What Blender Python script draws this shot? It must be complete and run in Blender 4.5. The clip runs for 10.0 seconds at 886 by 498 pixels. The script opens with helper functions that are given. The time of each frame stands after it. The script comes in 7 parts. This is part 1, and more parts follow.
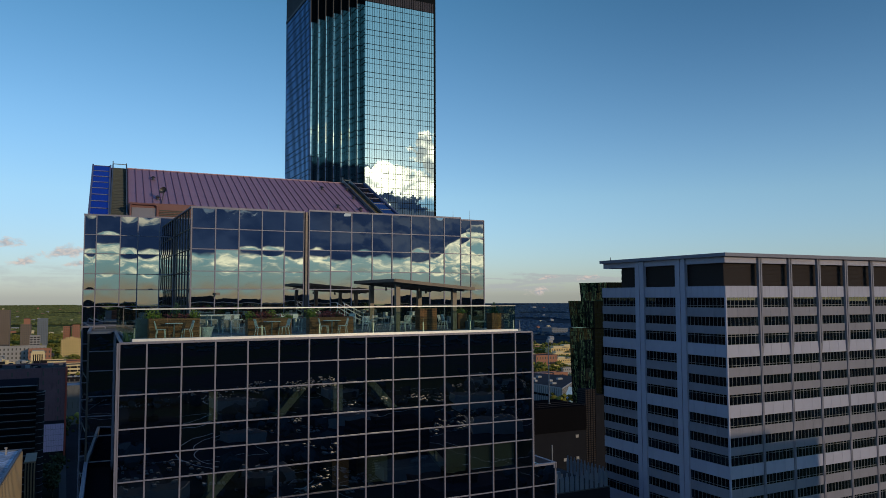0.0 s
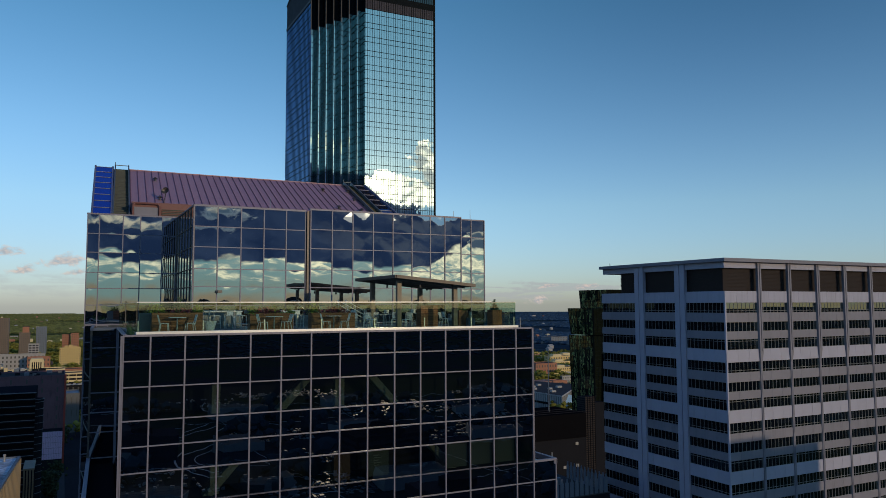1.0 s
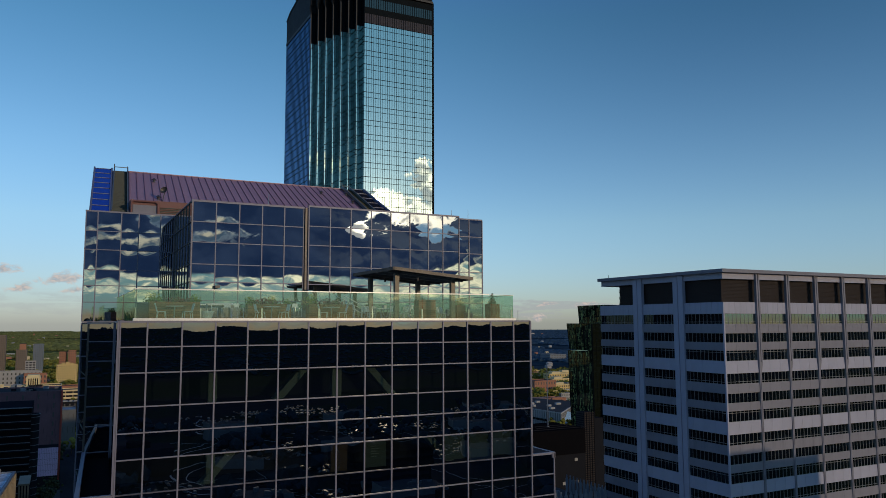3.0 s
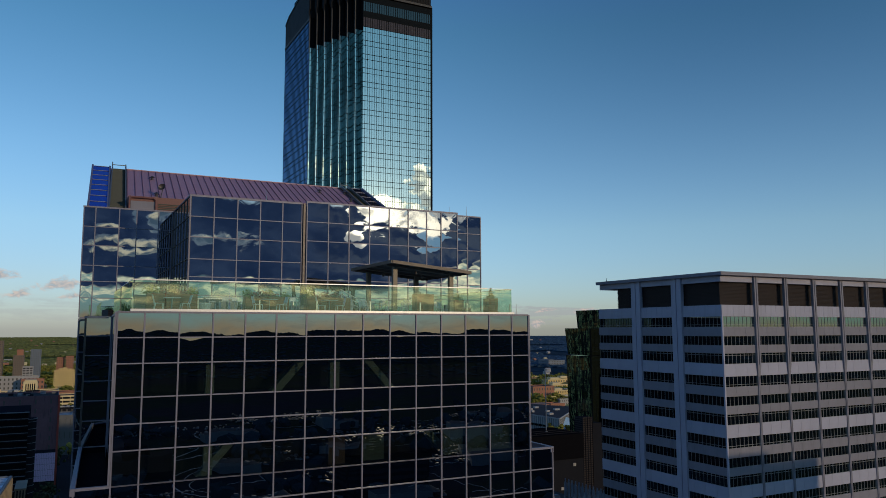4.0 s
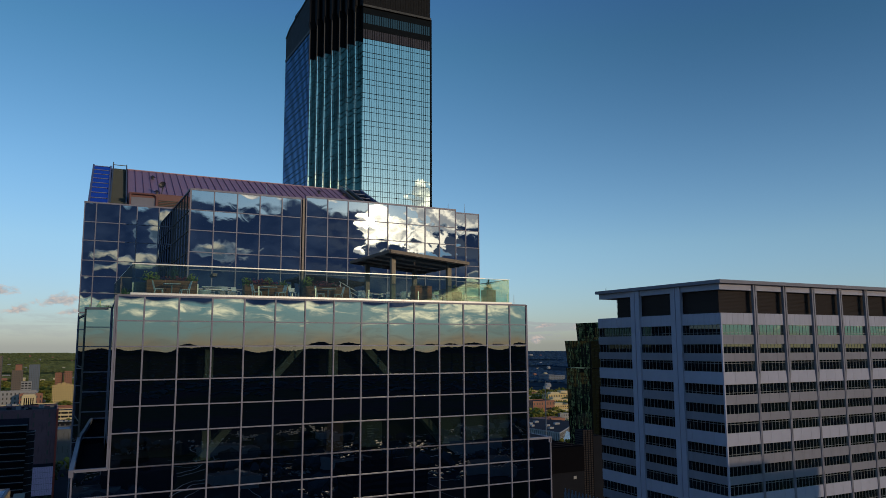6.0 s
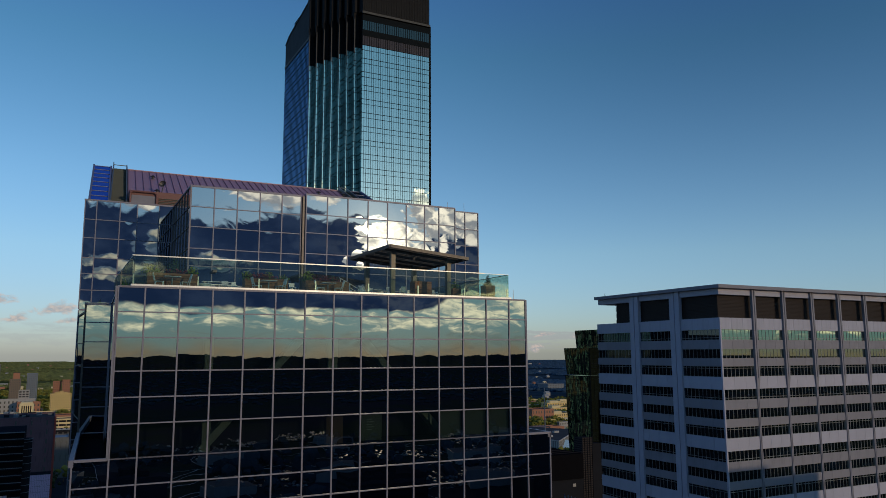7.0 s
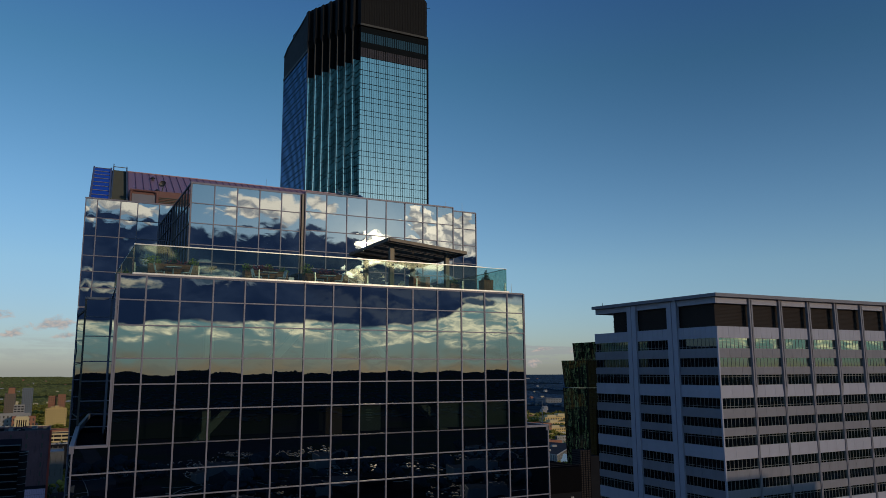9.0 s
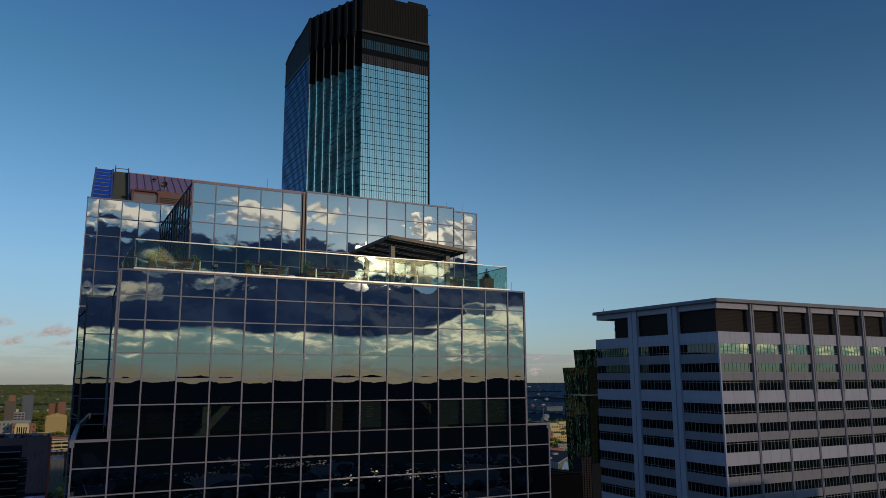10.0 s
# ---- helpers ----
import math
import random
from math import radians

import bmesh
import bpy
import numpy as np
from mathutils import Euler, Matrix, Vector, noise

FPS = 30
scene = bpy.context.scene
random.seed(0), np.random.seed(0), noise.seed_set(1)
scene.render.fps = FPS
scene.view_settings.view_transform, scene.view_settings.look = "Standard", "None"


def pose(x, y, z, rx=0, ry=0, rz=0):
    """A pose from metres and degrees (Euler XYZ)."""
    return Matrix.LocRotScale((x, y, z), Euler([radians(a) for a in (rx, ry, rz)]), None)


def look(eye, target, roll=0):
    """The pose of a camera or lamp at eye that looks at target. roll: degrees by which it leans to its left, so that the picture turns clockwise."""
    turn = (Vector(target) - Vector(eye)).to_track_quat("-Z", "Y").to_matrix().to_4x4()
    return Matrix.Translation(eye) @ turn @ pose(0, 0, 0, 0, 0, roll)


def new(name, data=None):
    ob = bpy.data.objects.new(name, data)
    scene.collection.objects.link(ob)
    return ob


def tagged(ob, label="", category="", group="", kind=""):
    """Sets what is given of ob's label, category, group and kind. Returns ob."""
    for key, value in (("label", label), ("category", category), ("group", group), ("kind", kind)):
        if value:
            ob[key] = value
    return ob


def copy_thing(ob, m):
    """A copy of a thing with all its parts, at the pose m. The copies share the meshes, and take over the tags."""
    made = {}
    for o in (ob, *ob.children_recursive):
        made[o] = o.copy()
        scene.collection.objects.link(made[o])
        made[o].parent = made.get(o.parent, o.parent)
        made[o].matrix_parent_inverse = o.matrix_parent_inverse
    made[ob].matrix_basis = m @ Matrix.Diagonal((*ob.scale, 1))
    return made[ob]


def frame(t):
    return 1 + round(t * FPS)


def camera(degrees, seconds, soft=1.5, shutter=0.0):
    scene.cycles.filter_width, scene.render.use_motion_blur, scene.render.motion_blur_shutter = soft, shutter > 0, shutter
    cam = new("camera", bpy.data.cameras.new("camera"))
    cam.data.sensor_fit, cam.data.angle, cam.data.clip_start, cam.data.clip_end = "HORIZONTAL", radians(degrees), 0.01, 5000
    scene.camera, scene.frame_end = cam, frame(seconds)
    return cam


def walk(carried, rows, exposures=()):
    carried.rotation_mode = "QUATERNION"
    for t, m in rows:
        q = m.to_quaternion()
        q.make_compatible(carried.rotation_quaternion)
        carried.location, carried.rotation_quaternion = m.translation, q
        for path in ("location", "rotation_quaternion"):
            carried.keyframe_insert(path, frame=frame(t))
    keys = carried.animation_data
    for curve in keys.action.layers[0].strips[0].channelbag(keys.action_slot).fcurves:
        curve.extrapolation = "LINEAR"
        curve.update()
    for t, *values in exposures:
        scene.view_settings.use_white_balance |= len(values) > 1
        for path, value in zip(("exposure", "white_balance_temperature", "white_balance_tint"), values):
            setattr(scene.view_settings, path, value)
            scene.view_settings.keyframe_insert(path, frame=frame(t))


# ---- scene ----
cam = camera(61.3, 10.0, soft=0.6)
PATH = [
    (0, (-2.057, -36.788, 87.02), (-1.156, -35.007, 87.147), -0.2),
    (0.5, (-2.183, -36.928, 86.659), (-1.282, -35.148, 86.797), -0.2),
    (1, (-2.269, -36.996, 86.304), (-1.367, -35.217, 86.454), -0.2),
    (1.5, (-2.297, -37.031, 85.948), (-1.395, -35.254, 86.111), -0.2),
    (2, (-2.279, -37.032, 85.591), (-1.377, -35.256, 85.765), -0.2),
    (2.5, (-2.236, -37.02, 85.209), (-1.334, -35.244, 85.396), -0.2),
    (4, (-2.137, -36.86, 84.128), (-1.231, -35.091, 84.342), -0.15),
    (4.5, (-2.11, -36.885, 83.76), (-1.205, -35.115, 83.983), -0.2),
    (5, (-2.09, -36.947, 83.398), (-1.185, -35.179, 83.632), -0.2),
    (5.5, (-2.096, -37.008, 83.042), (-1.191, -35.241, 83.286), -0.2),
    (7, (-2.171, -37.053, 81.835), (-1.265, -35.292, 82.113), -0.2),
    (7.5, (-2.19, -37.056, 81.493), (-1.283, -35.297, 81.781), -0.2),
    (8, (-2.247, -37.081, 81.195), (-1.34, -35.324, 81.492), -0.2),
    (8.5, (-2.298, -37.139, 80.884), (-1.391, -35.383, 81.191), -0.2),
    (9, (-2.323, -37.191, 80.573), (-1.413, -35.438, 80.890), -0.25),
    (9.5, (-2.323, -37.199, 80.27), (-1.416, -35.447, 80.597), -0.2),
    (10, (-2.297, -37.189, 79.97), (-1.391, -35.438, 80.308), -0.2),
]
walk(cam, [(t, look(eye, target, roll)) for t, eye, target, roll in PATH], [(0, 0.02), (2.5, -0.09), (5, -0.14), (7.5, -0.24), (10, -0.42)])

# ---- world, sun, exposure ----
SUN_AZ = radians(158.2)          # clockwise from +y
SUN_EL = radians(9.2)
SUN_DIR = Vector((math.sin(SUN_AZ) * math.cos(SUN_EL), math.cos(SUN_AZ) * math.cos(SUN_EL), math.sin(SUN_EL)))


class Nodes:
    """A small wrapper that adds nodes to a tree and links them."""

    def __init__(self, tree):
        self.t = tree
        tree.nodes.clear()

    def add(self, kind):
        return self.t.nodes.new(kind)

    def put(self, value, socket):
        if isinstance(value, bpy.types.NodeSocket):
            self.t.links.new(value, socket)
        else:
            socket.default_value = value

    def math(self, op, a, b=0.0, c=0.0, clamp=False):
        n = self.add("ShaderNodeMath")
        n.operation, n.use_clamp = op, clamp
        for i, v in enumerate((a, b, c)):
            self.put(v, n.inputs[i])
        return n.outputs[0]

    def vmath(self, op, a, b=(0, 0, 0)):
        n = self.add("ShaderNodeVectorMath")
        n.operation = op
        self.put(a, n.inputs[0])
        self.put(b, n.inputs[1])
        return n.outputs["Value" if op in ("DOT_PRODUCT", "LENGTH") else "Vector"]

    def step(self, x, lo, hi, out0=0.0, out1=1.0):
        n = self.add("ShaderNodeMapRange")
        n.interpolation_type = "SMOOTHSTEP"
        for i, v in enumerate((x, lo, hi, out0, out1)):
            self.put(v, n.inputs[i])
        return n.outputs[0]

    def noise(self, vector, scale, detail=4.0, rough=0.55, warp=0.0):
        n = self.add("ShaderNodeTexNoise")
        self.put(vector, n.inputs["Vector"])
        self.put(scale, n.inputs["Scale"])
        self.put(detail, n.inputs["Detail"])
        self.put(rough, n.inputs["Roughness"])
        self.put(warp, n.inputs["Distortion"])
        return n.outputs["Fac"]

    def mix(self, fac, a, b, blend="MIX"):
        n = self.add("ShaderNodeMix")
        n.data_type, n.blend_type = "RGBA", blend
        self.put(fac, n.inputs[0])
        self.put(a, n.inputs[6])
        self.put(b, n.inputs[7])
        return n.outputs[2]

    def ramp(self, fac, stops):
        n = self.add("ShaderNodeValToRGB")
        self.put(fac, n.inputs[0])
        e = n.color_ramp.elements
        while len(e) < len(stops):
            e.new(0.5)
        for i, (p, c) in enumerate(stops):
            e[i].position, e[i].color = p, (*c, 1)
        return n.outputs[0]

    def scale(self, vector, s):
        return self.vmath("MULTIPLY", vector, s)


def build_world():
    w = bpy.data.worlds.new("evening_sky")
    w.use_nodes = True
    scene.world = w
    n = Nodes(w.node_tree)
    d = n.add("ShaderNodeTexCoord").outputs["Generated"]
    sep = n.add("ShaderNodeSeparateXYZ")
    n.put(d, sep.inputs[0])
    x, y, z = sep.outputs
    sky = n.add("ShaderNodeTexSky")
    sky.sky_type, sky.sun_disc, sky.sun_elevation, sky.sun_rotation = "NISHITA", False, SUN_EL, SUN_AZ
    sky.altitude, sky.air_density, sky.dust_density, sky.ozone_density = 300.0, 1.0, 0.6, 2.2
    base = sky.outputs[0]
    toward = n.vmath("DOT_PRODUCT", d, tuple(SUN_DIR))
    west = n.step(toward, 0.05, 0.45)
    glow = n.math("POWER", n.math("MAXIMUM", toward, 0.0), 220.0)
    core = n.math("POWER", n.math("MAXIMUM", toward, 0.0), 1600.0)
    # the western sky is laid out on a plane: across (to the side) and rise (upwards) from due south
    ahead = n.math("MAXIMUM", n.math("MULTIPLY", y, -1.0), 0.05)
    across, rise = n.math("DIVIDE", x, ahead), n.math("DIVIDE", z, ahead)
    plane = n.add("ShaderNodeCombineXYZ")
    n.put(across, plane.inputs[0])
    n.put(rise, plane.inputs[1])
    flat = plane.outputs[0]
    billow = n.noise(n.scale(flat, (12.0, 21.0, 1.0)), 1.0, 7.0, 0.52, 0.2)
    lofty = n.noise(n.vmath("ADD", n.scale(flat, (12.0, 21.0, 1.0)), (0.05, 0.22, 0.0)), 1.0, 7.0, 0.52, 0.2)
    fine = n.noise(n.scale(flat, (36.0, 60.0, 1.0)), 1.0, 7.0, 0.6, 0.5)
    wisp = n.noise(n.scale(flat, (15.0, 58.0, 1.0)), 1.0, 8.0, 0.60, 1.1)
    b0, f0 = n.math("SUBTRACT", billow, 0.5), n.math("SUBTRACT", fine, 0.5)
    # light from above models each billow
    relief = n.math("ADD", n.math("MULTIPLY", n.math("SUBTRACT", billow, lofty), 5.0), n.math("ADD", 0.5, n.math("MULTIPLY", f0, 0.9)))

    def oval(ca, ce, ra, re, ragged=1.0):
        """A cloud or gap round a centre, its outline broken by the billows: above zero inside."""
        u = n.math("DIVIDE", n.math("SUBTRACT", across, ca), ra)
        v = n.math("DIVIDE", n.math("SUBTRACT", rise, ce), re)
        r = n.math("SQRT", n.math("ADD", n.math("MULTIPLY", u, u), n.math("MULTIPLY", v, v)))
        rough = n.math("ADD", n.math("MULTIPLY", b0, 3.2 * ragged), n.math("MULTIPLY", f0, 1.5 * ragged))
        return n.math("ADD", n.math("SUBTRACT", 1.0, r), rough)

    def union(*fields):
        out = fields[0]
        for f in fields[1:]:
            out = n.math("MAXIMUM", out, f)
        return out
    # clear evening air: pale at the horizon, deep blue overhead
    col = n.mix(1.0, base, n.ramp(n.math("MAXIMUM", z, 0.0), [(0.0, AIR[0]), (0.13, AIR[1]), (0.38, AIR[2]), (0.7, AIR[3])]), "MULTIPLY")
    col = n.mix(n.math("MULTIPLY", west, 0.8), col, n.ramp(n.math("MAXIMUM", z, 0.0), [(0.0, WEST[0]), (0.2, WEST[1]), (0.6, WEST[2])]))
    # sky darkened high over one side of the east, for lens corner falloff
    deep = n.math("MULTIPLY", n.math("MULTIPLY", n.step(x, 0.32, 0.75), n.step(z, 0.10, 0.40)), n.step(y, 0.0, 0.4))
    col = n.mix(n.math("MULTIPLY", deep, 0.42), col, n.mix(1.0, col, (0.52, 0.55, 0.66, 1), "MULTIPLY"))
    low = n.math("MULTIPLY", n.math("MULTIPLY", n.step(x, 0.25, -0.05), n.step(z, 0.24, 0.06)), n.step(y, 0.0, 0.4))
    col = n.mix(n.math("MULTIPLY", low, 0.35), col, n.mix(1.0, col, (0.56, 0.52, 0.56, 1), "MULTIPLY"))
    # white cumulus over the bank, and a great one beside the sun
    puffs = union(oval(0.245, 0.222, 0.052, 0.016), oval(0.335, 0.228, 0.036, 0.018), oval(0.06, 0.205, 0.06, 0.020), oval(-0.06, 0.16, 0.05, 0.03))
    mass = union(oval(0.452, 0.168, 0.074, 0.032, 0.85), oval(0.530, 0.198, 0.085, 0.042, 0.8), oval(0.372, 0.128, 0.013, 0.010, 1.3))
    great = n.math("MULTIPLY", n.step(mass, 0.0, 0.16), west)
    head = n.math("MAXIMUM", great, n.math("MULTIPLY", n.step(puffs, 0.0, 0.40), west))
    white = n.mix(n.step(relief, 0.15, 0.85), (*CUM_DARK, 1), (*CUM_LIGHT, 1))
    col = n.mix(head, col, white)
    # clear strip over the western horizon, hazy below
    strip = n.math("MULTIPLY", west, n.step(rise, 0.115, 0.085))
    col = n.mix(n.math("MULTIPLY", strip, 0.9), col, n.ramp(n.math("ADD", n.math("MULTIPLY", rise, 12.0), n.math("MULTIPLY", b0, 0.5)), [(0.0, STRIP_LOW), (0.24, STRIP_MID), (0.7, STRIP_TOP)]))
    # grey haze cloud low down and sunlit cream cumulus under the bank, bright at their rims
    low_cloud = n.math("MULTIPLY", n.step(n.math("ADD", wisp, n.math("MULTIPLY", b0, 0.5)), 0.50, 0.62), n.math("MULTIPLY", n.step(rise, 0.036, 0.026), west))
    col = n.mix(n.math("MULTIPLY", low_cloud, 0.4), col, (*HAZE_CLOUD, 1))
    cover = n.math("ADD", n.math("ADD", n.math("MULTIPLY", billow, 0.4), n.math("MULTIPLY", wisp, 0.6)), n.math("MULTIPLY", n.math("MINIMUM", n.math("SUBTRACT", rise, 0.052), 0.010), 4.0))
    cream = n.math("MULTIPLY", n.step(cover, 0.42, 0.56), n.math("MULTIPLY", n.step(rise, 0.014, 0.036), n.math("MULTIPLY", west, n.step(rise, 0.115, 0.10))))
    body = n.mix(n.step(n.math("ADD", cover, n.math("MULTIPLY", f0, 0.5)), 0.42, 0.66), (*CREAM_SHADE, 1), (*CREAM, 1))
    col = n.mix(n.math("MULTIPLY", cream, 0.85), col, body)
    # the dark bank of cloud: a level foot that lifts to one side, a towering ragged top
    foot = n.math("SUBTRACT", rise, n.math("ADD", n.math("MULTIPLY", b0, 0.012), n.math("ADD", 0.0605, n.math("MULTIPLY", n.step(across, 0.45, 0.62), 0.049))))
    crest = n.math("ADD", n.math("ADD", rise, n.math("MULTIPLY", b0, -0.065)), n.math("MULTIPLY", f0, -0.030))
    bank = n.math("MULTIPLY", n.step(foot, -0.003, 0.003), n.step(crest, 0.193, 0.185))
    bank = n.math("MULTIPLY", bank, n.math("MULTIPLY", n.step(n.math("ADD", across, n.math("MULTIPLY", b0, 0.3)), 0.74, 0.66), west))
    # breaks in the bank: the sunlit cumulus, blue below it, and torn ones further along
    blue = n.math("MULTIPLY", n.step(oval(0.490, 0.138, 0.036, 0.010, 0.7), 0.0, 0.2), west)
    tear = n.math("MULTIPLY", n.step(union(oval(0.185, 0.122, 0.044, 0.012), oval(0.055, 0.106, 0.060, 0.012), oval(0.105, 0.146, 0.020, 0.016), oval(0.580, 0.099, 0.034, 0.008)), 0.0, 0.5), west)
    bank = n.math("MULTIPLY", bank, n.math("SUBTRACT", 1.0, union(great, blue, tear)))
    torn = n.mix(n.step(relief, 0.25, 0.85), (*TEAR_DARK, 1), (*TEAR, 1))
    col = n.mix(tear, col, torn)
    col = n.mix(blue, col, (*WEST[1], 1))
    cloud = n.mix(n.step(n.math("ADD", billow, n.math("MULTIPLY", f0, 0.25)), 0.36, 0.66), (*BANK_DARK, 1), (*BANK_LIGHT, 1))
    cloud = n.mix(n.math("MULTIPLY", n.math("MULTIPLY", n.step(across, 0.26, 0.42), 0.6), n.step(relief, 0.25, 0.85)), cloud, (*BANK_GREY, 1))
    col = n.mix(bank, col, cloud)
    # the veiled sun lights the cloud edges round it
    rim = n.math("MULTIPLY", n.math("MULTIPLY", n.math("SUBTRACT", 1.0, n.math("MULTIPLY", bank, 0.97)), n.math("ADD", 0.12, n.math("MULTIPLY", great, n.step(relief, 0.0, 0.9)))), n.math("ADD", n.math("MULTIPLY", glow, GLOW), n.math("MULTIPLY", core, CORE)))
    cmb = n.add("ShaderNodeCombineXYZ")
    for i, k in enumerate((1.0, 0.86, 0.60)):
        n.put(n.math("MULTIPLY", rim, k), cmb.inputs[i])
    col = n.mix(1.0, col, cmb.outputs[0], "ADD")
    # small pinkish clouds low in the east, laid out on a plane due north
    onward = n.math("MAXIMUM", y, 0.05)
    aside, lift = n.math("DIVIDE", x, onward), n.math("DIVIDE", z, onward)
    plane = n.add("ShaderNodeCombineXYZ")
    n.put(aside, plane.inputs[0])
    n.put(lift, plane.inputs[1])
    level = plane.outputs[0]
    curl = n.noise(n.scale(level, (70.0, 120.0, 1.0)), 1.0, 6.0, 0.58, 0.3)
    above = n.noise(n.vmath("ADD", n.scale(level, (70.0, 120.0, 1.0)), (0.10, 0.30, 0.0)), 1.0, 6.0, 0.58, 0.3)
    smear = n.noise(n.scale(level, (9.0, 90.0, 1.0)), 1.0, 5.0, 0.55, 0.6)
    c0 = n.math("SUBTRACT", curl, 0.5)
    puffs = None
    for ca, ce, ra, re in EAST_PUFFS:
        u = n.math("DIVIDE", n.math("SUBTRACT", aside, ca), ra)
        v = n.math("DIVIDE", n.math("SUBTRACT", n.math("SUBTRACT", lift, ce), n.math("MULTIPLY", n.math("SUBTRACT", aside, ca), 0.10)), re)
        v = n.math("MULTIPLY", v, n.math("ADD", 1.0, n.math("MULTIPLY", n.step(v, 0.0, -0.2), 0.7)))
        r = n.math("SQRT", n.math("ADD", n.math("MULTIPLY", u, u), n.math("MULTIPLY", v, v)))
        f = n.math("ADD", n.math("SUBTRACT", 1.0, r), n.math("MULTIPLY", c0, 2.6))
        puffs = n.math("MAXIMUM", puffs, f) if puffs else f
    ahead_sky = n.step(y, 0.1, 0.3)
    band = n.math("MULTIPLY", n.step(n.math("ADD", smear, n.math("MULTIPLY", c0, 0.25)), 0.44, 0.60), n.math("MULTIPLY", n.step(lift, 0.004, 0.014), n.step(lift, 0.044, 0.034)))
    band = n.math("MULTIPLY", band, n.math("ADD", 0.30, n.math("MULTIPLY", n.step(aside, 0.3, 0.6), 0.35)))
    col = n.mix(n.math("MULTIPLY", band, ahead_sky), col, (*PUFF_BAND, 1))
    lit = n.math("ADD", n.math("MULTIPLY", n.math("SUBTRACT", curl, above), 2.6), 0.55)
    body = n.mix(n.step(lit, 0.2, 0.9), (*PUFF_DARK, 1), (*PUFF_LIGHT, 1))
    col = n.mix(n.math("MULTIPLY", n.math("MULTIPLY", n.step(puffs, 0.0, 0.8), ahead_sky), 0.85), col, body)
    bg = n.add("ShaderNodeBackground")
    n.put(col, bg.inputs["Color"])
    bg.inputs["Strength"].default_value = SKY_STRENGTH
    out = n.add("ShaderNodeOutputWorld")
    n.put(bg.outputs[0], out.inputs["Surface"])


SKY_STRENGTH = 0.10
AIR = ((1.20, 1.42, 2.25), (1.37, 1.60, 1.90), (0.755, 1.27, 1.48), (0.36, 0.66, 1.70))
WEST = ((4.2, 4.6, 4.4), (2.0, 4.3, 6.6), (1.0, 2.2, 3.3))
STRIP_LOW, STRIP_MID, STRIP_TOP = (3.2, 2.6, 1.6), (2.3, 3.9, 3.6), (2.2, 4.7, 4.8)
HAZE_CLOUD = (2.7, 2.7, 2.2)
CREAM, CREAM_SHADE = (20.0, 18.2, 11.6), (6.0, 6.8, 5.6)
TEAR, TEAR_DARK = (8.0, 7.4, 5.6), (0.9, 1.5, 2.2)
CUM_DARK, CUM_LIGHT = (5.2, 5.4, 5.6), (15.5, 14.0, 11.4)
BANK_DARK, BANK_LIGHT, BANK_GREY = (0.18, 0.40, 1.05), (0.42, 0.74, 1.55), (1.15, 1.45, 1.95)
PUFF_DARK, PUFF_LIGHT, PUFF_BAND = (3.9, 4.0, 4.3), (6.6, 5.5, 4.9), (3.9, 4.1, 4.3)
# centre across and up, half width and half height of each eastern cloud
EAST_PUFFS = ((-0.060, 0.0625, 0.022, 0.008), (0.004, 0.0535, 0.036, 0.0105), (-0.043, 0.0420, 0.020, 0.0085), (0.014, 0.0405, 0.018, 0.0055), (0.676, 0.007, 0.024, 0.011), (0.772, 0.030, 0.030, 0.006), (0.70, 0.030, 0.024, 0.004))
GLOW, CORE = 15.0, 30.0
build_world()

sun = new("sun", bpy.data.lights.new("sun", "SUN"))
sun.data.energy, sun.data.angle, sun.data.color = 1.4, radians(0.6), (1.0, 0.76, 0.48)
sun.matrix_world = look(SUN_DIR * 300, (0, 0, 0))


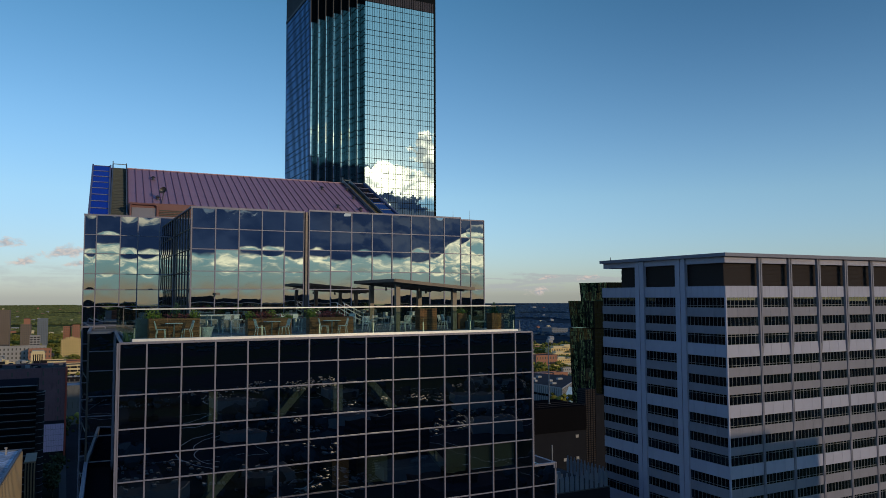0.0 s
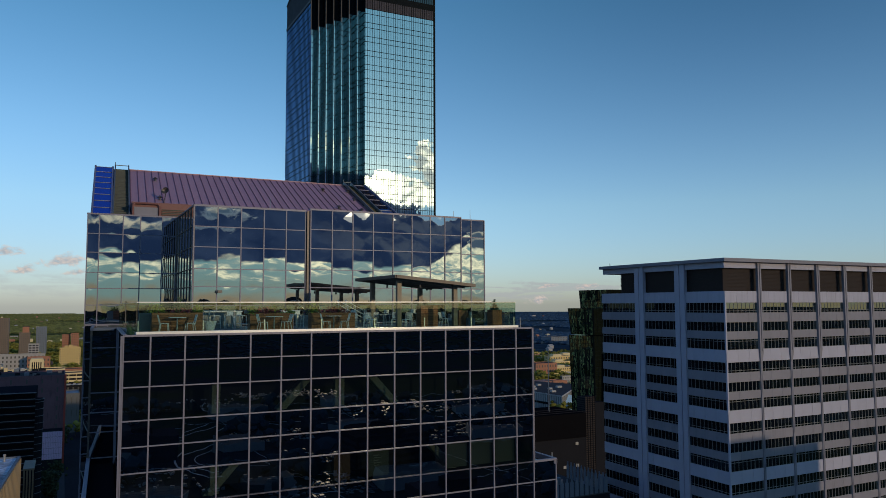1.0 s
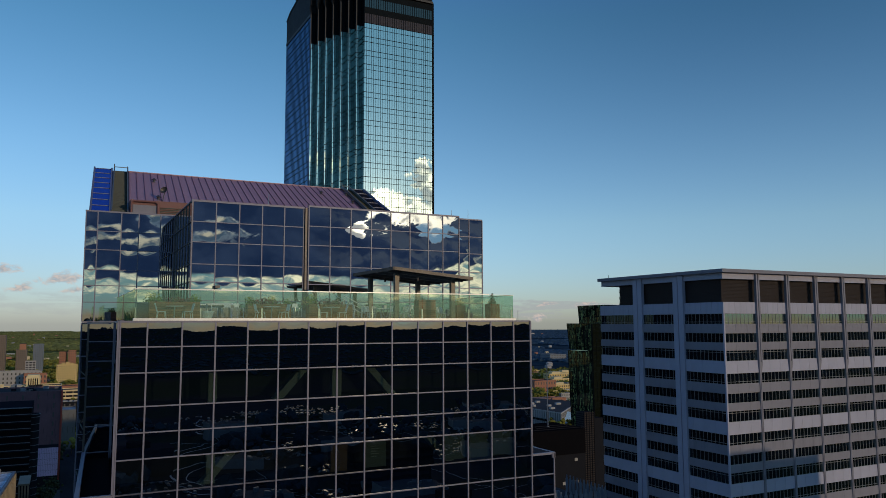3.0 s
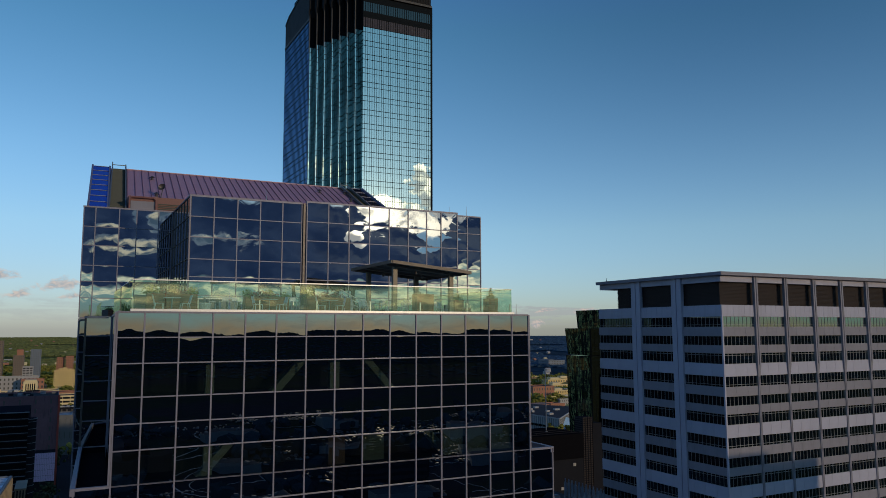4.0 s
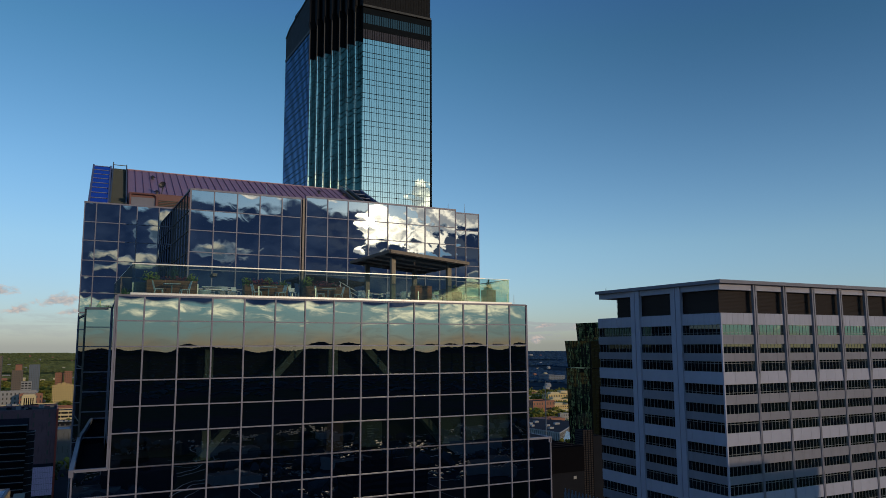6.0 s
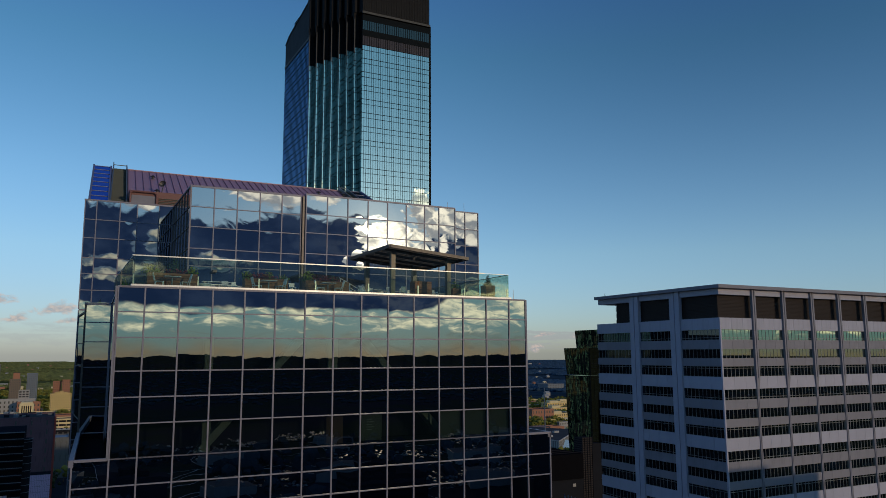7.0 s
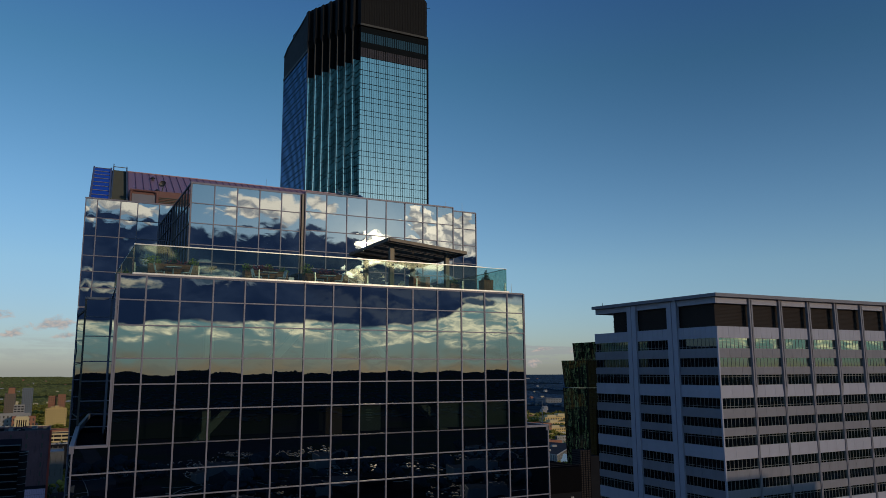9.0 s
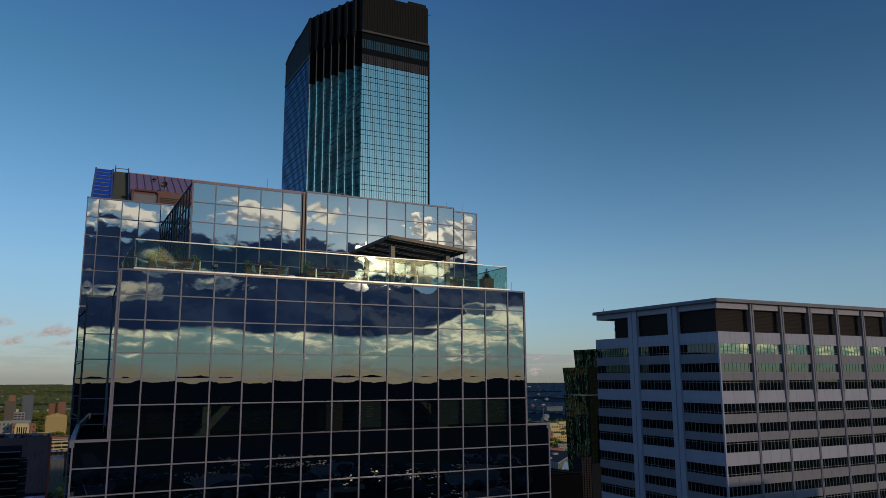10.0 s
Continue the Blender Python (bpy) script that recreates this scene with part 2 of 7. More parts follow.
# ---- materials ----
def material(name, colour, rough=0.6, metal=0.0, vary=0.15, grain=3.0, bump=0.0, stain=0.0, spread=0.0, per_object=0.0, spec=0.5):
    """A surface with colour variation at two scales, optional relief, and variation from piece to piece."""
    m = bpy.data.materials.new(name)
    m.use_nodes = True
    n = Nodes(m.node_tree)
    co = n.add("ShaderNodeTexCoord").outputs["Object"]
    big = n.noise(co, grain * 0.13, 3.0)
    small = n.noise(co, grain, 6.0, 0.65)
    f = n.math("ADD", n.math("MULTIPLY", n.math("SUBTRACT", big, 0.5), vary * 1.6), n.math("MULTIPLY", n.math("SUBTRACT", small, 0.5), vary * 1.4))
    f = n.math("ADD", f, 1.0)
    if per_object:
        r = n.add("ShaderNodeObjectInfo").outputs["Random"]
        f = n.math("ADD", f, n.math("MULTIPLY", n.math("SUBTRACT", r, 0.5), per_object))
    if spread:
        r = n.add("ShaderNodeNewGeometry").outputs["Random Per Island"]
        f = n.math("ADD", f, n.math("MULTIPLY", n.math("SUBTRACT", r, 0.5), spread))
    v = n.add("ShaderNodeVectorMath")
    v.operation = "SCALE"
    v.inputs[0].default_value = colour
    n.put(f, v.inputs["Scale"])
    c = v.outputs[0]
    if stain:
        s = n.noise(n.scale(co, (1.0, 1.0, 0.16)), 0.9, 5.0, 0.6)
        c = n.mix(n.math("MULTIPLY", n.step(s, 0.52, 0.72), stain), c, tuple(q * 0.45 for q in colour) + (1,))
    b = n.add("ShaderNodeBsdfPrincipled")
    n.put(c, b.inputs["Base Color"])
    n.put(n.math("ADD", rough, n.math("MULTIPLY", n.math("SUBTRACT", small, 0.5), 0.25), clamp=True), b.inputs["Roughness"])
    b.inputs["Metallic"].default_value = metal
    b.inputs["Specular IOR Level"].default_value = spec
    if bump:
        bp = n.add("ShaderNodeBump")
        bp.inputs["Strength"].default_value = 0.6
        bp.inputs["Distance"].default_value = bump
        n.put(small, bp.inputs["Height"])
        n.put(bp.outputs[0], b.inputs["Normal"])
    n.put(b.outputs[0], n.add("ShaderNodeOutputMaterial").inputs["Surface"])
    return m


def mirror_glass(name, tint, floor=0.36, body=(0.004, 0.006, 0.012), clear=0.0, rough=0.0, wave=0.0, wave_size=0.5):
    """Coated window glass: a strong reflection that grows at a slant, over a dark or partly clear pane."""
    m = bpy.data.materials.new(name)
    m.use_nodes = True
    n = Nodes(m.node_tree)
    slant = n.add("ShaderNodeLayerWeight")
    slant.inputs["Blend"].default_value = 0.5
    grazing = n.math("ADD", 0.04, n.math("MULTIPLY", n.math("POWER", slant.outputs["Facing"], 5.0), 0.96))
    fac = n.math("ADD", floor, n.math("MULTIPLY", grazing, 0.75), clamp=True)
    gl = n.add("ShaderNodeBsdfGlossy")
    gl.inputs["Roughness"].default_value = rough
    gl.inputs["Color"].default_value = (*tint, 1)
    if wave:
        co = n.add("ShaderNodeTexCoord").outputs["Object"]
        r = n.add("ShaderNodeObjectInfo").outputs["Random"]
        shift = n.add("ShaderNodeCombineXYZ")
        n.put(n.math("MULTIPLY", r, 91.0), shift.inputs[0])
        bp = n.add("ShaderNodeBump")
        bp.inputs["Strength"].default_value = 1.0
        bp.inputs["Distance"].default_value = wave
        n.put(n.noise(n.vmath("ADD", co, shift.outputs[0]), wave_size, 1.0), bp.inputs["Height"])
        n.put(bp.outputs[0], gl.inputs["Normal"])
    if clear:
        under = n.add("ShaderNodeBsdfTransparent")
        under.inputs["Color"].default_value = (clear * 0.9, clear, clear * 0.95, 1)
    else:
        under = n.add("ShaderNodeBsdfDiffuse")
        under.inputs["Color"].default_value = (*body, 1)
    mx = n.add("ShaderNodeMixShader")
    n.put(fac, mx.inputs[0])
    n.put(under.outputs[0], mx.inputs[1])
    n.put(gl.outputs[0], mx.inputs[2])
    n.put(mx.outputs[0], n.add("ShaderNodeOutputMaterial").inputs["Surface"])
    return m


M_SPANDREL = mirror_glass("spandrel_glass", (0.88, 0.93, 0.95), 0.45, body=(0.001, 0.002, 0.006), wave=0.0009, wave_size=1.1)
M_VISION = mirror_glass("vision_glass", (0.88, 0.93, 0.95), 0.43, clear=0.5, wave=0.0009, wave_size=1.1)
M_UPPER = mirror_glass("terrace_wall_glass", (0.88, 0.93, 0.95), 0.50, wave=0.0011, wave_size=1.1)
M_STEELBLUE = mirror_glass("steel_blue_roof_glass", (0.55, 0.62, 0.75), 0.22, body=(0.012, 0.018, 0.045))
M_BLUE = mirror_glass("blue_roof_glass", (0.35, 0.5, 1.0), 0.25, body=(0.01, 0.03, 0.20))
# tower glass again, with the dark sky its side mirrors put into the tint
M_TOWER_SIDE = mirror_glass("dimmed_side_glass", (0.27, 0.40, 0.62), 0.28, body=(0.006, 0.01, 0.03))
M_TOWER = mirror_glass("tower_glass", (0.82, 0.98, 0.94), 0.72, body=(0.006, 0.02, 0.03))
# same glass, dimmed by tint for the notch returns
M_TOWER_NOTCH = mirror_glass("dimmed_notch_glass", (0.50, 0.72, 0.72), 0.46, body=(0.004, 0.008, 0.01))
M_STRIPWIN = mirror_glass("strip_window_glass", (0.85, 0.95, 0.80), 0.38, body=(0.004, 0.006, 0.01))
# copy for the side face: its darker reflections are put into the tint
M_STRIPWIN_DIM = mirror_glass("dimmed_strip_window_glass", (0.6, 0.75, 0.85), 0.06, body=(0.004, 0.006, 0.01))
M_DARKWIN = mirror_glass("dark_window_glass", (0.7, 0.8, 0.75), 0.12, body=(0.006, 0.008, 0.01))
# yellow tint stands in for cream cloud mirrored in the clear railing
M_RAILGLASS = mirror_glass("railing_glass", (1.0, 0.95, 0.68), 0.085, clear=0.90)
M_MULLION = material("mauve_aluminium", (0.172, 0.172, 0.240), 0.5, 0.2, 0.10, 6.0)
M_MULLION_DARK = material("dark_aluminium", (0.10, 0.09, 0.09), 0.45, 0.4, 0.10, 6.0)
M_CAP = material("white_metal_coping", (0.72, 0.72, 0.72), 0.35, 0.2, 0.08, 4.0)
M_STEEL = material("grey_steel", (0.42, 0.43, 0.43), 0.38, 0.8, 0.08, 5.0)
M_DULLSTEEL = material("dull_galvanised_steel", (0.13, 0.145, 0.145), 0.55, 0.3, 0.12, 5.0)
M_CORE = material("dark_backing", (0.012, 0.012, 0.014), 0.9, 0, 0.2, 2.0, spec=0.0)
M_INNER = material("office_interior", (0.026, 0.034, 0.045), 0.8, 0, 0.2, 1.0)
M_BRACE = material("painted_brace", (0.40, 0.50, 0.42), 0.7, 0, 0.1, 2.0)
M_BLIND = material("green_grey_blind", (0.17, 0.22, 0.18), 0.8, 0, 0.12, 2.0)
M_DOORWOOD = material("office_wood", (0.17, 0.11, 0.07), 0.6, 0, 0.2, 3.0)
M_PINK = material("faded_rose_metal_roof", (0.40, 0.235, 0.28), 0.5, 0.1, 0.12, 1.6, stain=0.25, per_object=0.10)
M_SEAM = material("roof_seam", (0.25, 0.115, 0.14), 0.5, 0.1, 0.1, 2.0)
M_SALMON = material("salmon_duct", (0.20, 0.085, 0.078), 0.6, 0, 0.15, 2.0)
# louver copy for one roof end, warm evening light mixed into its olive
M_WARM_LOUVER = material("warm_lit_louver", (0.085, 0.068, 0.034), 0.7, 0, 0.2, 2.0)
M_LOUVER = material("roof_louver", (0.055, 0.064, 0.058), 0.6, 0.2, 0.2, 3.0)
M_GRAVEL = material("roof_membrane", (0.16, 0.16, 0.16), 0.9, 0, 0.3, 2.0, stain=0.4)
M_DECK = material("grey_deck_boards", (0.26, 0.27, 0.28), 0.75, 0, 0.15, 5.0, per_object=0.25)
M_PERGOLA = material("dark_bronze_pergola", (0.115, 0.095, 0.082), 0.5, 0.2, 0.12, 4.0)
M_POST = material("bronze_post", (0.15, 0.13, 0.105), 0.5, 0.2, 0.12, 4.0)
M_WOOD = material("stained_cedar", (0.30, 0.125, 0.055), 0.65, 0, 0.22, 7.0, bump=0.002, per_object=0.5)
M_WHITE = material("white_powder_coat", (0.74, 0.77, 0.76), 0.4, 0, 0.05, 5.0)
M_POT = material("white_glazed_pot", (0.7, 0.73, 0.74), 0.4, 0, 0.06, 5.0)
M_GREY_BOX = material("grey_cabinet", (0.20, 0.22, 0.23), 0.5, 0, 0.1, 4.0)
M_LEAF = material("planter_leaves", (0.19, 0.25, 0.035), 0.6, 0, 0.35, 6.0, spread=0.7)
M_LEAF_RED = material("red_flowers", (0.22, 0.05, 0.05), 0.6, 0, 0.35, 6.0, spread=0.8)
M_CONIFER = material("dark_conifer", (0.045, 0.10, 0.035), 0.7, 0, 0.35, 6.0, spread=0.6)
M_SOIL = material("soil", (0.05, 0.035, 0.025), 0.95, 0, 0.3, 8.0)
M_CONCRETE = material("white_precast", (0.40, 0.40, 0.51), 0.75, 0, 0.10, 0.9, stain=0.14, per_object=0.06)
M_CONCRETE2 = material("grey_precast", (0.235, 0.23, 0.28), 0.8, 0, 0.12, 0.9, stain=0.18, per_object=0.08)
M_LOUV_BROWN = material("brown_louver", (0.042, 0.035, 0.036), 0.7, 0, 0.2, 1.2, spec=0.1)
M_WINFRAME = material("window_bars", (0.27, 0.265, 0.27), 0.5, 0.1, 0.1, 3.0)
M_TOWERFRAME = material("tower_mullion", (0.004, 0.007, 0.010), 0.7, 0.0, 0.1, 1.0, spec=0.08)
M_TOWERCROWN = material("tower_crown_metal", (0.014, 0.014, 0.016), 0.7, 0.2, 0.2, 0.5, stain=0.3, spec=0.2)
M_TOWERDUSK = material("tower_band_panel", (0.030, 0.030, 0.050), 0.6, 0.1, 0.15, 0.6, spec=0.3)
M_TOWERBAND = material("tower_ledge", (0.040, 0.042, 0.046), 0.6, 0.2, 0.1, 1.0)


# ---- mesh building ----
class Shape:
    """Collects faces for one mesh."""

    def __init__(self):
        self.v, self.f = [], []

    def box(self, x0, x1, y0, y1, z0, z1):
        b = len(self.v)
        self.v += [(x0, y0, z0), (x1, y0, z0), (x1, y1, z0), (x0, y1, z0), (x0, y0, z1), (x1, y0, z1), (x1, y1, z1), (x0, y1, z1)]
        self.f += [tuple(b + i for i in q) for q in ((0, 3, 2, 1), (4, 5, 6, 7), (0, 1, 5, 4), (1, 2, 6, 5), (2, 3, 7, 6), (3, 0, 4, 7))]
        return self

    def quad(self, *pts):
        b = len(self.v)
        self.v += [tuple(p) for p in pts]
        self.f.append(tuple(range(b, b + len(pts))))
        return self

    def beam(self, p, q, w, h, up=(0, 0, 1)):
        """A straight bar of section w x h from p to q."""
        p, q, up = Vector(p), Vector(q), Vector(up)
        t = (q - p).normalized()
        s = t.cross(up)
        s = (s if s.length > 1e-4 else t.cross(Vector((1, 0, 0)))).normalized()
        u = s.cross(t)
        b = len(self.v)
        for e in (p, q):
            for i, j in ((-1, -1), (1, -1), (1, 1), (-1, 1)):
                self.v.append(tuple(e + s * (i * w / 2) + u * (j * h / 2)))
        self.f += [tuple(b + i for i in k) for k in ((0, 1, 2, 3), (7, 6, 5, 4), (0, 4, 5, 1), (1, 5, 6, 2), (2, 6, 7, 3), (3, 7, 4, 0))]
        return self

    def tube(self, p, q, r0, r1=None, n=8):
        p, q = Vector(p), Vector(q)
        r1 = r0 if r1 is None else r1
        t = (q - p).normalized()
        s = t.orthogonal().normalized()
        u = t.cross(s)
        b = len(self.v)
        for e, r in ((p, r0), (q, r1)):
            for i in range(n):
                a = math.tau * i / n
                self.v.append(tuple(e + s * (r * math.cos(a)) + u * (r * math.sin(a))))
        for i in range(n):
            j = (i + 1) % n
            self.f.append((b + i, b + j, b + n + j, b + n + i))
        self.f += [tuple(b + n - 1 - i for i in range(n)), tuple(b + n + i for i in range(n))]
        return self

    def prism(self, pts, z0, z1):
        """A plan outline, counter-clockwise, raised from z0 to z1."""
        b, n = len(self.v), len(pts)
        self.v += [(x, y, z0) for x, y in pts] + [(x, y, z1) for x, y in pts]
        for i in range(n):
            j = (i + 1) % n
            self.f.append((b + i, b + j, b + n + j, b + n + i))
        self.f += [tuple(b + n - 1 - i for i in range(n)), tuple(b + n + i for i in range(n))]
        return self

    def mesh(self, name, mat, smooth=False):
        me = bpy.data.meshes.new(name)
        me.from_pydata(self.v, [], self.f)
        me.materials.append(mat)
        if smooth:
            me.shade_smooth()
        return me


def part(name, shape, mat, parent=None, label="", smooth=False, at=None):
    """One mesh object under a thing or a part; shape is a Shape or a ready mesh."""
    me = shape.mesh(name, mat, smooth) if isinstance(shape, Shape) else shape
    ob = new(name, me)
    if parent is not None:
        ob.parent = parent
    if at is not None:
        ob.matrix_local = at
    if label:
        tagged(ob, label)
    return ob


def thing(name, label, category, at=(0, 0, 0), turn=0.0, group="", kind=""):
    ob = new(name)
    ob.empty_display_size = 0.3
    ob.matrix_world = pose(*at, 0, 0, turn)
    return tagged(ob, label, category, group, kind)


def rbox(w, d, h, r=0.02):
    """A box on the origin's plane with cut vertical and top edges."""
    s = Shape()
    x, y = w / 2, d / 2

    def ring(i):
        return [(-x + i, -y + r), (-x + r, -y + i), (x - r, -y + i), (x - i, -y + r), (x - i, y - r), (x - r, y - i), (-x + r, y - i), (-x + i, y - r)]
    s.prism(ring(0.0), 0, h - r)
    n = len(s.v)
    s.f.pop()
    s.v += [(px * (1 - r / x * 0.9), py * (1 - r / y * 0.9), h) for px, py in ring(0.0)]
    for i in range(8):
        j = (i + 1) % 8
        s.f.append((n - 8 + i, n - 8 + j, n + j, n + i))
    s.f.append(tuple(range(n, n + 8)))
    return s


PANES = {}


def pane_mesh(w, h, bow, lean, mat):
    """A slightly bowed sheet of glass, fullest off its middle: x along the wall, y into it, z up."""
    key = (round(w, 3), round(h, 3), round(bow, 4), lean, mat.name)
    if key not in PANES:
        k = 6
        s = Shape()
        for j in range(k + 1):
            for i in range(k + 1):
                u, v = 2 * i / k - 1, 2 * j / k - 1
                s.v.append((u * w / 2, -bow * (1 - u * u) * (1 - v * v) * (1 + lean[0] * u + lean[1] * v), v * h / 2))
        for j in range(k):
            for i in range(k):
                a = j * (k + 1) + i
                s.f.append((a, a + 1, a + k + 2, a + k + 1))
        PANES[key] = s.mesh("pane", mat, True)
    return PANES[key]


BOWS = (-0.0004, 0.0004, 0.0007, 0.0010, 0.0014, 0.0019)
LEANS = ((0.0, 0.0), (0.7, 0.2), (-0.7, 0.3), (0.2, -0.7), (-0.4, 0.8))


def curtain(parent, at, turn, cols, rows, mat, vision=None, vision_rows=(), frame_mat=None, vw=0.07, hw=0.056, proud=0.05, skip=(), rnd=None, amount=1.0):
    """A glazed wall: its panes, posts and rails as parts. cols and rows are edges along the wall and upwards."""
    rnd = rnd or random.Random(5)
    frame_mat = frame_mat or M_MULLION
    m = pose(*at, 0, 0, turn)
    for j in range(len(rows) - 1):
        z0, z1 = min(rows[j], rows[j + 1]), max(rows[j], rows[j + 1])
        for i in range(len(cols) - 1):
            if (i, j) in skip:
                continue
            w, h = cols[i + 1] - cols[i], z1 - z0
            pm = vision if (vision and j in vision_rows) else mat
            me = pane_mesh(w, h, rnd.choice(BOWS) * amount, rnd.choice(LEANS), pm)
            loc = m @ pose((cols[i] + cols[i + 1]) / 2, 0, (z0 + z1) / 2, rnd.gauss(0, 0.07) * amount, 0, rnd.gauss(0, 0.10) * amount)
            part("pane", me, pm, parent, at=loc)
    lo, hi = min(rows), max(rows)
    post = Shape().box(-vw / 2, vw / 2, -proud, 0.06, lo, hi).mesh("mullion", frame_mat)
    for x in cols:
        part("mullion", post, frame_mat, parent, at=m @ pose(x, 0, 0))
    rail = Shape()
    rail = rail.box(cols[0] + vw / 2, cols[-1] - vw / 2, -proud + 0.012, 0.05, -hw / 2, hw / 2).mesh("transom", frame_mat)
    for z in rows:
        part("transom", rail, frame_mat, parent, at=m @ pose(0, 0, z))


# ---- ground ----
def terrain(x, y):
    """Flat under the city, rising to low wooded hills at the rim."""
    r = math.hypot(x, y)
    k = min(max((r - 2300) / 2400, 0), 1)
    k = k * k * (3 - 2 * k)
    south = min(max((-y - 900) / 2200, 0), 1)
    k *= 1 + south * (0.48 + 0.10 * noise.noise(Vector((x * 0.0014, y * 0.0009, 5.0))) + 0.05 * noise.noise(Vector((x * 0.006, y * 0.004, 8.0))))
    return k * (43 + 1.5 * noise.noise(Vector((x * 0.0011, y * 0.0011, 0.3))) + 0.8 * noise.noise(Vector((x * 0.004, y * 0.004, 1.3))))


def build_ground():
    s = Shape()
    radii = [0, 150, 300, 500, 750, 1000, 1300, 1600, 1900, 2200, 2500, 2800, 3100, 3400, 3700, 4000, 4250, 4450, 4600, 4720, 4850]
    n = 160
    s.v.append((0, 0, 0))
    for r in radii[1:]:
        for i in range(n):
            a = math.tau * i / n
            x, y = r * math.cos(a), r * math.sin(a)
            s.v.append((x, y, terrain(x, y)))
    for i in range(n):
        s.f.append((0, 1 + i, 1 + (i + 1) % n))
    for k in range(len(radii) - 2):
        b = 1 + k * n
        for i in range(n):
            j = (i + 1) % n
            s.f.append((b + i, b + n + i, b + n + j, b + j))
    m = bpy.data.materials.new("city_ground")
    m.use_nodes = True
    q = Nodes(m.node_tree)
    co = q.add("ShaderNodeTexCoord").outputs["Object"]
    big = q.noise(co, 0.004, 5.0, 0.6)
    small = q.noise(co, 0.06, 5.0, 0.6)
    # near and western ground near black: dim mirror image put into the colour
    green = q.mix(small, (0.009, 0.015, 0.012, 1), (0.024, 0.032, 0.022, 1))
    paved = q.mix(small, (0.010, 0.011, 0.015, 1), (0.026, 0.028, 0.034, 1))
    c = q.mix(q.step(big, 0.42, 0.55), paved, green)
    # fields and gardens between the trees further out; blue haze tints one side
    sep = q.add("ShaderNodeSeparateXYZ")
    q.put(co, sep.inputs[0])
    patch = q.noise(co, 0.012, 6.0, 0.65)
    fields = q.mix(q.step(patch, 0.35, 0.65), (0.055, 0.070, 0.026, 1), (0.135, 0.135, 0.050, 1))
    hazed_scrub = q.mix(q.step(patch, 0.35, 0.65), (0.022, 0.036, 0.050, 1), (0.045, 0.072, 0.098, 1))
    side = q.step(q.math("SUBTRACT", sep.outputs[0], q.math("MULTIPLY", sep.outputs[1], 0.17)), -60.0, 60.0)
    c = q.mix(q.step(sep.outputs[1], 700.0, 1300.0), c, q.mix(side, fields, hazed_scrub))
    b = q.add("ShaderNodeBsdfPrincipled")
    q.put(c, b.inputs["Base Color"])
    b.inputs["Roughness"].default_value = 1.0
    b.inputs["Specular IOR Level"].default_value = 0.0
    q.put(b.outputs[0], q.add("ShaderNodeOutputMaterial").inputs["Surface"])
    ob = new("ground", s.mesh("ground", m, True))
    tagged(ob, "flat city ground rising to low hills at the horizon", "ground", kind="structure")


build_ground()

# ---- the glass office building with the terrace ----
FLOOR = 3.855
TOP = 84.97                       # parapet of the lower block
DECK = 85.0


def rows_down(top, count):
    """Glazing rows below a parapet: two low spandrel rows and a tall window row for each storey."""
    out, z = [top], top
    for i in range(count):
        z -= (1.17, 1.17, 1.515)[i % 3]
        out.append(round(z, 3))
    return out


office = thing("office_building", "dark mirrored glass office building with stepped blocks and a roof terrace", "building", (0, 0, 0))

COLS = [0.22] + [round(1.524 * i - 0.15, 3) for i in range(1, 15)] + [22.33]
ROWS = rows_down(TOP, 10)


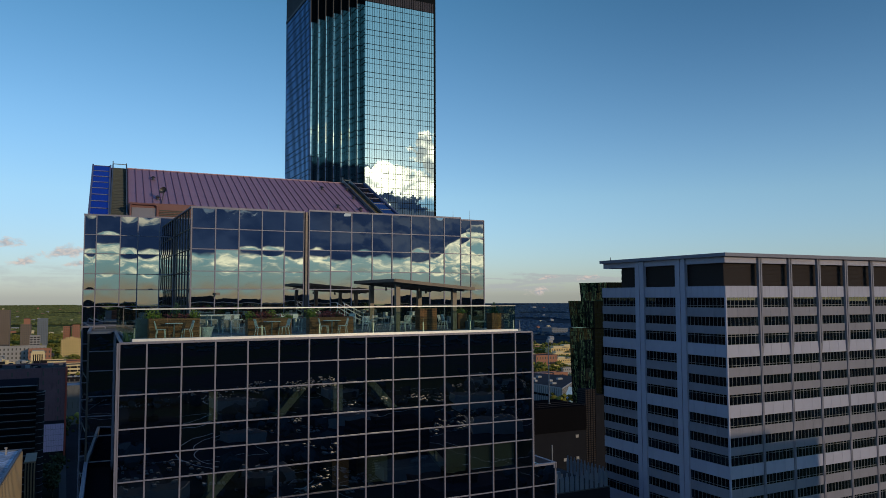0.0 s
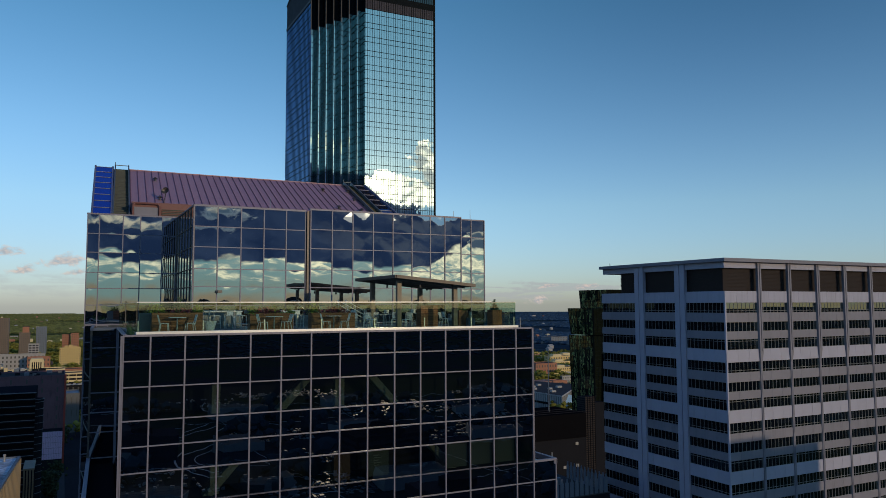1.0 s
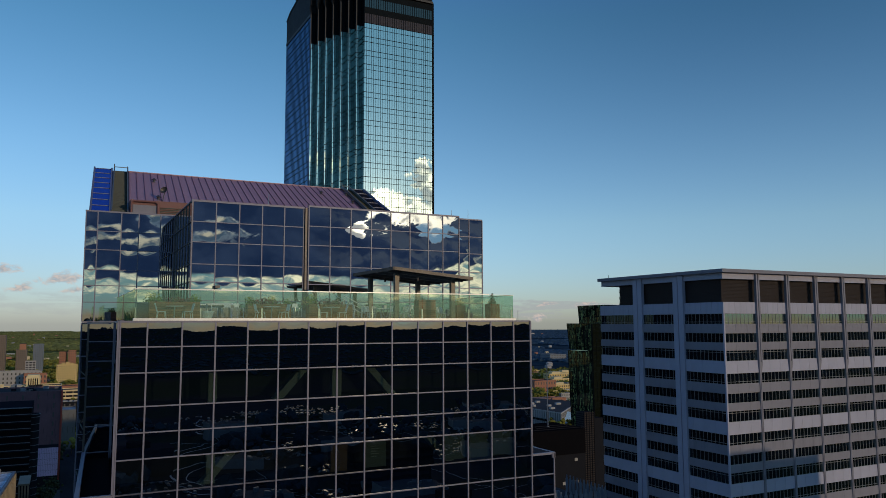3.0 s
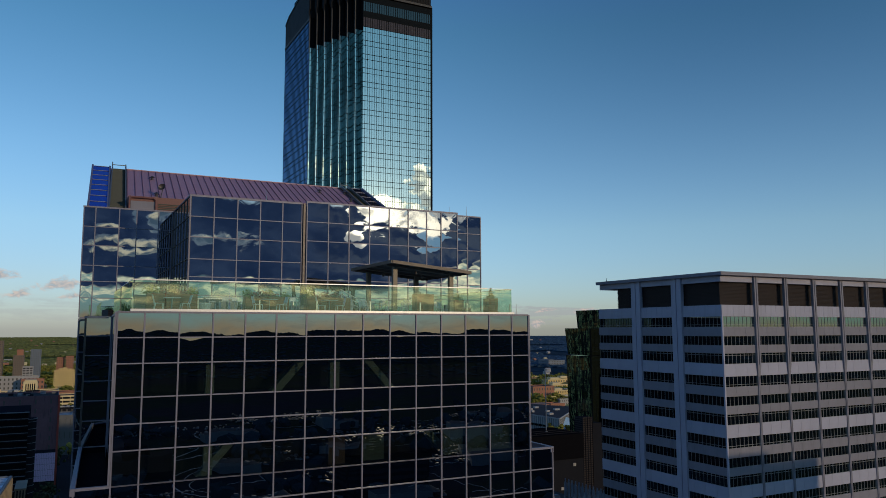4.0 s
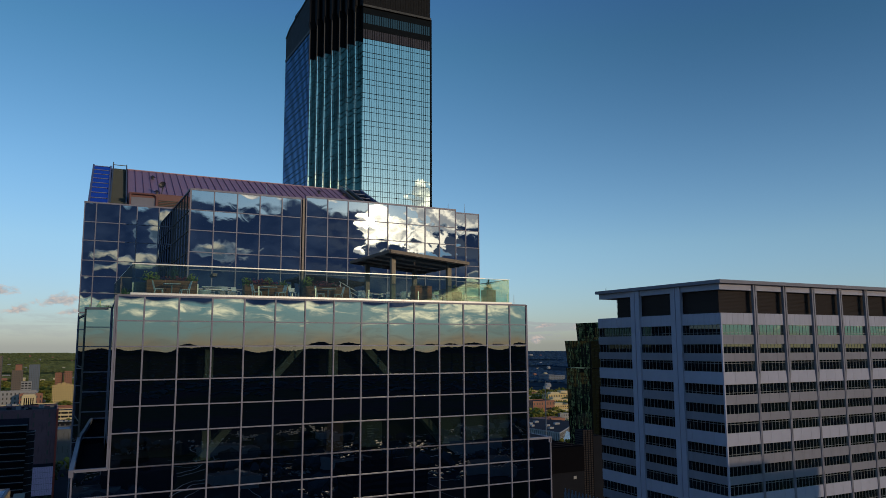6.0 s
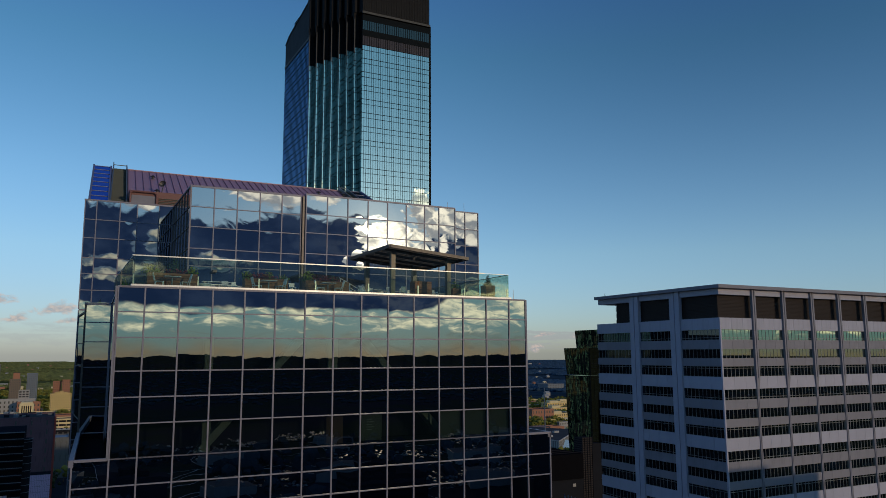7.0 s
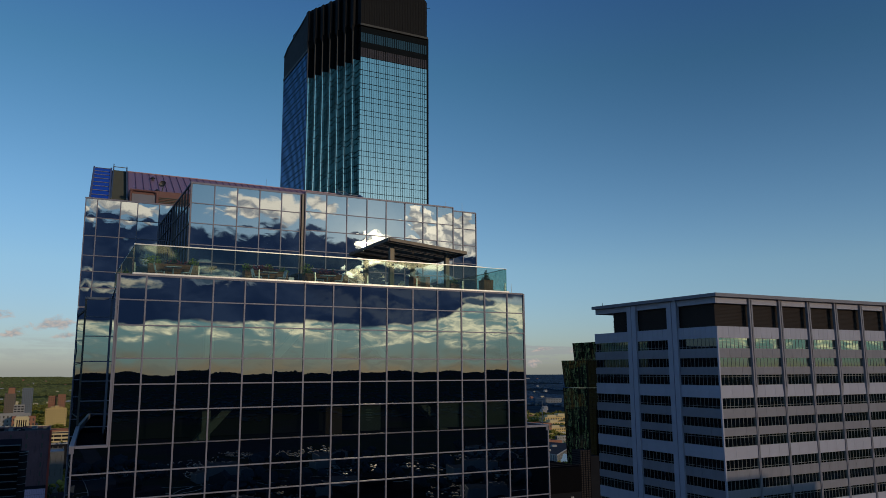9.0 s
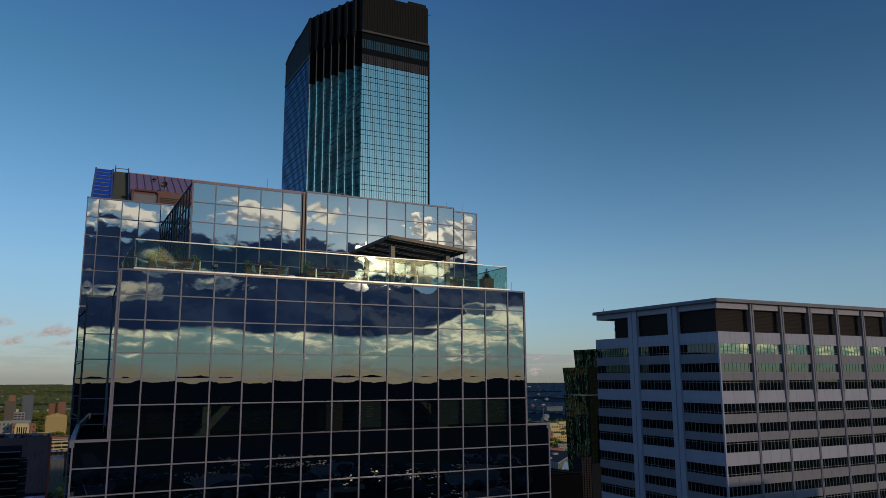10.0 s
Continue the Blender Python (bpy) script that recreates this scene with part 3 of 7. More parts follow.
def build_lower_block():
    # solid core behind the glass and the shaft down to the street
    core = Shape()
    core.box(0.95, 22.25, 2.6, 40, 60, 84.4)
    core.prism([(-0.48, 13.4), (22.2, 13.4), (22.2, 44), (0.9, 44)], 60, 84.4)
    core.prism([(-1.0, 2.6), (23.8, 2.6), (23.8, 12.9), (-0.5, 12.9)], 0, 76.6)
    core.box(1.0, 23.8, 12.9, 40, 0, 77.0)
    core.box(-0.9, 23.75, 0.5, 4.0, 0, 69.6)
    part("core", core, M_CORE, office, "dark interior of the building")
    front = part("front_facade", Shape().box(0.22, 22.33, -0.02, 0.22, TOP - 0.06, TOP + 0.03), M_MULLION, office, "mirrored curtain wall under a metal coping")
    wide = [-1.25] + COLS[1:-1] + [22.33, 23.88]
    upper = [z for z in ROWS if z > 77.2]
    curtain(front, (0, 0, 0), 0, COLS, upper, M_SPANDREL, M_VISION, (2, 5), rnd=random.Random(11), amount=0.9)
    base = part("base_facade", Shape().box(-1.25, 23.88, -0.02, 0.3, 69.2, 69.4), M_MULLION, office, "curtain wall of the wider block below")
    low = [z for z in ROWS if z < 77.3]
    wide[1:1] = [0.22]
    curtain(base, (0, 0, 0), 0, wide, low, M_SPANDREL, M_VISION, (2,), rnd=random.Random(12), amount=0.9)
    # storeys below, down to the street
    s, g = Shape(), Shape()
    z = low[-1]
    k = 0
    while z > 3:
        h = (1.17, 1.515, 1.17)[k % 3]
        s.box(-1.25, 23.88, -0.04, 0.05, z - 0.04, z + 0.04)
        z -= h
        k += 1
    for x in wide:
        s.box(x - 0.05, x + 0.05, -0.05, 0.05, 0, low[-1])
    part("lower_grid", s, M_MULLION, office)
    g.box(-1.2, 23.83, 0.02, 0.3, 0, low[-1] - 0.05)
    part("lower_glass", g, M_SPANDREL, office)
    # low shoulder roofs at either end and the return walls
    ledge = part("ledge", Shape().prism([(-1.25, 0.06), (0.16, 0.06), (0.7, 13.0), (-0.62, 13.0)], 76.6, 76.9), M_CORE, office, "dark roof ledge")
    ledge_b = part("ledge", Shape().box(22.39, 23.8, 0.06, 14, 76.6, 76.9), M_GRAVEL, office, "dark roof ledge")
    s = Shape()
    s.beam((-1.28, -0.05, 77.16), (-0.66, 13.0, 77.16), 0.2, 0.32).box(-1.16, 0.16, -0.05, 0.12, 77.2, 77.32)
    part("coping", s, M_MULLION, ledge)
    part("coping", Shape().box(23.75, 23.95, -0.05, 14, 77.0, 77.32).box(22.38, 23.74, -0.05, 0.12, 77.2, 77.32), M_MULLION, ledge_b)
    left = part("side_facade", Shape().box(0.1, 0.2, -0.05, 0.05, 77.3, TOP), M_MULLION, office)
    # darker frame colour dims the bars and their mirror images here
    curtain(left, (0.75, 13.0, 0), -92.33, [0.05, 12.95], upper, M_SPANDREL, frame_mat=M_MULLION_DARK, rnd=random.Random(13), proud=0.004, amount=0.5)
    deep = [z for z in rows_down(TOP, 22) if z < 77.3]
    low_left = part("side_facade", Shape().box(-0.6, -0.56, 12.9, 13.0, 69.4, 77.0), M_MULLION, office)
    curtain(low_left, (-0.64, 13.0, 0), -92.75, [0.0, 6.5, 12.95], deep, M_SPANDREL, rnd=random.Random(17), proud=0.004, amount=0.5)
    right = part("side_facade", Shape().box(22.35, 22.4, -0.05, 0.05, 77.3, TOP), M_MULLION, office)
    part("side_glass", Shape().box(22.25, 22.33, 0.05, 13.0, 60, TOP), M_SPANDREL, right)
    part("side_glass", Shape().box(23.8, 23.86, 0.05, 40, 0, 76.9), M_SPANDREL, right)
    # set-back shoulder on the other side
    step = part("shoulder_facade", Shape().box(-0.75, 0.72, 12.96, 13.3, TOP - 0.12, TOP + 0.02), M_MULLION, office)
    curtain(step, (0, 13.0, 0), -4, [-0.70, 0.72], rows_down(TOP, 18), M_SPANDREL, rnd=random.Random(14))
    part("shoulder_coping", Shape().beam((-0.69, 12.95, TOP - 0.035), (-0.29, 21.3, TOP - 0.035), 0.16, 0.13), M_MULLION, step)
    part("shoulder_roof", Shape().prism([(-0.58, 13.35), (5.0, 13.35), (5.0, 21.3), (-0.2, 21.3)], TOP - 0.25, TOP - 0.12), M_GRAVEL, step)
    # frames darkened on this side too, to dim their bars
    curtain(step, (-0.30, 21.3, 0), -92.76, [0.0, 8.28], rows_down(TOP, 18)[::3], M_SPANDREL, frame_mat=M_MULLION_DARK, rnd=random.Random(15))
    # rear wall plane below the terrace level
    rear = part("rear_facade", Shape().box(-0.88, 0.5, 21.42, 21.6, 50, 60), M_MULLION, office)
    curtain(rear, (0, 21.4, 0), 0, [-0.90, -0.13, 0.6], rows_down(TOP, 22), M_SPANDREL, rnd=random.Random(16))
    part("rear_glass", Shape().prism([(-0.86, 21.62), (20, 21.62), (20, 44), (0.6, 44)], 0, 92), M_SPANDREL, rear)
    # offices behind the window rows
    inside = part("office_floor", Shape().box(0.35, 22.2, 0.35, 2.55, 81.05, 81.1).box(0.35, 22.2, 0.35, 2.55, 77.2, 77.25).box(0.35, 22.2, 0.35, 2.55, 82.7, 82.8).box(0.35, 22.2, 0.35, 2.55, 78.85, 78.95), M_INNER, office, "dim office floor")
    part("office_wall", Shape().box(0.35, 22.2, 2.45, 2.58, 77.3, 84.5), M_INNER, inside)
    s = Shape()
    for a, b in (((10.7, 84.4), (3.6, 76.6)), ((10.9, 84.4), (17.8, 76.8))):
        s.beam((a[0], 1.0, a[1]), (b[0], 1.0, b[1]), 0.35, 0.6, (0, 1, 0))
    part("diagonal_brace", s, M_BRACE, inside, "pale painted diagonal steel brace")
    part("column", Shape().box(10.55, 11.05, 0.8, 1.2, 77, 84.4), M_BRACE, inside)
    part("column", Shape().box(4.3, 4.7, 0.8, 1.2, 77, 84.4), M_BRACE, inside)
    for i, z0, z1, w in ((8, 77.4, 78.7, 1.2), (11, 77.4, 78.75, 1.35), (12, 77.4, 78.75, 1.4), (13, 77.4, 78.75, 1.4)):
        x = COLS[i] + 0.1
        part("blind", Shape().box(x, x + w, 0.22, 0.24, z0, z1), M_BLIND, inside, "green-grey window blind")
    part("cupboard", Shape().box(10.4, 11.3, 0.5, 0.9, 77.3, 78.75), M_DOORWOOD, inside, "brown wooden cupboard")
    for k in range(5):
        part("print_bar", Shape().box(COLS[8] + 0.45, COLS[8] + 0.75 + 0.12 * (k % 2), 0.205, 0.212, 78.45 - 0.13 * k, 78.49 - 0.13 * k), M_BRACE, inside, "pale bar of print on the blind")


build_lower_block()


def build_upper_block():
    z2 = [92.82, 91.49, 90.15, 88.72, 87.56, 86.35, 85.06]
    z3 = [92.93, 91.57, 90.24, 88.78, 87.54, 86.35, 85.06]
    core = Shape()
    core.box(5.3, 12.7, 13.5, 30, 84.5, 92.5).box(12.7, 24.5, 13.3, 30, 84.5, 92.6).box(24.5, 27.0, 14.2, 30, 0, 92.6)
    core.prism([(-0.72, 21.7), (5.3, 21.7), (5.3, 44), (0.8, 44)], 84, 92.3)
    part("upper_core", core, M_CORE, office)
    u2 = part("middle_wall", Shape().box(5.08, 12.6, 13.26, 13.5, 92.82, 92.92), M_MULLION, office, "mirrored wall behind the terrace")
    curtain(u2, (0, 13.29, 0), 0, [5.13, 6.644, 8.16, 9.68, 11.2, 12.55], z2, M_UPPER, rnd=random.Random(21), vw=0.068, hw=0.055, amount=1.7)
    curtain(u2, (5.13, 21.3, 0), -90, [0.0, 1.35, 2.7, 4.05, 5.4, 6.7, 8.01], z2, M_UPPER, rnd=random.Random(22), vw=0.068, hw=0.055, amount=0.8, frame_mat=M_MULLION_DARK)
    part("side_coping", Shape().box(5.08, 5.2, 13.52, 21.4, 92.82, 92.90), M_MULLION, u2)
    u3 = part("long_wall", Shape().box(12.8, 24.66, 12.99, 13.25, 92.93, 93.02), M_MULLION, office, "mirrored wall behind the terrace")
    curtain(u3, (0, 13.02, 0), 0, [12.84, 14.39, 15.92, 17.47, 19.0, 20.52, 22.03, 23.24, 24.63], z3, M_UPPER, rnd=random.Random(23), vw=0.068, hw=0.055, amount=1.7)
    s = Shape().box(12.56, 12.68, 13.4, 13.6, 85, 92.8).box(12.62, 12.80, 13.10, 13.2, 85, 92.85)
    part("recess", s, M_MULLION_DARK, u3, "dark slot between the two walls")
    u4 = part("end_wall", Shape().box(24.66, 27.25, 13.96, 14.2, 92.93, 93.0), M_MULLION, office, "mirrored wall behind the terrace")
    curtain(u4, (0, 13.98, 0), 0, [24.7, 26.03, 27.22], z3, M_UPPER, rnd=random.Random(24), vw=0.068, hw=0.055, amount=1.7)
    part("end_glass", Shape().box(27.16, 27.22, 14.05, 30, 0, 92.9), M_UPPER, u4)
    part("end_base", Shape().box(24.7, 27.16, 14.02, 14.15, 0, 85.0), M_UPPER, u4)
    u1 = part("wing_wall", Shape().box(-0.95, 5.1, 21.36, 21.6, 92.87, 92.95), M_MULLION, office, "mirrored wall of the set-back wing")
    curtain(u1, (0, 21.4, 0), 0, [-0.90, -0.13, 1.43, 2.60, 4.10, 5.05], [92.87, 91.48, 90.14, 88.71, 87.58, 86.40, 85.03], M_UPPER, rnd=random.Random(25), vw=0.068, hw=0.055, amount=1.7)
    part("flat_roof", Shape().box(5.2, 12.6, 13.5, 24.5, 92.5, 92.7).box(12.8, 24.6, 13.3, 24.5, 92.5, 92.7).box(24.7, 27.15, 14.2, 30, 92.5, 92.7), M_GRAVEL, office)
    s = Shape()
    for x, y, h in ((10.1, 13.4, 0.75), (24.2, 13.4, 0.6), (26.2, 14.4, 0.9), (21.9, 0.6, 0.7)):
        z = 92.9 if y > 5 else 84.9
        s.tube((x, y, z), (x, y, z + h), 0.02, 0.012, 6)
    part("lightning_rod", s, M_STEEL, office, "thin metal lightning rods on the parapets")["kind"] = "stuff"
    s = Shape().box(6.62, 6.9, 12.75, 13.2, 87.15, 87.32).box(6.7, 6.78, 13.1, 13.3, 87.2, 87.28)
    part("flood_lamp", s, M_MULLION_DARK, office, "small dark flood lamp on a bracket")


build_upper_block()


def build_roof():
    """The pitched metal roof: y and z run together along its slope."""
    slope, ry, rz, skew = 0.42, 35.2, 98.54, 0.058

    def up(x, y, h=0.0):
        return (x - skew * (ry - y), y, rz - slope * (ry - y) + h)
    roof = part("pitched_roof", Shape().quad(up(2.7, 21.6), up(22.9, 21.6), up(22.9, ry), up(2.7, ry)).quad((0.1, ry, rz), (0.1, ry + 0.3, 92), (25, ry + 0.3, 92), (25, ry, rz)), M_SEAM, office, "faded rose standing-seam metal roof")
    x = 2.74
    lag = 13.6 * skew
    panel = Shape()
    w = 0.60
    panel.v = [(0.03, 0, 0.03), (w - 0.03, 0, 0.03), (w - 0.03 + lag, 13.6, 0.03 + 13.6 * slope), (0.03 + lag, 13.6, 0.03 + 13.6 * slope)]
    panel.f = [(0, 1, 2, 3)]
    panel.beam((0, 0, 0.05), (lag, 13.6, 0.05 + 13.6 * slope), 0.04, 0.09, (0, -slope, 1))
    me = panel.mesh("roof_panel", M_PINK)
    me.materials.append(M_SEAM)
    for f in list(me.polygons)[1:]:
        f.material_index = 1
    while x < 22.4:
        part("roof_panel", me, M_PINK, roof, at=pose(x - lag, 21.6, rz - slope * (ry - 21.6)))
        x += w
    part("ridge_cap", Shape().beam((2.68, ry, rz + 0.02), (22.95, ry, rz + 0.02), 0.35, 0.08), M_PINK, roof)
    # glazed and louvred strips at both ends of the roof
    for x0, x1, glass, bar in ((-0.08, 1.32, M_BLUE, 0.035), (23.8, 25.3, M_STEELBLUE, 0.018)):
        lean = 0.22 if x0 < 0 else 0.0
        s = Shape().quad(up(x0 + lean, 21.4, 0.1), up(x1 + lean * 0.5, 21.4, 0.1), up(x1, ry, 0.1), up(x0, ry, 0.1))
        strip = part("roof_glazing", s, glass, office, "strip of blue roof glazing in metal bars")
        s = Shape()
        for k in range(9):
            y = 21.4 + (ry - 21.4) * k / 8
            l = lean * (1 - k / 8)
            s.beam(up(x0 + l, y, 0.12), up(x1 + l * 0.5, y, 0.12), bar, 0.04)
        s.beam(up(x0 + lean, 21.4, 0.16), up(x0, ry, 0.16), 0.14, 0.16)
        s.beam(up(x1 + lean * 0.5, 21.4, 0.16), up(x1, ry, 0.16), 0.14, 0.16)
        part("glazing_bar", s, M_MULLION, strip)["kind"] = "stuff"
    for x0, x1, lean, dark in ((1.52, 2.62, 0.0, M_LOUVER), (22.95, 23.72, 0.0, M_WARM_LOUVER)):
        s = Shape().quad(up(x0 + lean, 21.4, 0.02), up(x1 + lean * 0.3, 21.4, 0.02), up(x1, ry, 0.02), up(x0, ry, 0.02))
        strip = part("louver_strip", s, dark, office, "dark louvred strip in the roof")
        s = Shape()
        for k in range(34):
            y = 21.5 + (ry - 21.5) * k / 34
            l = lean * (1 - k / 34)
            s.beam(up(x0 + l, y, 0.06), up(x1 + l * 0.3, y, 0.06), 0.05, 0.10)
        part("slat", s, dark, strip)["kind"] = "stuff"
        s = Shape().beam(up(x0 + lean, 21.4, 0.15), up(x0, ry, 0.25), 0.10, 0.25).beam(up(x1 + lean * 0.3, 21.4, 0.15), up(x1, ry, 0.25), 0.10, 0.25)
        s.beam(up(x0, ry, 0.36), up(x1, ry, 0.36), 0.06, 0.06).tube(up(x1, ry, 0), up(x1, ry, 0.48), 0.04, 0.04, 6).tube(up(x0, ry, 0), up(x0, ry, 0.62), 0.04, 0.04, 6)
        part("strip_frame", s, M_DULLSTEEL, strip)
    part("gable", Shape().quad((-0.72, 21.5, 92.9), (-0.08, ry, rz), (-0.08, ry, 92.0), (-0.7, 21.5, 92.0)).quad((24.5, 21.4, 92.9), (25.3, ry, rz), (25.3, ry, 90), (24.5, 21.4, 90)), M_LOUVER, office)
    # dormer with a grille, duct pipes, vents, dish
    box = part("roof_vent_box", Shape().box(2.0, 6.6, 21.66, 24.2, 92.4, 93.95), M_SALMON, office, "salmon painted vent housing with a grille")
    part("hatch", Shape().box(2.15, 3.8, 21.62, 21.66, 92.5, 93.58), M_CONCRETE2, box, "grey hatch")
    s = Shape()
    for k in range(9):
        z = 92.45 + k * 0.12
        s.box(4.05, 6.5, 21.60, 21.68, z, z + 0.06)
    part("grille", s, M_LOUVER, box, "dark louvre grille")
    s = Shape()
    pts = [(2.05, 21.5, 92.6), (2.05, 21.5, 93.72), (2.18, 21.5, 93.84), (3.72, 21.5, 93.84), (3.88, 21.5, 93.7), (3.88, 21.5, 92.6)]
    for a, b in zip(pts, pts[1:]):
        s.tube(a, b, 0.07, 0.07, 8)
    part("pipe_loop", s, M_SALMON, box, "bent salmon pipe")
    s = Shape()
    c = Vector(up(5.35, 25.9, 0.80))
    ax = Vector((-0.5, -0.75, 0.35)).normalized()
    e1, e2 = ax.orthogonal().normalized(), ax.cross(ax.orthogonal().normalized())
    for k in range(4):
        r0, r1, d0, d1 = 0.075 * k, 0.075 * (k + 1), 0.014 * k * k, 0.014 * (k + 1) ** 2
        for i in range(14):
            a0, a1 = math.tau * i / 14, math.tau * (i + 1) / 14
            s.quad(*[tuple(c + ax * d + e1 * (r * math.cos(a)) + e2 * (r * math.sin(a))) for r, d, a in ((r0, d0, a0), (r1, d1, a0), (r1, d1, a1), (r0, d0, a1))])
    s.tube(tuple(c), tuple(c + ax * 0.7 + Vector((0.2, 0, -0.15))), 0.025, 0.025, 6).tube(tuple(c), up(5.2, 25.8, 0), 0.035, 0.035, 8)
    s.tube(up(5.2, 25.8, 0.1), up(5.05, 24.0, 0.1), 0.04, 0.04, 6)
    part("satellite_dish", s, M_MULLION_DARK, office, "dark satellite dish on a bent mast")
    for x, y in ((4.75, 31.9), (4.9, 26.2), (20.0, 32.3), (20.0, 26.5), (22.6, 32.5), (22.4, 29.6), (22.0, 26.0)):
        s = Shape().tube(up(x, y, 0), up(x, y, 0.24), 0.11, 0.09, 8).tube(up(x, y, 0.22), up(x, y, 0.38), 0.25, 0.06, 8)
        part("roof_vent", s, M_MULLION_DARK, roof, "small dark roof vent")


build_roof()


# ---- the terrace ----
def build_terrace():
    deck = tagged(new("floor", Shape().box(0.80, 22.0, 0.36, 13.0, 84.62, DECK - 0.03).mesh("floor", M_GRAVEL)), "terrace deck of grey boards", "floor", kind="structure")
    board = Shape().box(0, 21.0, 0.006, 0.214, 0, 0.028).mesh("board", M_DECK)
    y = 0.76
    while y < 12.85:
        part("board", board, M_DECK, deck, at=pose(0.95, y, DECK - 0.03))
        y += 0.22
    part("coping", Shape().box(0.78, 21.6, 0.34, 0.70, DECK + 0.0, DECK + 0.12), M_CAP, deck, "white metal coping")
    part("gutter", Shape().box(0.4, 22.25, 0.24, 0.35, 84.55, DECK - 0.12).beam((0.62, 0.9, 84.6), (0.98, 12.8, 84.6), 0.3, 0.2), M_GRAVEL, deck)
    part("side_coping", Shape().beam((0.30, 0.25, 84.97), (0.78, 12.9, 84.97), 0.14, 0.10), M_MULLION, deck)


build_terrace()


def build_railing():
    """Frameless glass guard with a slim white cap along the front and both sides."""
    r = thing("glass_railing", "frameless clear glass terrace railing with a slim white cap", "railing", (0, 0, DECK))
    z0, z1 = 0.10, 1.46
    n = 14
    w = (21.52 - 0.82) / n
    sheet = Shape().box(0.012, w - 0.012, -0.01, 0.01, z0, z1).mesh("glass_panel", M_RAILGLASS)
    for i in range(n):
        part("glass_panel", sheet, M_RAILGLASS, r, at=pose(0.82 + i * w, 0.50, 0))
    m = 7
    w2 = 12.4 / m
    side = Shape().box(0.012, w2 - 0.012, -0.01, 0.01, z0, z1).mesh("glass_panel", M_RAILGLASS)
    for x in (0.82, 21.52):
        for i in range(m):
            part("glass_panel", side, M_RAILGLASS, r, at=pose(x, 0.52 + i * w2, 0, 0, 0, 90))
    part("cap_rail", Shape().box(0.78, 19.85, 0.46, 0.54, z1, z1 + 0.05), M_CAP, r, "white cap rail")
    part("cap_rail", Shape().box(19.85, 21.56, 0.485, 0.515, z1, z1 + 0.02), M_STEEL, r)
    part("cap_rail", Shape().box(0.805, 0.835, 0.55, 12.9, z1, z1 + 0.015), M_STEEL, r)
    part("cap_rail", Shape().box(21.50, 21.54, 0.55, 12.9, z1, z1 + 0.03), M_MULLION_DARK, r)
    post = Shape().box(-0.03, 0.03, -0.02, 0.02, 0, 0.62).mesh("bracket", M_STEEL)
    for i in range(0, n + 1, 2):
        part("bracket", post, M_STEEL, r, at=pose(min(max(0.85 + i * w, 0.88), 21.48), 0.63, 0))


build_railing()


def build_pergola():
    p = thing("pergola", "dark bronze louvred pergola on four square posts", "pergola", (0, 0, DECK))
    x0, x1, y0, y1 = 14.4, 19.45, 1.7, 8.2

    def top(x):
        return 3.03 - (x - x0) * 0.094
    for y in (y0, y1):
        part("fascia", Shape().beam((x0, y, top(x0) - 0.09), (x1, y, top(x1) - 0.09), 0.12, 0.18), M_PERGOLA, p)
    for x in (x0, x1):
        part("fascia", Shape().beam((x, y0, top(x) - 0.09), (x, y1, top(x) - 0.09), 0.12, 0.175), M_PERGOLA, p)
    post = Shape().box(-0.13, 0.13, -0.13, 0.13, 0, 2.72)
    pm = post.mesh("post", M_POST)
    for x, y in ((15.0, 2.75), (18.65, 2.75), (15.15, 7.2), (18.45, 7.2)):
        part("post", pm, M_POST, p, at=pose(x, y, 0))
    for y in (2.75, 4.3, 5.8, 7.3):
        part("rafter", Shape().beam((x0 + 0.1, y, top(x0) - 0.17), (x1 - 0.1, y, top(x1) - 0.17), 0.10, 0.14), M_PERGOLA, p)
    blade = Shape().beam((x0 + 0.07, 0, top(x0) - 0.06), (x1 - 0.07, 0, top(x1) - 0.06), 0.26, 0.05).mesh("blade", M_PERGOLA)
    for k in range(16):
        part("blade", blade, M_PERGOLA, p, at=pose(0, y0 + 0.24 + 0.4015 * k, 0))
    for x, y in ((16.3, 2.6), (17.6, 4.4), (15.6, 5.9)):
        part("spot_lamp", Shape().tube((x, y, top(x) - 0.52), (x, y, top(x) - 0.3), 0.07, 0.05, 8), M_PERGOLA, p, "small dark spot lamp")


build_pergola()


def leaves(shape, rnd, cx, cy, cz, rx, ry, rz, count, size, taper=0.0):
    """Scattered small leaf blades round a centre."""
    for _ in range(count):
        c = min(abs(rnd.gauss(0, 0.5)), 1.05)
        a, b = rnd.gauss(0, 0.45) * (1 - taper * c), rnd.gauss(0, 0.45) * (1 - taper * c)
        p = Vector((cx + a * rx, cy + b * ry, cz + c * rz))
        d = Vector((rnd.gauss(0, 1), rnd.gauss(0, 1), rnd.gauss(0.5, 0.8))).normalized()
        e = d.orthogonal().normalized() * size * rnd.uniform(0.25, 0.5)
        d = d * size * rnd.uniform(0.7, 1.5)
        shape.quad(p, p + d * 0.5 + e, p + d, p + d * 0.5 - e)


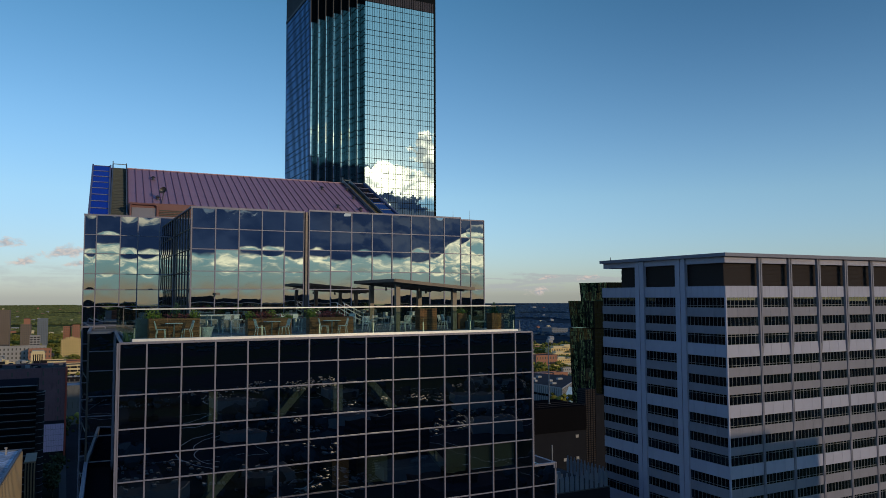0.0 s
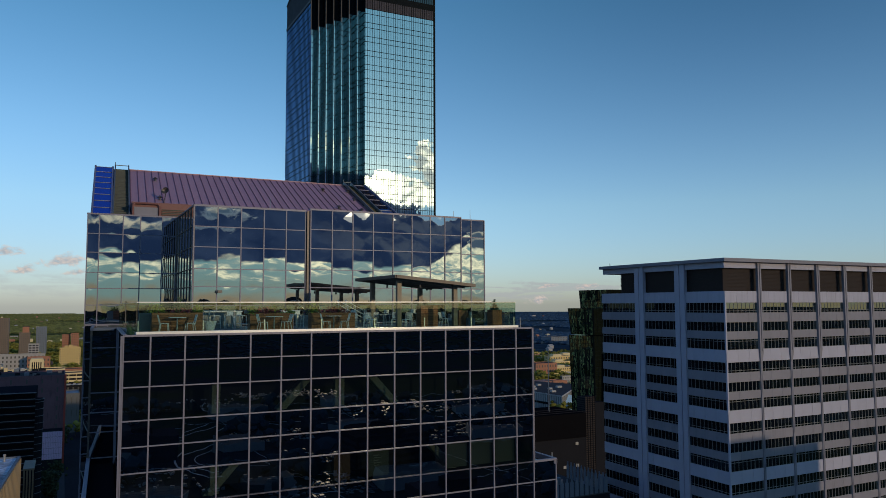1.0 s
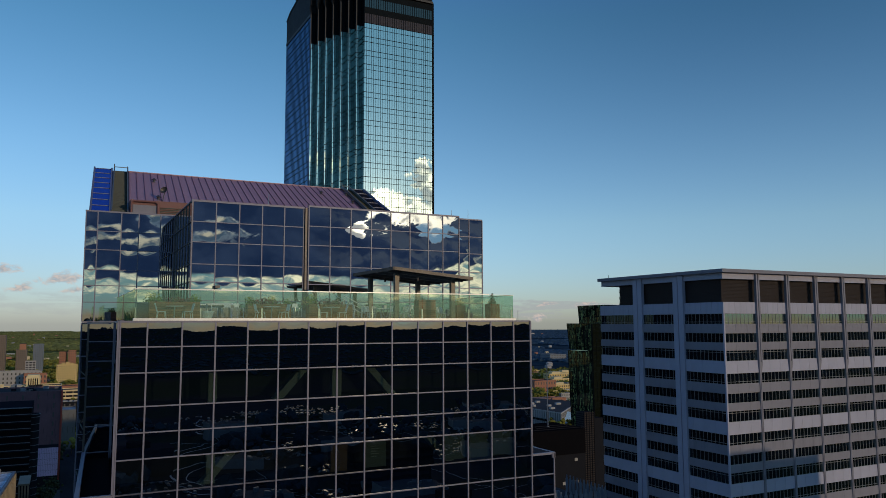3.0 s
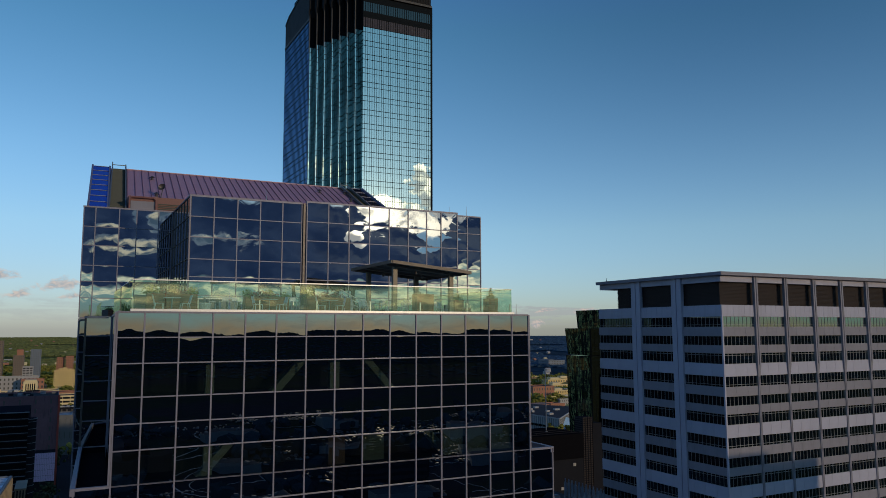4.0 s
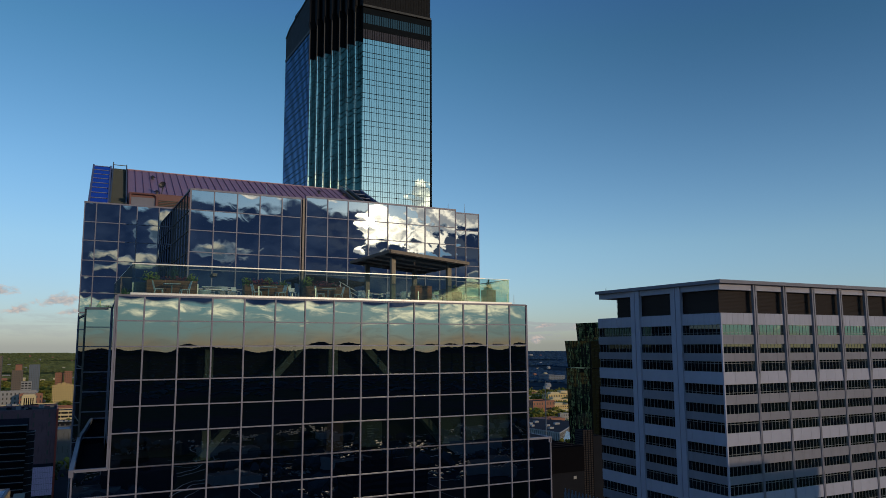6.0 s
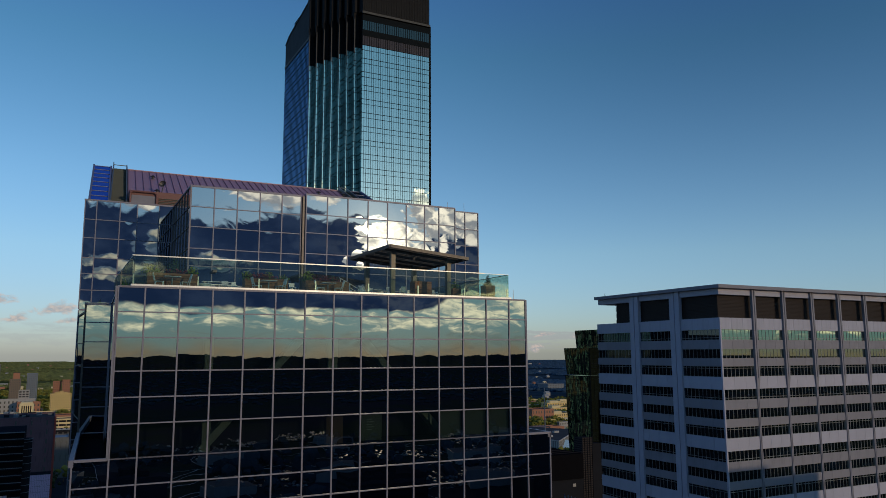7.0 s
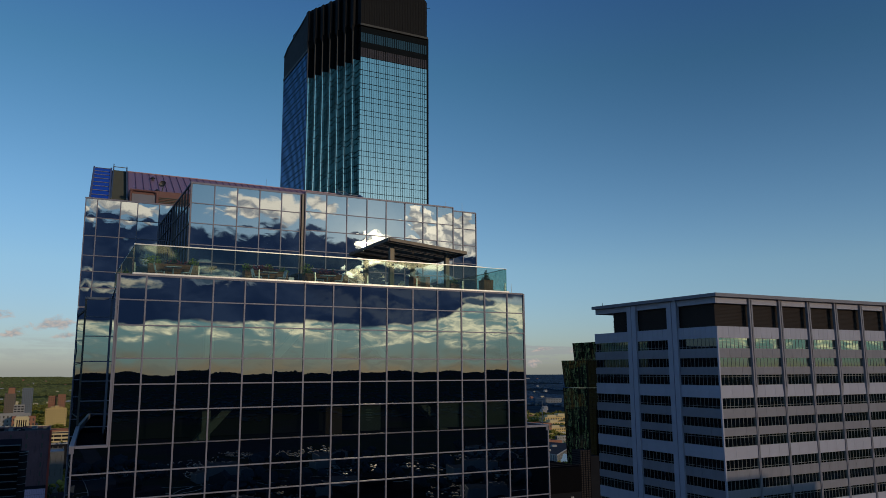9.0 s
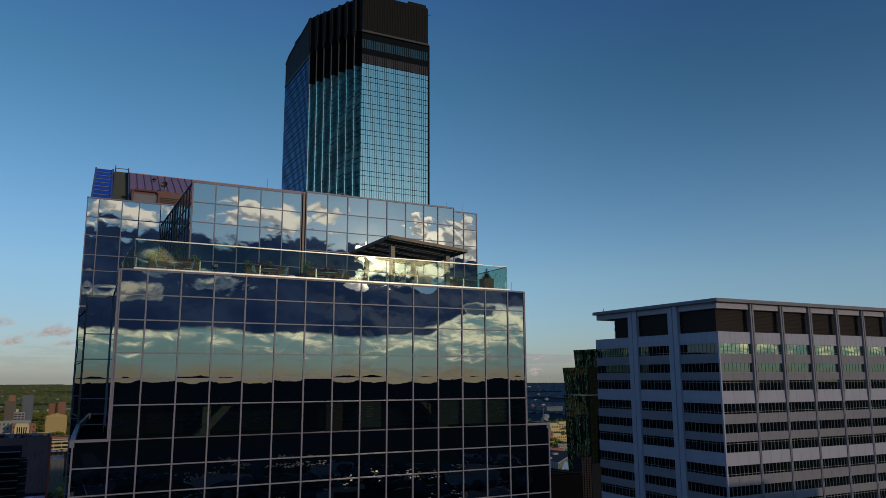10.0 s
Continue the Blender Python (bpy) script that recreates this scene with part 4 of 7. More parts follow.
def planter(x, y, w, d, h, seed, plants, label, turn=0):
    """A cedar box of horizontal boards with soil and plants."""
    t = thing("planter", label, "planter", (x, y, DECK), turn, "terrace planters")
    part("liner", Shape().box(-w / 2 + 0.03, w / 2 - 0.03, -d / 2 + 0.03, d / 2 - 0.03, 0.03, h - 0.05), M_SOIL, t)
    n = max(3, round(h / 0.13))
    b = h / n
    for k in range(n):
        long_b = Shape().box(-w / 2, w / 2, -0.014, 0.014, 0.006, b - 0.008)
        for yy in (-d / 2 + 0.014, d / 2 - 0.014):
            part("board", long_b, M_WOOD, t, at=pose(0, yy, k * b))
        end_b = Shape().box(-0.014, 0.014, -d / 2 + 0.03, d / 2 - 0.03, 0.006, b - 0.008)
        for xx in (-w / 2 + 0.014, w / 2 - 0.014):
            part("board", end_b, M_WOOD, t, at=pose(xx, 0, k * b))
    rnd = random.Random(seed)
    for kind, px, rad, high, cnt in plants:
        s = Shape()
        mat = {"green": M_LEAF, "red": M_LEAF_RED, "conifer": M_CONIFER}[kind]
        leaves(s, rnd, px, 0, h - 0.05, rad, d * 0.6, high, cnt, 0.11 if kind != "conifer" else 0.08, 0.8 if kind == "conifer" else 0.3)
        part("foliage", s, mat, t, {"green": "bright green leafy plant", "red": "dark red flowers", "conifer": "dark green conifer"}[kind])["kind"] = "stuff"
    return t


planter(2.95, 3.45, 2.45, 0.62, 0.98, 1, [("green", -1.0, 0.5, 0.4, 220), ("conifer", 0.1, 0.5, 0.75, 260), ("red", 0.2, 1.1, 0.22, 200), ("green", 1.0, 0.35, 0.35, 160)], "long cedar plank planter with green shrubs and dark flowers")
planter(7.8, 3.55, 2.35, 0.62, 0.92, 2, [("green", -1.0, 0.35, 0.35, 160), ("red", -0.2, 1.0, 0.3, 340), ("green", 0.2, 0.35, 0.4, 140), ("green", 1.0, 0.3, 0.25, 120)], "long cedar plank planter with red flowers and herbs")
planter(11.25, 3.55, 2.55, 0.62, 0.92, 3, [("green", -1.1, 0.35, 0.5, 220), ("red", 0.0, 1.1, 0.3, 340), ("conifer", 0.4, 0.4, 0.35, 120)], "long cedar plank planter with red flowers beside the stair")
planter(17.85, 4.9, 1.15, 0.7, 1.3, 4, [("conifer", -0.2, 0.3, 0.25, 60)], "tall cedar plank box under the pergola")
planter(20.35, 5.1, 0.62, 0.62, 0.98, 5, [("green", 0, 0.4, 0.4, 220)], "square cedar planter with a leafy plant")
planter(21.42, 2.75, 0.66, 0.66, 1.02, 6, [("conifer", 0, 0.30, 0.30, 520), ("conifer", 0, 0.16, 0.62, 380)], "square cedar planter with a dark green shrub")


def cafe_chair():
    t = thing("cafe_chair", "white metal cafe chair with a slatted back", "chair", (2.2, 2.3, DECK), 90, "terrace chairs")
    part("seat", rbox(0.42, 0.42, 0.025, 0.008), M_WHITE, t, at=pose(0, 0, 0.44))
    leg = Shape().tube((0, 0, 0), (0.0, 0.0, 0.45), 0.018, 0.022, 6).mesh("leg", M_WHITE)
    for x, y, a, b in ((-0.19, -0.19, 6, 6), (0.19, -0.19, 6, -6), (-0.19, 0.19, -9, 6), (0.19, 0.19, -9, -6)):
        part("leg", leg, M_WHITE, t, at=pose(x * 1.15, y * 1.2, 0, -a, b, 0))
    s = Shape()
    for x in (-0.19, 0.19):
        s.tube((x, 0.19, 0.44), (x * 0.95, 0.30, 0.86), 0.018, 0.016, 6)
    s.tube((-0.18, 0.30, 0.86), (0.18, 0.30, 0.86), 0.018, 0.018, 6)
    part("back_frame", s, M_WHITE, t)
    for x in (-0.11, -0.037, 0.037, 0.11):
        part("slat", Shape().beam((x, 0.21, 0.52), (x, 0.295, 0.84), 0.045, 0.012, (0, 1, 0)), M_WHITE, t)
    return t


def cafe_table():
    t = thing("cafe_table", "slim white cafe table on a centre post", "table", (2.85, 2.55, DECK), 0, "terrace tables")
    part("tabletop", rbox(0.78, 0.62, 0.03, 0.01), M_WHITE, t, at=pose(0, 0, 0.72))
    part("column", Shape().tube((0, 0, 0.02), (0, 0, 0.72), 0.035, 0.035, 8), M_STEEL, t)
    part("base", Shape().tube((0, 0, 0), (0, 0, 0.02), 0.26, 0.24, 12), M_STEEL, t)
    return t


def bar_stool():
    t = thing("bar_stool", "white metal bar stool with a low back", "stool", (9.4, 6.3, DECK), 0, "terrace bar stools")
    part("seat", rbox(0.36, 0.36, 0.025, 0.008), M_WHITE, t, at=pose(0, 0, 0.74))
    leg = Shape().tube((0, 0, 0), (0, 0, 0.75), 0.017, 0.02, 6).mesh("leg", M_WHITE)
    for x, y in ((-1, -1), (1, -1), (-1, 1), (1, 1)):
        part("leg", leg, M_WHITE, t, at=pose(x * 0.21, y * 0.21, 0, y * 4, -x * -4, 0))
    s = Shape()
    for a, b in (((-0.19, -0.19), (0.19, -0.19)), ((0.19, -0.19), (0.19, 0.19)), ((0.19, 0.19), (-0.19, 0.19)), ((-0.19, 0.19), (-0.19, -0.19))):
        s.tube((*a, 0.28), (*b, 0.28), 0.012, 0.012, 6)
    part("footrest", s, M_WHITE, t)
    part("backrest", Shape().box(-0.17, 0.17, 0.16, 0.18, 0.80, 1.02).tube((-0.16, 0.17, 0.75), (-0.16, 0.17, 1.02), 0.014, 0.014, 6).tube((0.16, 0.17, 0.75), (0.16, 0.17, 1.02), 0.014, 0.014, 6), M_WHITE, t)
    return t


def high_table(x, y, w=1.2):
    t = thing("bar_table", "tall white bar table on two legs", "table", (x, y, DECK), 0, "terrace bar tables")
    part("tabletop", rbox(w, 0.6, 0.035, 0.01), M_WHITE, t, at=pose(0, 0, 1.0))
    for sx in (-1, 1):
        part("leg", Shape().box(-0.03, 0.03, -0.2, 0.2, 0, 1.0), M_STEEL, t, at=pose(sx * w * 0.4, 0, 0))


chair, table, stool = cafe_chair(), cafe_table(), bar_stool()
for x, y, a in ((3.45, 2.3, -84), (7.1, 2.45, 95), (8.35, 2.4, -80), (10.55, 2.45, 82), (11.6, 2.4, -96), (14.3, 5.2, 20), (15.6, 4.7, -30), (16.9, 5.6, 160), (20.1, 6.6, 35), (14.9, 6.4, 190), (13.7, 4.4, -20), (16.2, 4.3, 200), (19.2, 5.3, 40)):
    copy_thing(chair, pose(x, y, DECK, 0, 0, a))
for x, y in ((7.75, 2.6), (11.05, 2.6), (15.3, 5.7), (19.3, 7.0)):
    copy_thing(table, pose(x, y, DECK))
for x, y, a in ((10.1, 6.2, 12), (6.2, 6.6, -20), (6.9, 6.9, 30), (18.3, 7.8, 0), (18.95, 7.6, 20), (19.5, 8.0, -15), (16.6, 8.2, 8), (5.6, 7.1, 80), (8.9, 6.1, 15), (13.5, 6.3, -30)):
    copy_thing(stool, pose(x, y, DECK, 0, 0, a))
high_table(9.75, 7.0)
high_table(5.9, 7.6, 1.6)
high_table(18.9, 8.5)


def build_terrace_extras():
    t = thing("flower_pot", "white glazed tapered flower pot", "pot", (4.55, 3.4, DECK))
    part("pot", Shape().tube((0, 0, 0), (0, 0, 0.5), 0.24, 0.37, 18).tube((0, 0, 0.47), (0, 0, 0.52), 0.38, 0.38, 18), M_POT, t)
    part("soil", Shape().tube((0, 0, 0.52), (0, 0, 0.527), 0.32, 0.32, 16), M_SOIL, t)
    t = thing("utility_cabinet", "dark grey metal utility cabinet beside the planter", "cabinet", (1.55, 4.6, DECK))
    part("body", rbox(0.6, 0.5, 0.95, 0.03), M_GREY_BOX, t)
    part("door", Shape().box(-0.26, 0.26, -0.265, -0.25, 0.06, 0.88), M_GREY_BOX, t)
    t = thing("outdoor_sofa", "low grey outdoor sofa with white cushions", "sofa", (20.9, 6.4, DECK), 20)
    part("base", rbox(1.5, 0.7, 0.32, 0.04), M_GREY_BOX, t)
    part("cushion", rbox(1.44, 0.64, 0.14, 0.05), M_WHITE, t, at=pose(0, 0, 0.32))
    part("backrest", rbox(1.5, 0.14, 0.42, 0.04), M_GREY_BOX, t, at=pose(0, 0.3, 0.32))
    t = thing("grill_counter", "dark outdoor counter by the glass wall", "counter", (6.0, 9.0, DECK))
    part("body", rbox(2.6, 0.75, 0.95, 0.03), M_GREY_BOX, t)
    part("worktop", rbox(2.7, 0.85, 0.05, 0.02), M_CAP, t, at=pose(0, 0, 0.95))
    st = thing("terrace_stair", "short terrace stair with white handrails", "stairs", (14.75, 8.6, DECK))
    for k in range(4):
        part("tread", Shape().box(-0.2 - k * 0.3, 0.1 - k * 0.3, -0.7, 0.7, 0, 0.17 * (k + 1)), M_GREY_BOX, st)
    for y in (-0.7, 0.7):
        for h in (0.45, 0.7, 0.95):
            part("handrail", Shape().tube((0.15, y, h), (-1.2, y, h + 0.70), 0.024, 0.024, 6), M_WHITE, st)
        for k in range(3):
            part("post", Shape().tube((0.12 - k * 0.62, y, k * 0.3), (0.12 - k * 0.62, y, 0.98 + k * 0.32), 0.026, 0.026, 6), M_WHITE, st)
    part("landing", Shape().box(-3.2, -1.1, -0.7, 3.6, 0, 0.68), M_GREY_BOX, st)
    t = thing("lantern", "small yellow lantern on a grey plinth", "lantern", (20.75, 4.6, DECK))
    part("plinth", rbox(0.45, 0.4, 0.5, 0.02), M_GREY_BOX, t)
    part("body", rbox(0.12, 0.12, 0.34, 0.02), M_BRACE, t, at=pose(0, 0, 0.5))


build_terrace_extras()


def build_grass():
    t = thing("grass_tuft", "tall green grass growing in the edge gutter", "grass", (0.72, 2.2, 84.7))
    rnd = random.Random(61)
    s = Shape()
    for _ in range(90):
        x, y = rnd.gauss(0, 0.07), rnd.gauss(0, 0.7)
        h, lx, ly = rnd.uniform(0.35, 0.85), rnd.gauss(0, 0.12), rnd.gauss(0, 0.15)
        s.quad((x - 0.012, y, 0), (x + 0.012, y, 0), (x + lx * 0.6 + 0.008, y + ly * 0.6, h * 0.7), (x + lx, y + ly, h))
    part("foliage", s, M_CONIFER, t)["kind"] = "stuff"


build_grass()


# ---- the tall notched tower ----
def build_tower():
    t = thing("skyscraper", "tall teal mirrored glass skyscraper with a notched corner and dark crown", "skyscraper", (0, 0, 0))
    X0, X1, Y0 = 68.15, 88.63, 147.8
    n, dx, dy = 7, 1.35, 2.64
    fl = 3.87
    z_top = 166.5
    # plan, counter-clockwise, inset by 0.15 for the backing
    XL, YL = X0 - n * dx, 192.6       # the long side face and its far end
    plan = [(X0, Y0), (X1, Y0), (X1 + 0.6, Y0 + 0.8), (X1 + 0.6, 205), (XL + 12, 205), (XL + 12, YL), (XL, YL)]
    notch = []
    for k in range(n, 0, -1):
        notch += [(X0 - k * dx, Y0 + k * dy), (X0 - (k - 1) * dx, Y0 + k * dy)]
    outline = plan + notch

    def inset(d):
        return [(x + (d if x < 75 else -d), y + (d if y < 200 else -d)) for x, y in outline]
    part("core", Shape().prism(inset(0.25), 0, 176), M_CORE, t)
    rnd = random.Random(31)
    floors = int((z_top - 60) / fl)

    def face(p, q, cols, name, z1=z_top, rows=floors, glass=M_TOWER):
        """Panes and bars of one face from p to q, seen from outside with p on the nearer end."""
        p, q = Vector((*p, 0)), Vector((*q, 0))
        u = (q - p) / cols
        out = Vector((u.y, -u.x, 0)).normalized()
        g, b = Shape(), Shape()
        for r in range(rows):
            zt = z1 - r * fl
            for za, zb in ((zt - 1.45, zt), (zt - fl, zt - 1.45)):
                for i in range(cols):
                    a, c = p + u * i, p + u * (i + 1)
                    tl, tv = rnd.gauss(0, 0.0007) * (u.length), rnd.gauss(0, 0.0005) * (zb - za)
                    g.quad((a.x, a.y, za), (c.x + out.x * tl, c.y + out.y * tl, za), (c.x + out.x * (tl + tv), c.y + out.y * (tl + tv), zb), (a.x + out.x * tv, a.y + out.y * tv, zb))
            for zz, w in ((zt, 0.11), (zt - 1.45, 0.085)):
                b.beam(tuple(p + out * 0.03 + Vector((0, 0, zz))), tuple(q + out * 0.03 + Vector((0, 0, zz))), 0.12, w)
        for i in range(cols + 1):
            a = p + u * i + out * 0.03
            b.box(a.x - 0.03, a.x + 0.03, a.y - 0.05, a.y + 0.05, z1 - rows * fl, z1)
        f = part(name, g, glass, t)
        tagged(f, kind="stuff")
        part("mullion_grid", b, M_TOWERFRAME, f)
    face((X0, Y0), (X1, Y0), 30, "main_glazing")
    for k in range(n):
        xa, xb, yb = X0 - (k + 1) * dx, X0 - k * dx, Y0 + (k + 1) * dy
        face((xa, yb), (xb, yb), 1, "notch_glazing", z_top - 0.2 * k)
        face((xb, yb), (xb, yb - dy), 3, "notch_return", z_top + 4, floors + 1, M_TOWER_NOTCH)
        # added strip of dimmed glass, narrowing the bright front of each step
        part("dimmed_pane", Shape().box(xb - 0.56, xb - 0.02, yb - 0.05, yb + 0.02, 60, 174), M_TOWER_NOTCH, t)
        part("corner_post", Shape().box(xa - 0.08, xa + 0.08, yb - 0.08, yb + 0.08, 60, 175), M_TOWERFRAME, t)
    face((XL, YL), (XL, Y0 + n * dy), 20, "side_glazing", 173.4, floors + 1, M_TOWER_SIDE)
    part("lower_shaft", Shape().prism(inset(0.1), 0, 62), M_TOWER, t)
    # bands and crown
    part("corner_fin", Shape().box(X1 + 0.02, X1 + 0.62, Y0 + 0.08, Y0 + 1.0, 60, 176), M_TOWERFRAME, t)
    part("dark_band", Shape().box(X0 + 0.05, X1, Y0 + 0.02, Y0 + 0.3, z_top, 169.2), M_TOWERDUSK, t, "dusky purple panel band")
    s = Shape().box(X0 + 0.05, X1, Y0 + 0.04, Y0 + 0.3, 171.0, 173.7)
    band = part("mechanical_band", s, M_DARKWIN, t, "dark band of louvred windows under the crown")
    s = Shape()
    for i in range(31):
        x = X0 + (X1 - X0) * i / 30
        s.box(x - 0.06, x + 0.06, Y0 - 0.06, Y0 + 0.02, 171.0, 173.7).box(x - 0.07, x + 0.07, Y0 - 0.04, Y0 + 0.01, z_top, 169.2)
    s.box(X0, X1, Y0 - 0.02, Y0 + 0.3, 169.2, 171.0).box(X0, X1, Y0 - 0.02, Y0 + 0.3, 173.7, 175.4)
    part("band_bar", s, M_TOWERFRAME, band)["kind"] = "stuff"
    YN = Y0 + n * dy
    crown = part("crown", Shape().prism([(X0 - 0.1, Y0 - 0.12), (X1 - 0.3, Y0 - 0.12), (X1 + 0.6, Y0 + 1.0), (X1 + 0.6, 204), (XL + 12, 204), (XL + 12, YN + 2), (X0 - 0.4, Y0 + 1.2)], 176.3, 187.6), M_TOWERCROWN, t, "dark louvred metal crown")
    part("ledge", Shape().box(X0 - 0.15, X1 + 0.25, Y0 - 0.32, Y0 + 0.2, 175.7, 176.3), M_TOWERBAND, crown)
    part("ledge", Shape().box(XL - 0.2, XL + 0.3, YN, YL + 0.1, 173.5, 174.2), M_TOWERBAND, crown)
    s = Shape()
    for x in (XL - 0.05, XL + 13.0):
        s.v += [(x, YN - 0.4, 174.2), (x, YL, 174.2), (x, YL, 181.4), (x, YL - 4, 183.0), (x, YN - 0.4, 185.7)]
    s.f += [(0, 1, 2, 3, 4), (9, 8, 7, 6, 5), (1, 6, 7, 2), (2, 7, 8, 3), (3, 8, 9, 4), (4, 9, 5, 0)]
    part("side_crown", s, M_TOWERCROWN, crown)
    part("side_rim", Shape().beam((XL - 0.1, YL - 4, 183.05), (XL - 0.1, YN, 185.8), 0.3, 0.3).beam((XL - 0.1, YL, 181.45), (XL - 0.1, YL - 4, 183.05), 0.3, 0.3), M_TOWERBAND, crown)
    for i in range(40):
        x = X0 + (X1 - X0 - 0.6) * i / 39
        part("crown_fin", Shape().box(-0.07, 0.07, -0.08, 0.0, 176.5, 187.3), M_TOWERCROWN, crown, at=pose(x, Y0 - 0.12, 0))
    part("crown_top", Shape().box(X1 - 6.0, X1 - 0.4, Y0 + 0.4, Y0 + 6, 187.6, 188.6), M_TOWERCROWN, crown)
    part("roof_jib", Shape().beam((X1 + 0.5, Y0 + 1.5, 186.2), (X1 + 1.9, Y0 + 1.5, 186.6), 0.12, 0.12), M_TOWERFRAME, crown)
    # rounded piers over the notch, each on an arched dark bay
    for k in range(n):
        x, y = X0 - (k + 1) * dx, Y0 + (k + 1) * dy
        top = 186.5 - 0.12 * k
        pier = Shape().prism([(x - 0.42, y - 0.5), (x - 0.25, y - 0.75), (x + 0.35, y - 0.75), (x + 0.5, y - 0.5), (x + 0.5, y + 1.2), (x - 0.42, y + 1.2)], 176.4, top)
        b = len(pier.v)
        pier.v += [(x - 0.42, y - 0.5, 176.4), (x + 0.5, y - 0.5, 176.4), (x + 0.5, y + 1.2, 176.4), (x - 0.42, y + 1.2, 176.4), (x - 0.2, y - 0.1, 174.6), (x + 0.1, y - 0.1, 174.6), (x + 0.1, y + 0.3, 174.6), (x - 0.2, y + 0.3, 174.6)]
        pier.f += [tuple(b + i for i in q) for q in ((0, 4, 5, 1), (1, 5, 6, 2), (2, 6, 7, 3), (3, 7, 4, 0), (4, 7, 6, 5))]
        part("crown_pier", pier, M_TOWERCROWN, crown)
        part("bay_panel", Shape().box(x + 0.1, x + dx - 0.02, y - 0.10, y + 0.1, z_top - 0.2 * k, 176.4), M_TOWERFRAME, crown)
        part("bay_post", Shape().box(x - 0.14, x + 0.1, y - 0.14, y + 0.1, z_top - 0.2 * k - 1.5, 174.8), M_TOWERBAND, crown)
    part("crown_backing", Shape().prism([(X0, Y0 + 1.4), (X0 + 6, Y0 + 4), (X0 + 6, YL - 6), (XL + 1, YL - 6), (XL + 1, YN + 0.8)], 176.3, 186.9), M_TOWERFRAME, crown)
    s = Shape()
    for x, y, h in ((63.5, 172, 6.5), (64.0, 173, 4.2), (66.6, 166, 4.6), (67.0, 165, 5.2)):
        s.tube((x, y, 185.5), (x, y, 185.5 + h), 0.09, 0.04, 6)
    s.box(64.6, 65.3, 169.6, 170.4, 185.5, 187.4)
    part("antenna", s, M_TOWERFRAME, crown, "thin rooftop antennas")["kind"] = "stuff"


build_tower()


# ---- the white banded office block ----
GLAZE = random.Random(9)


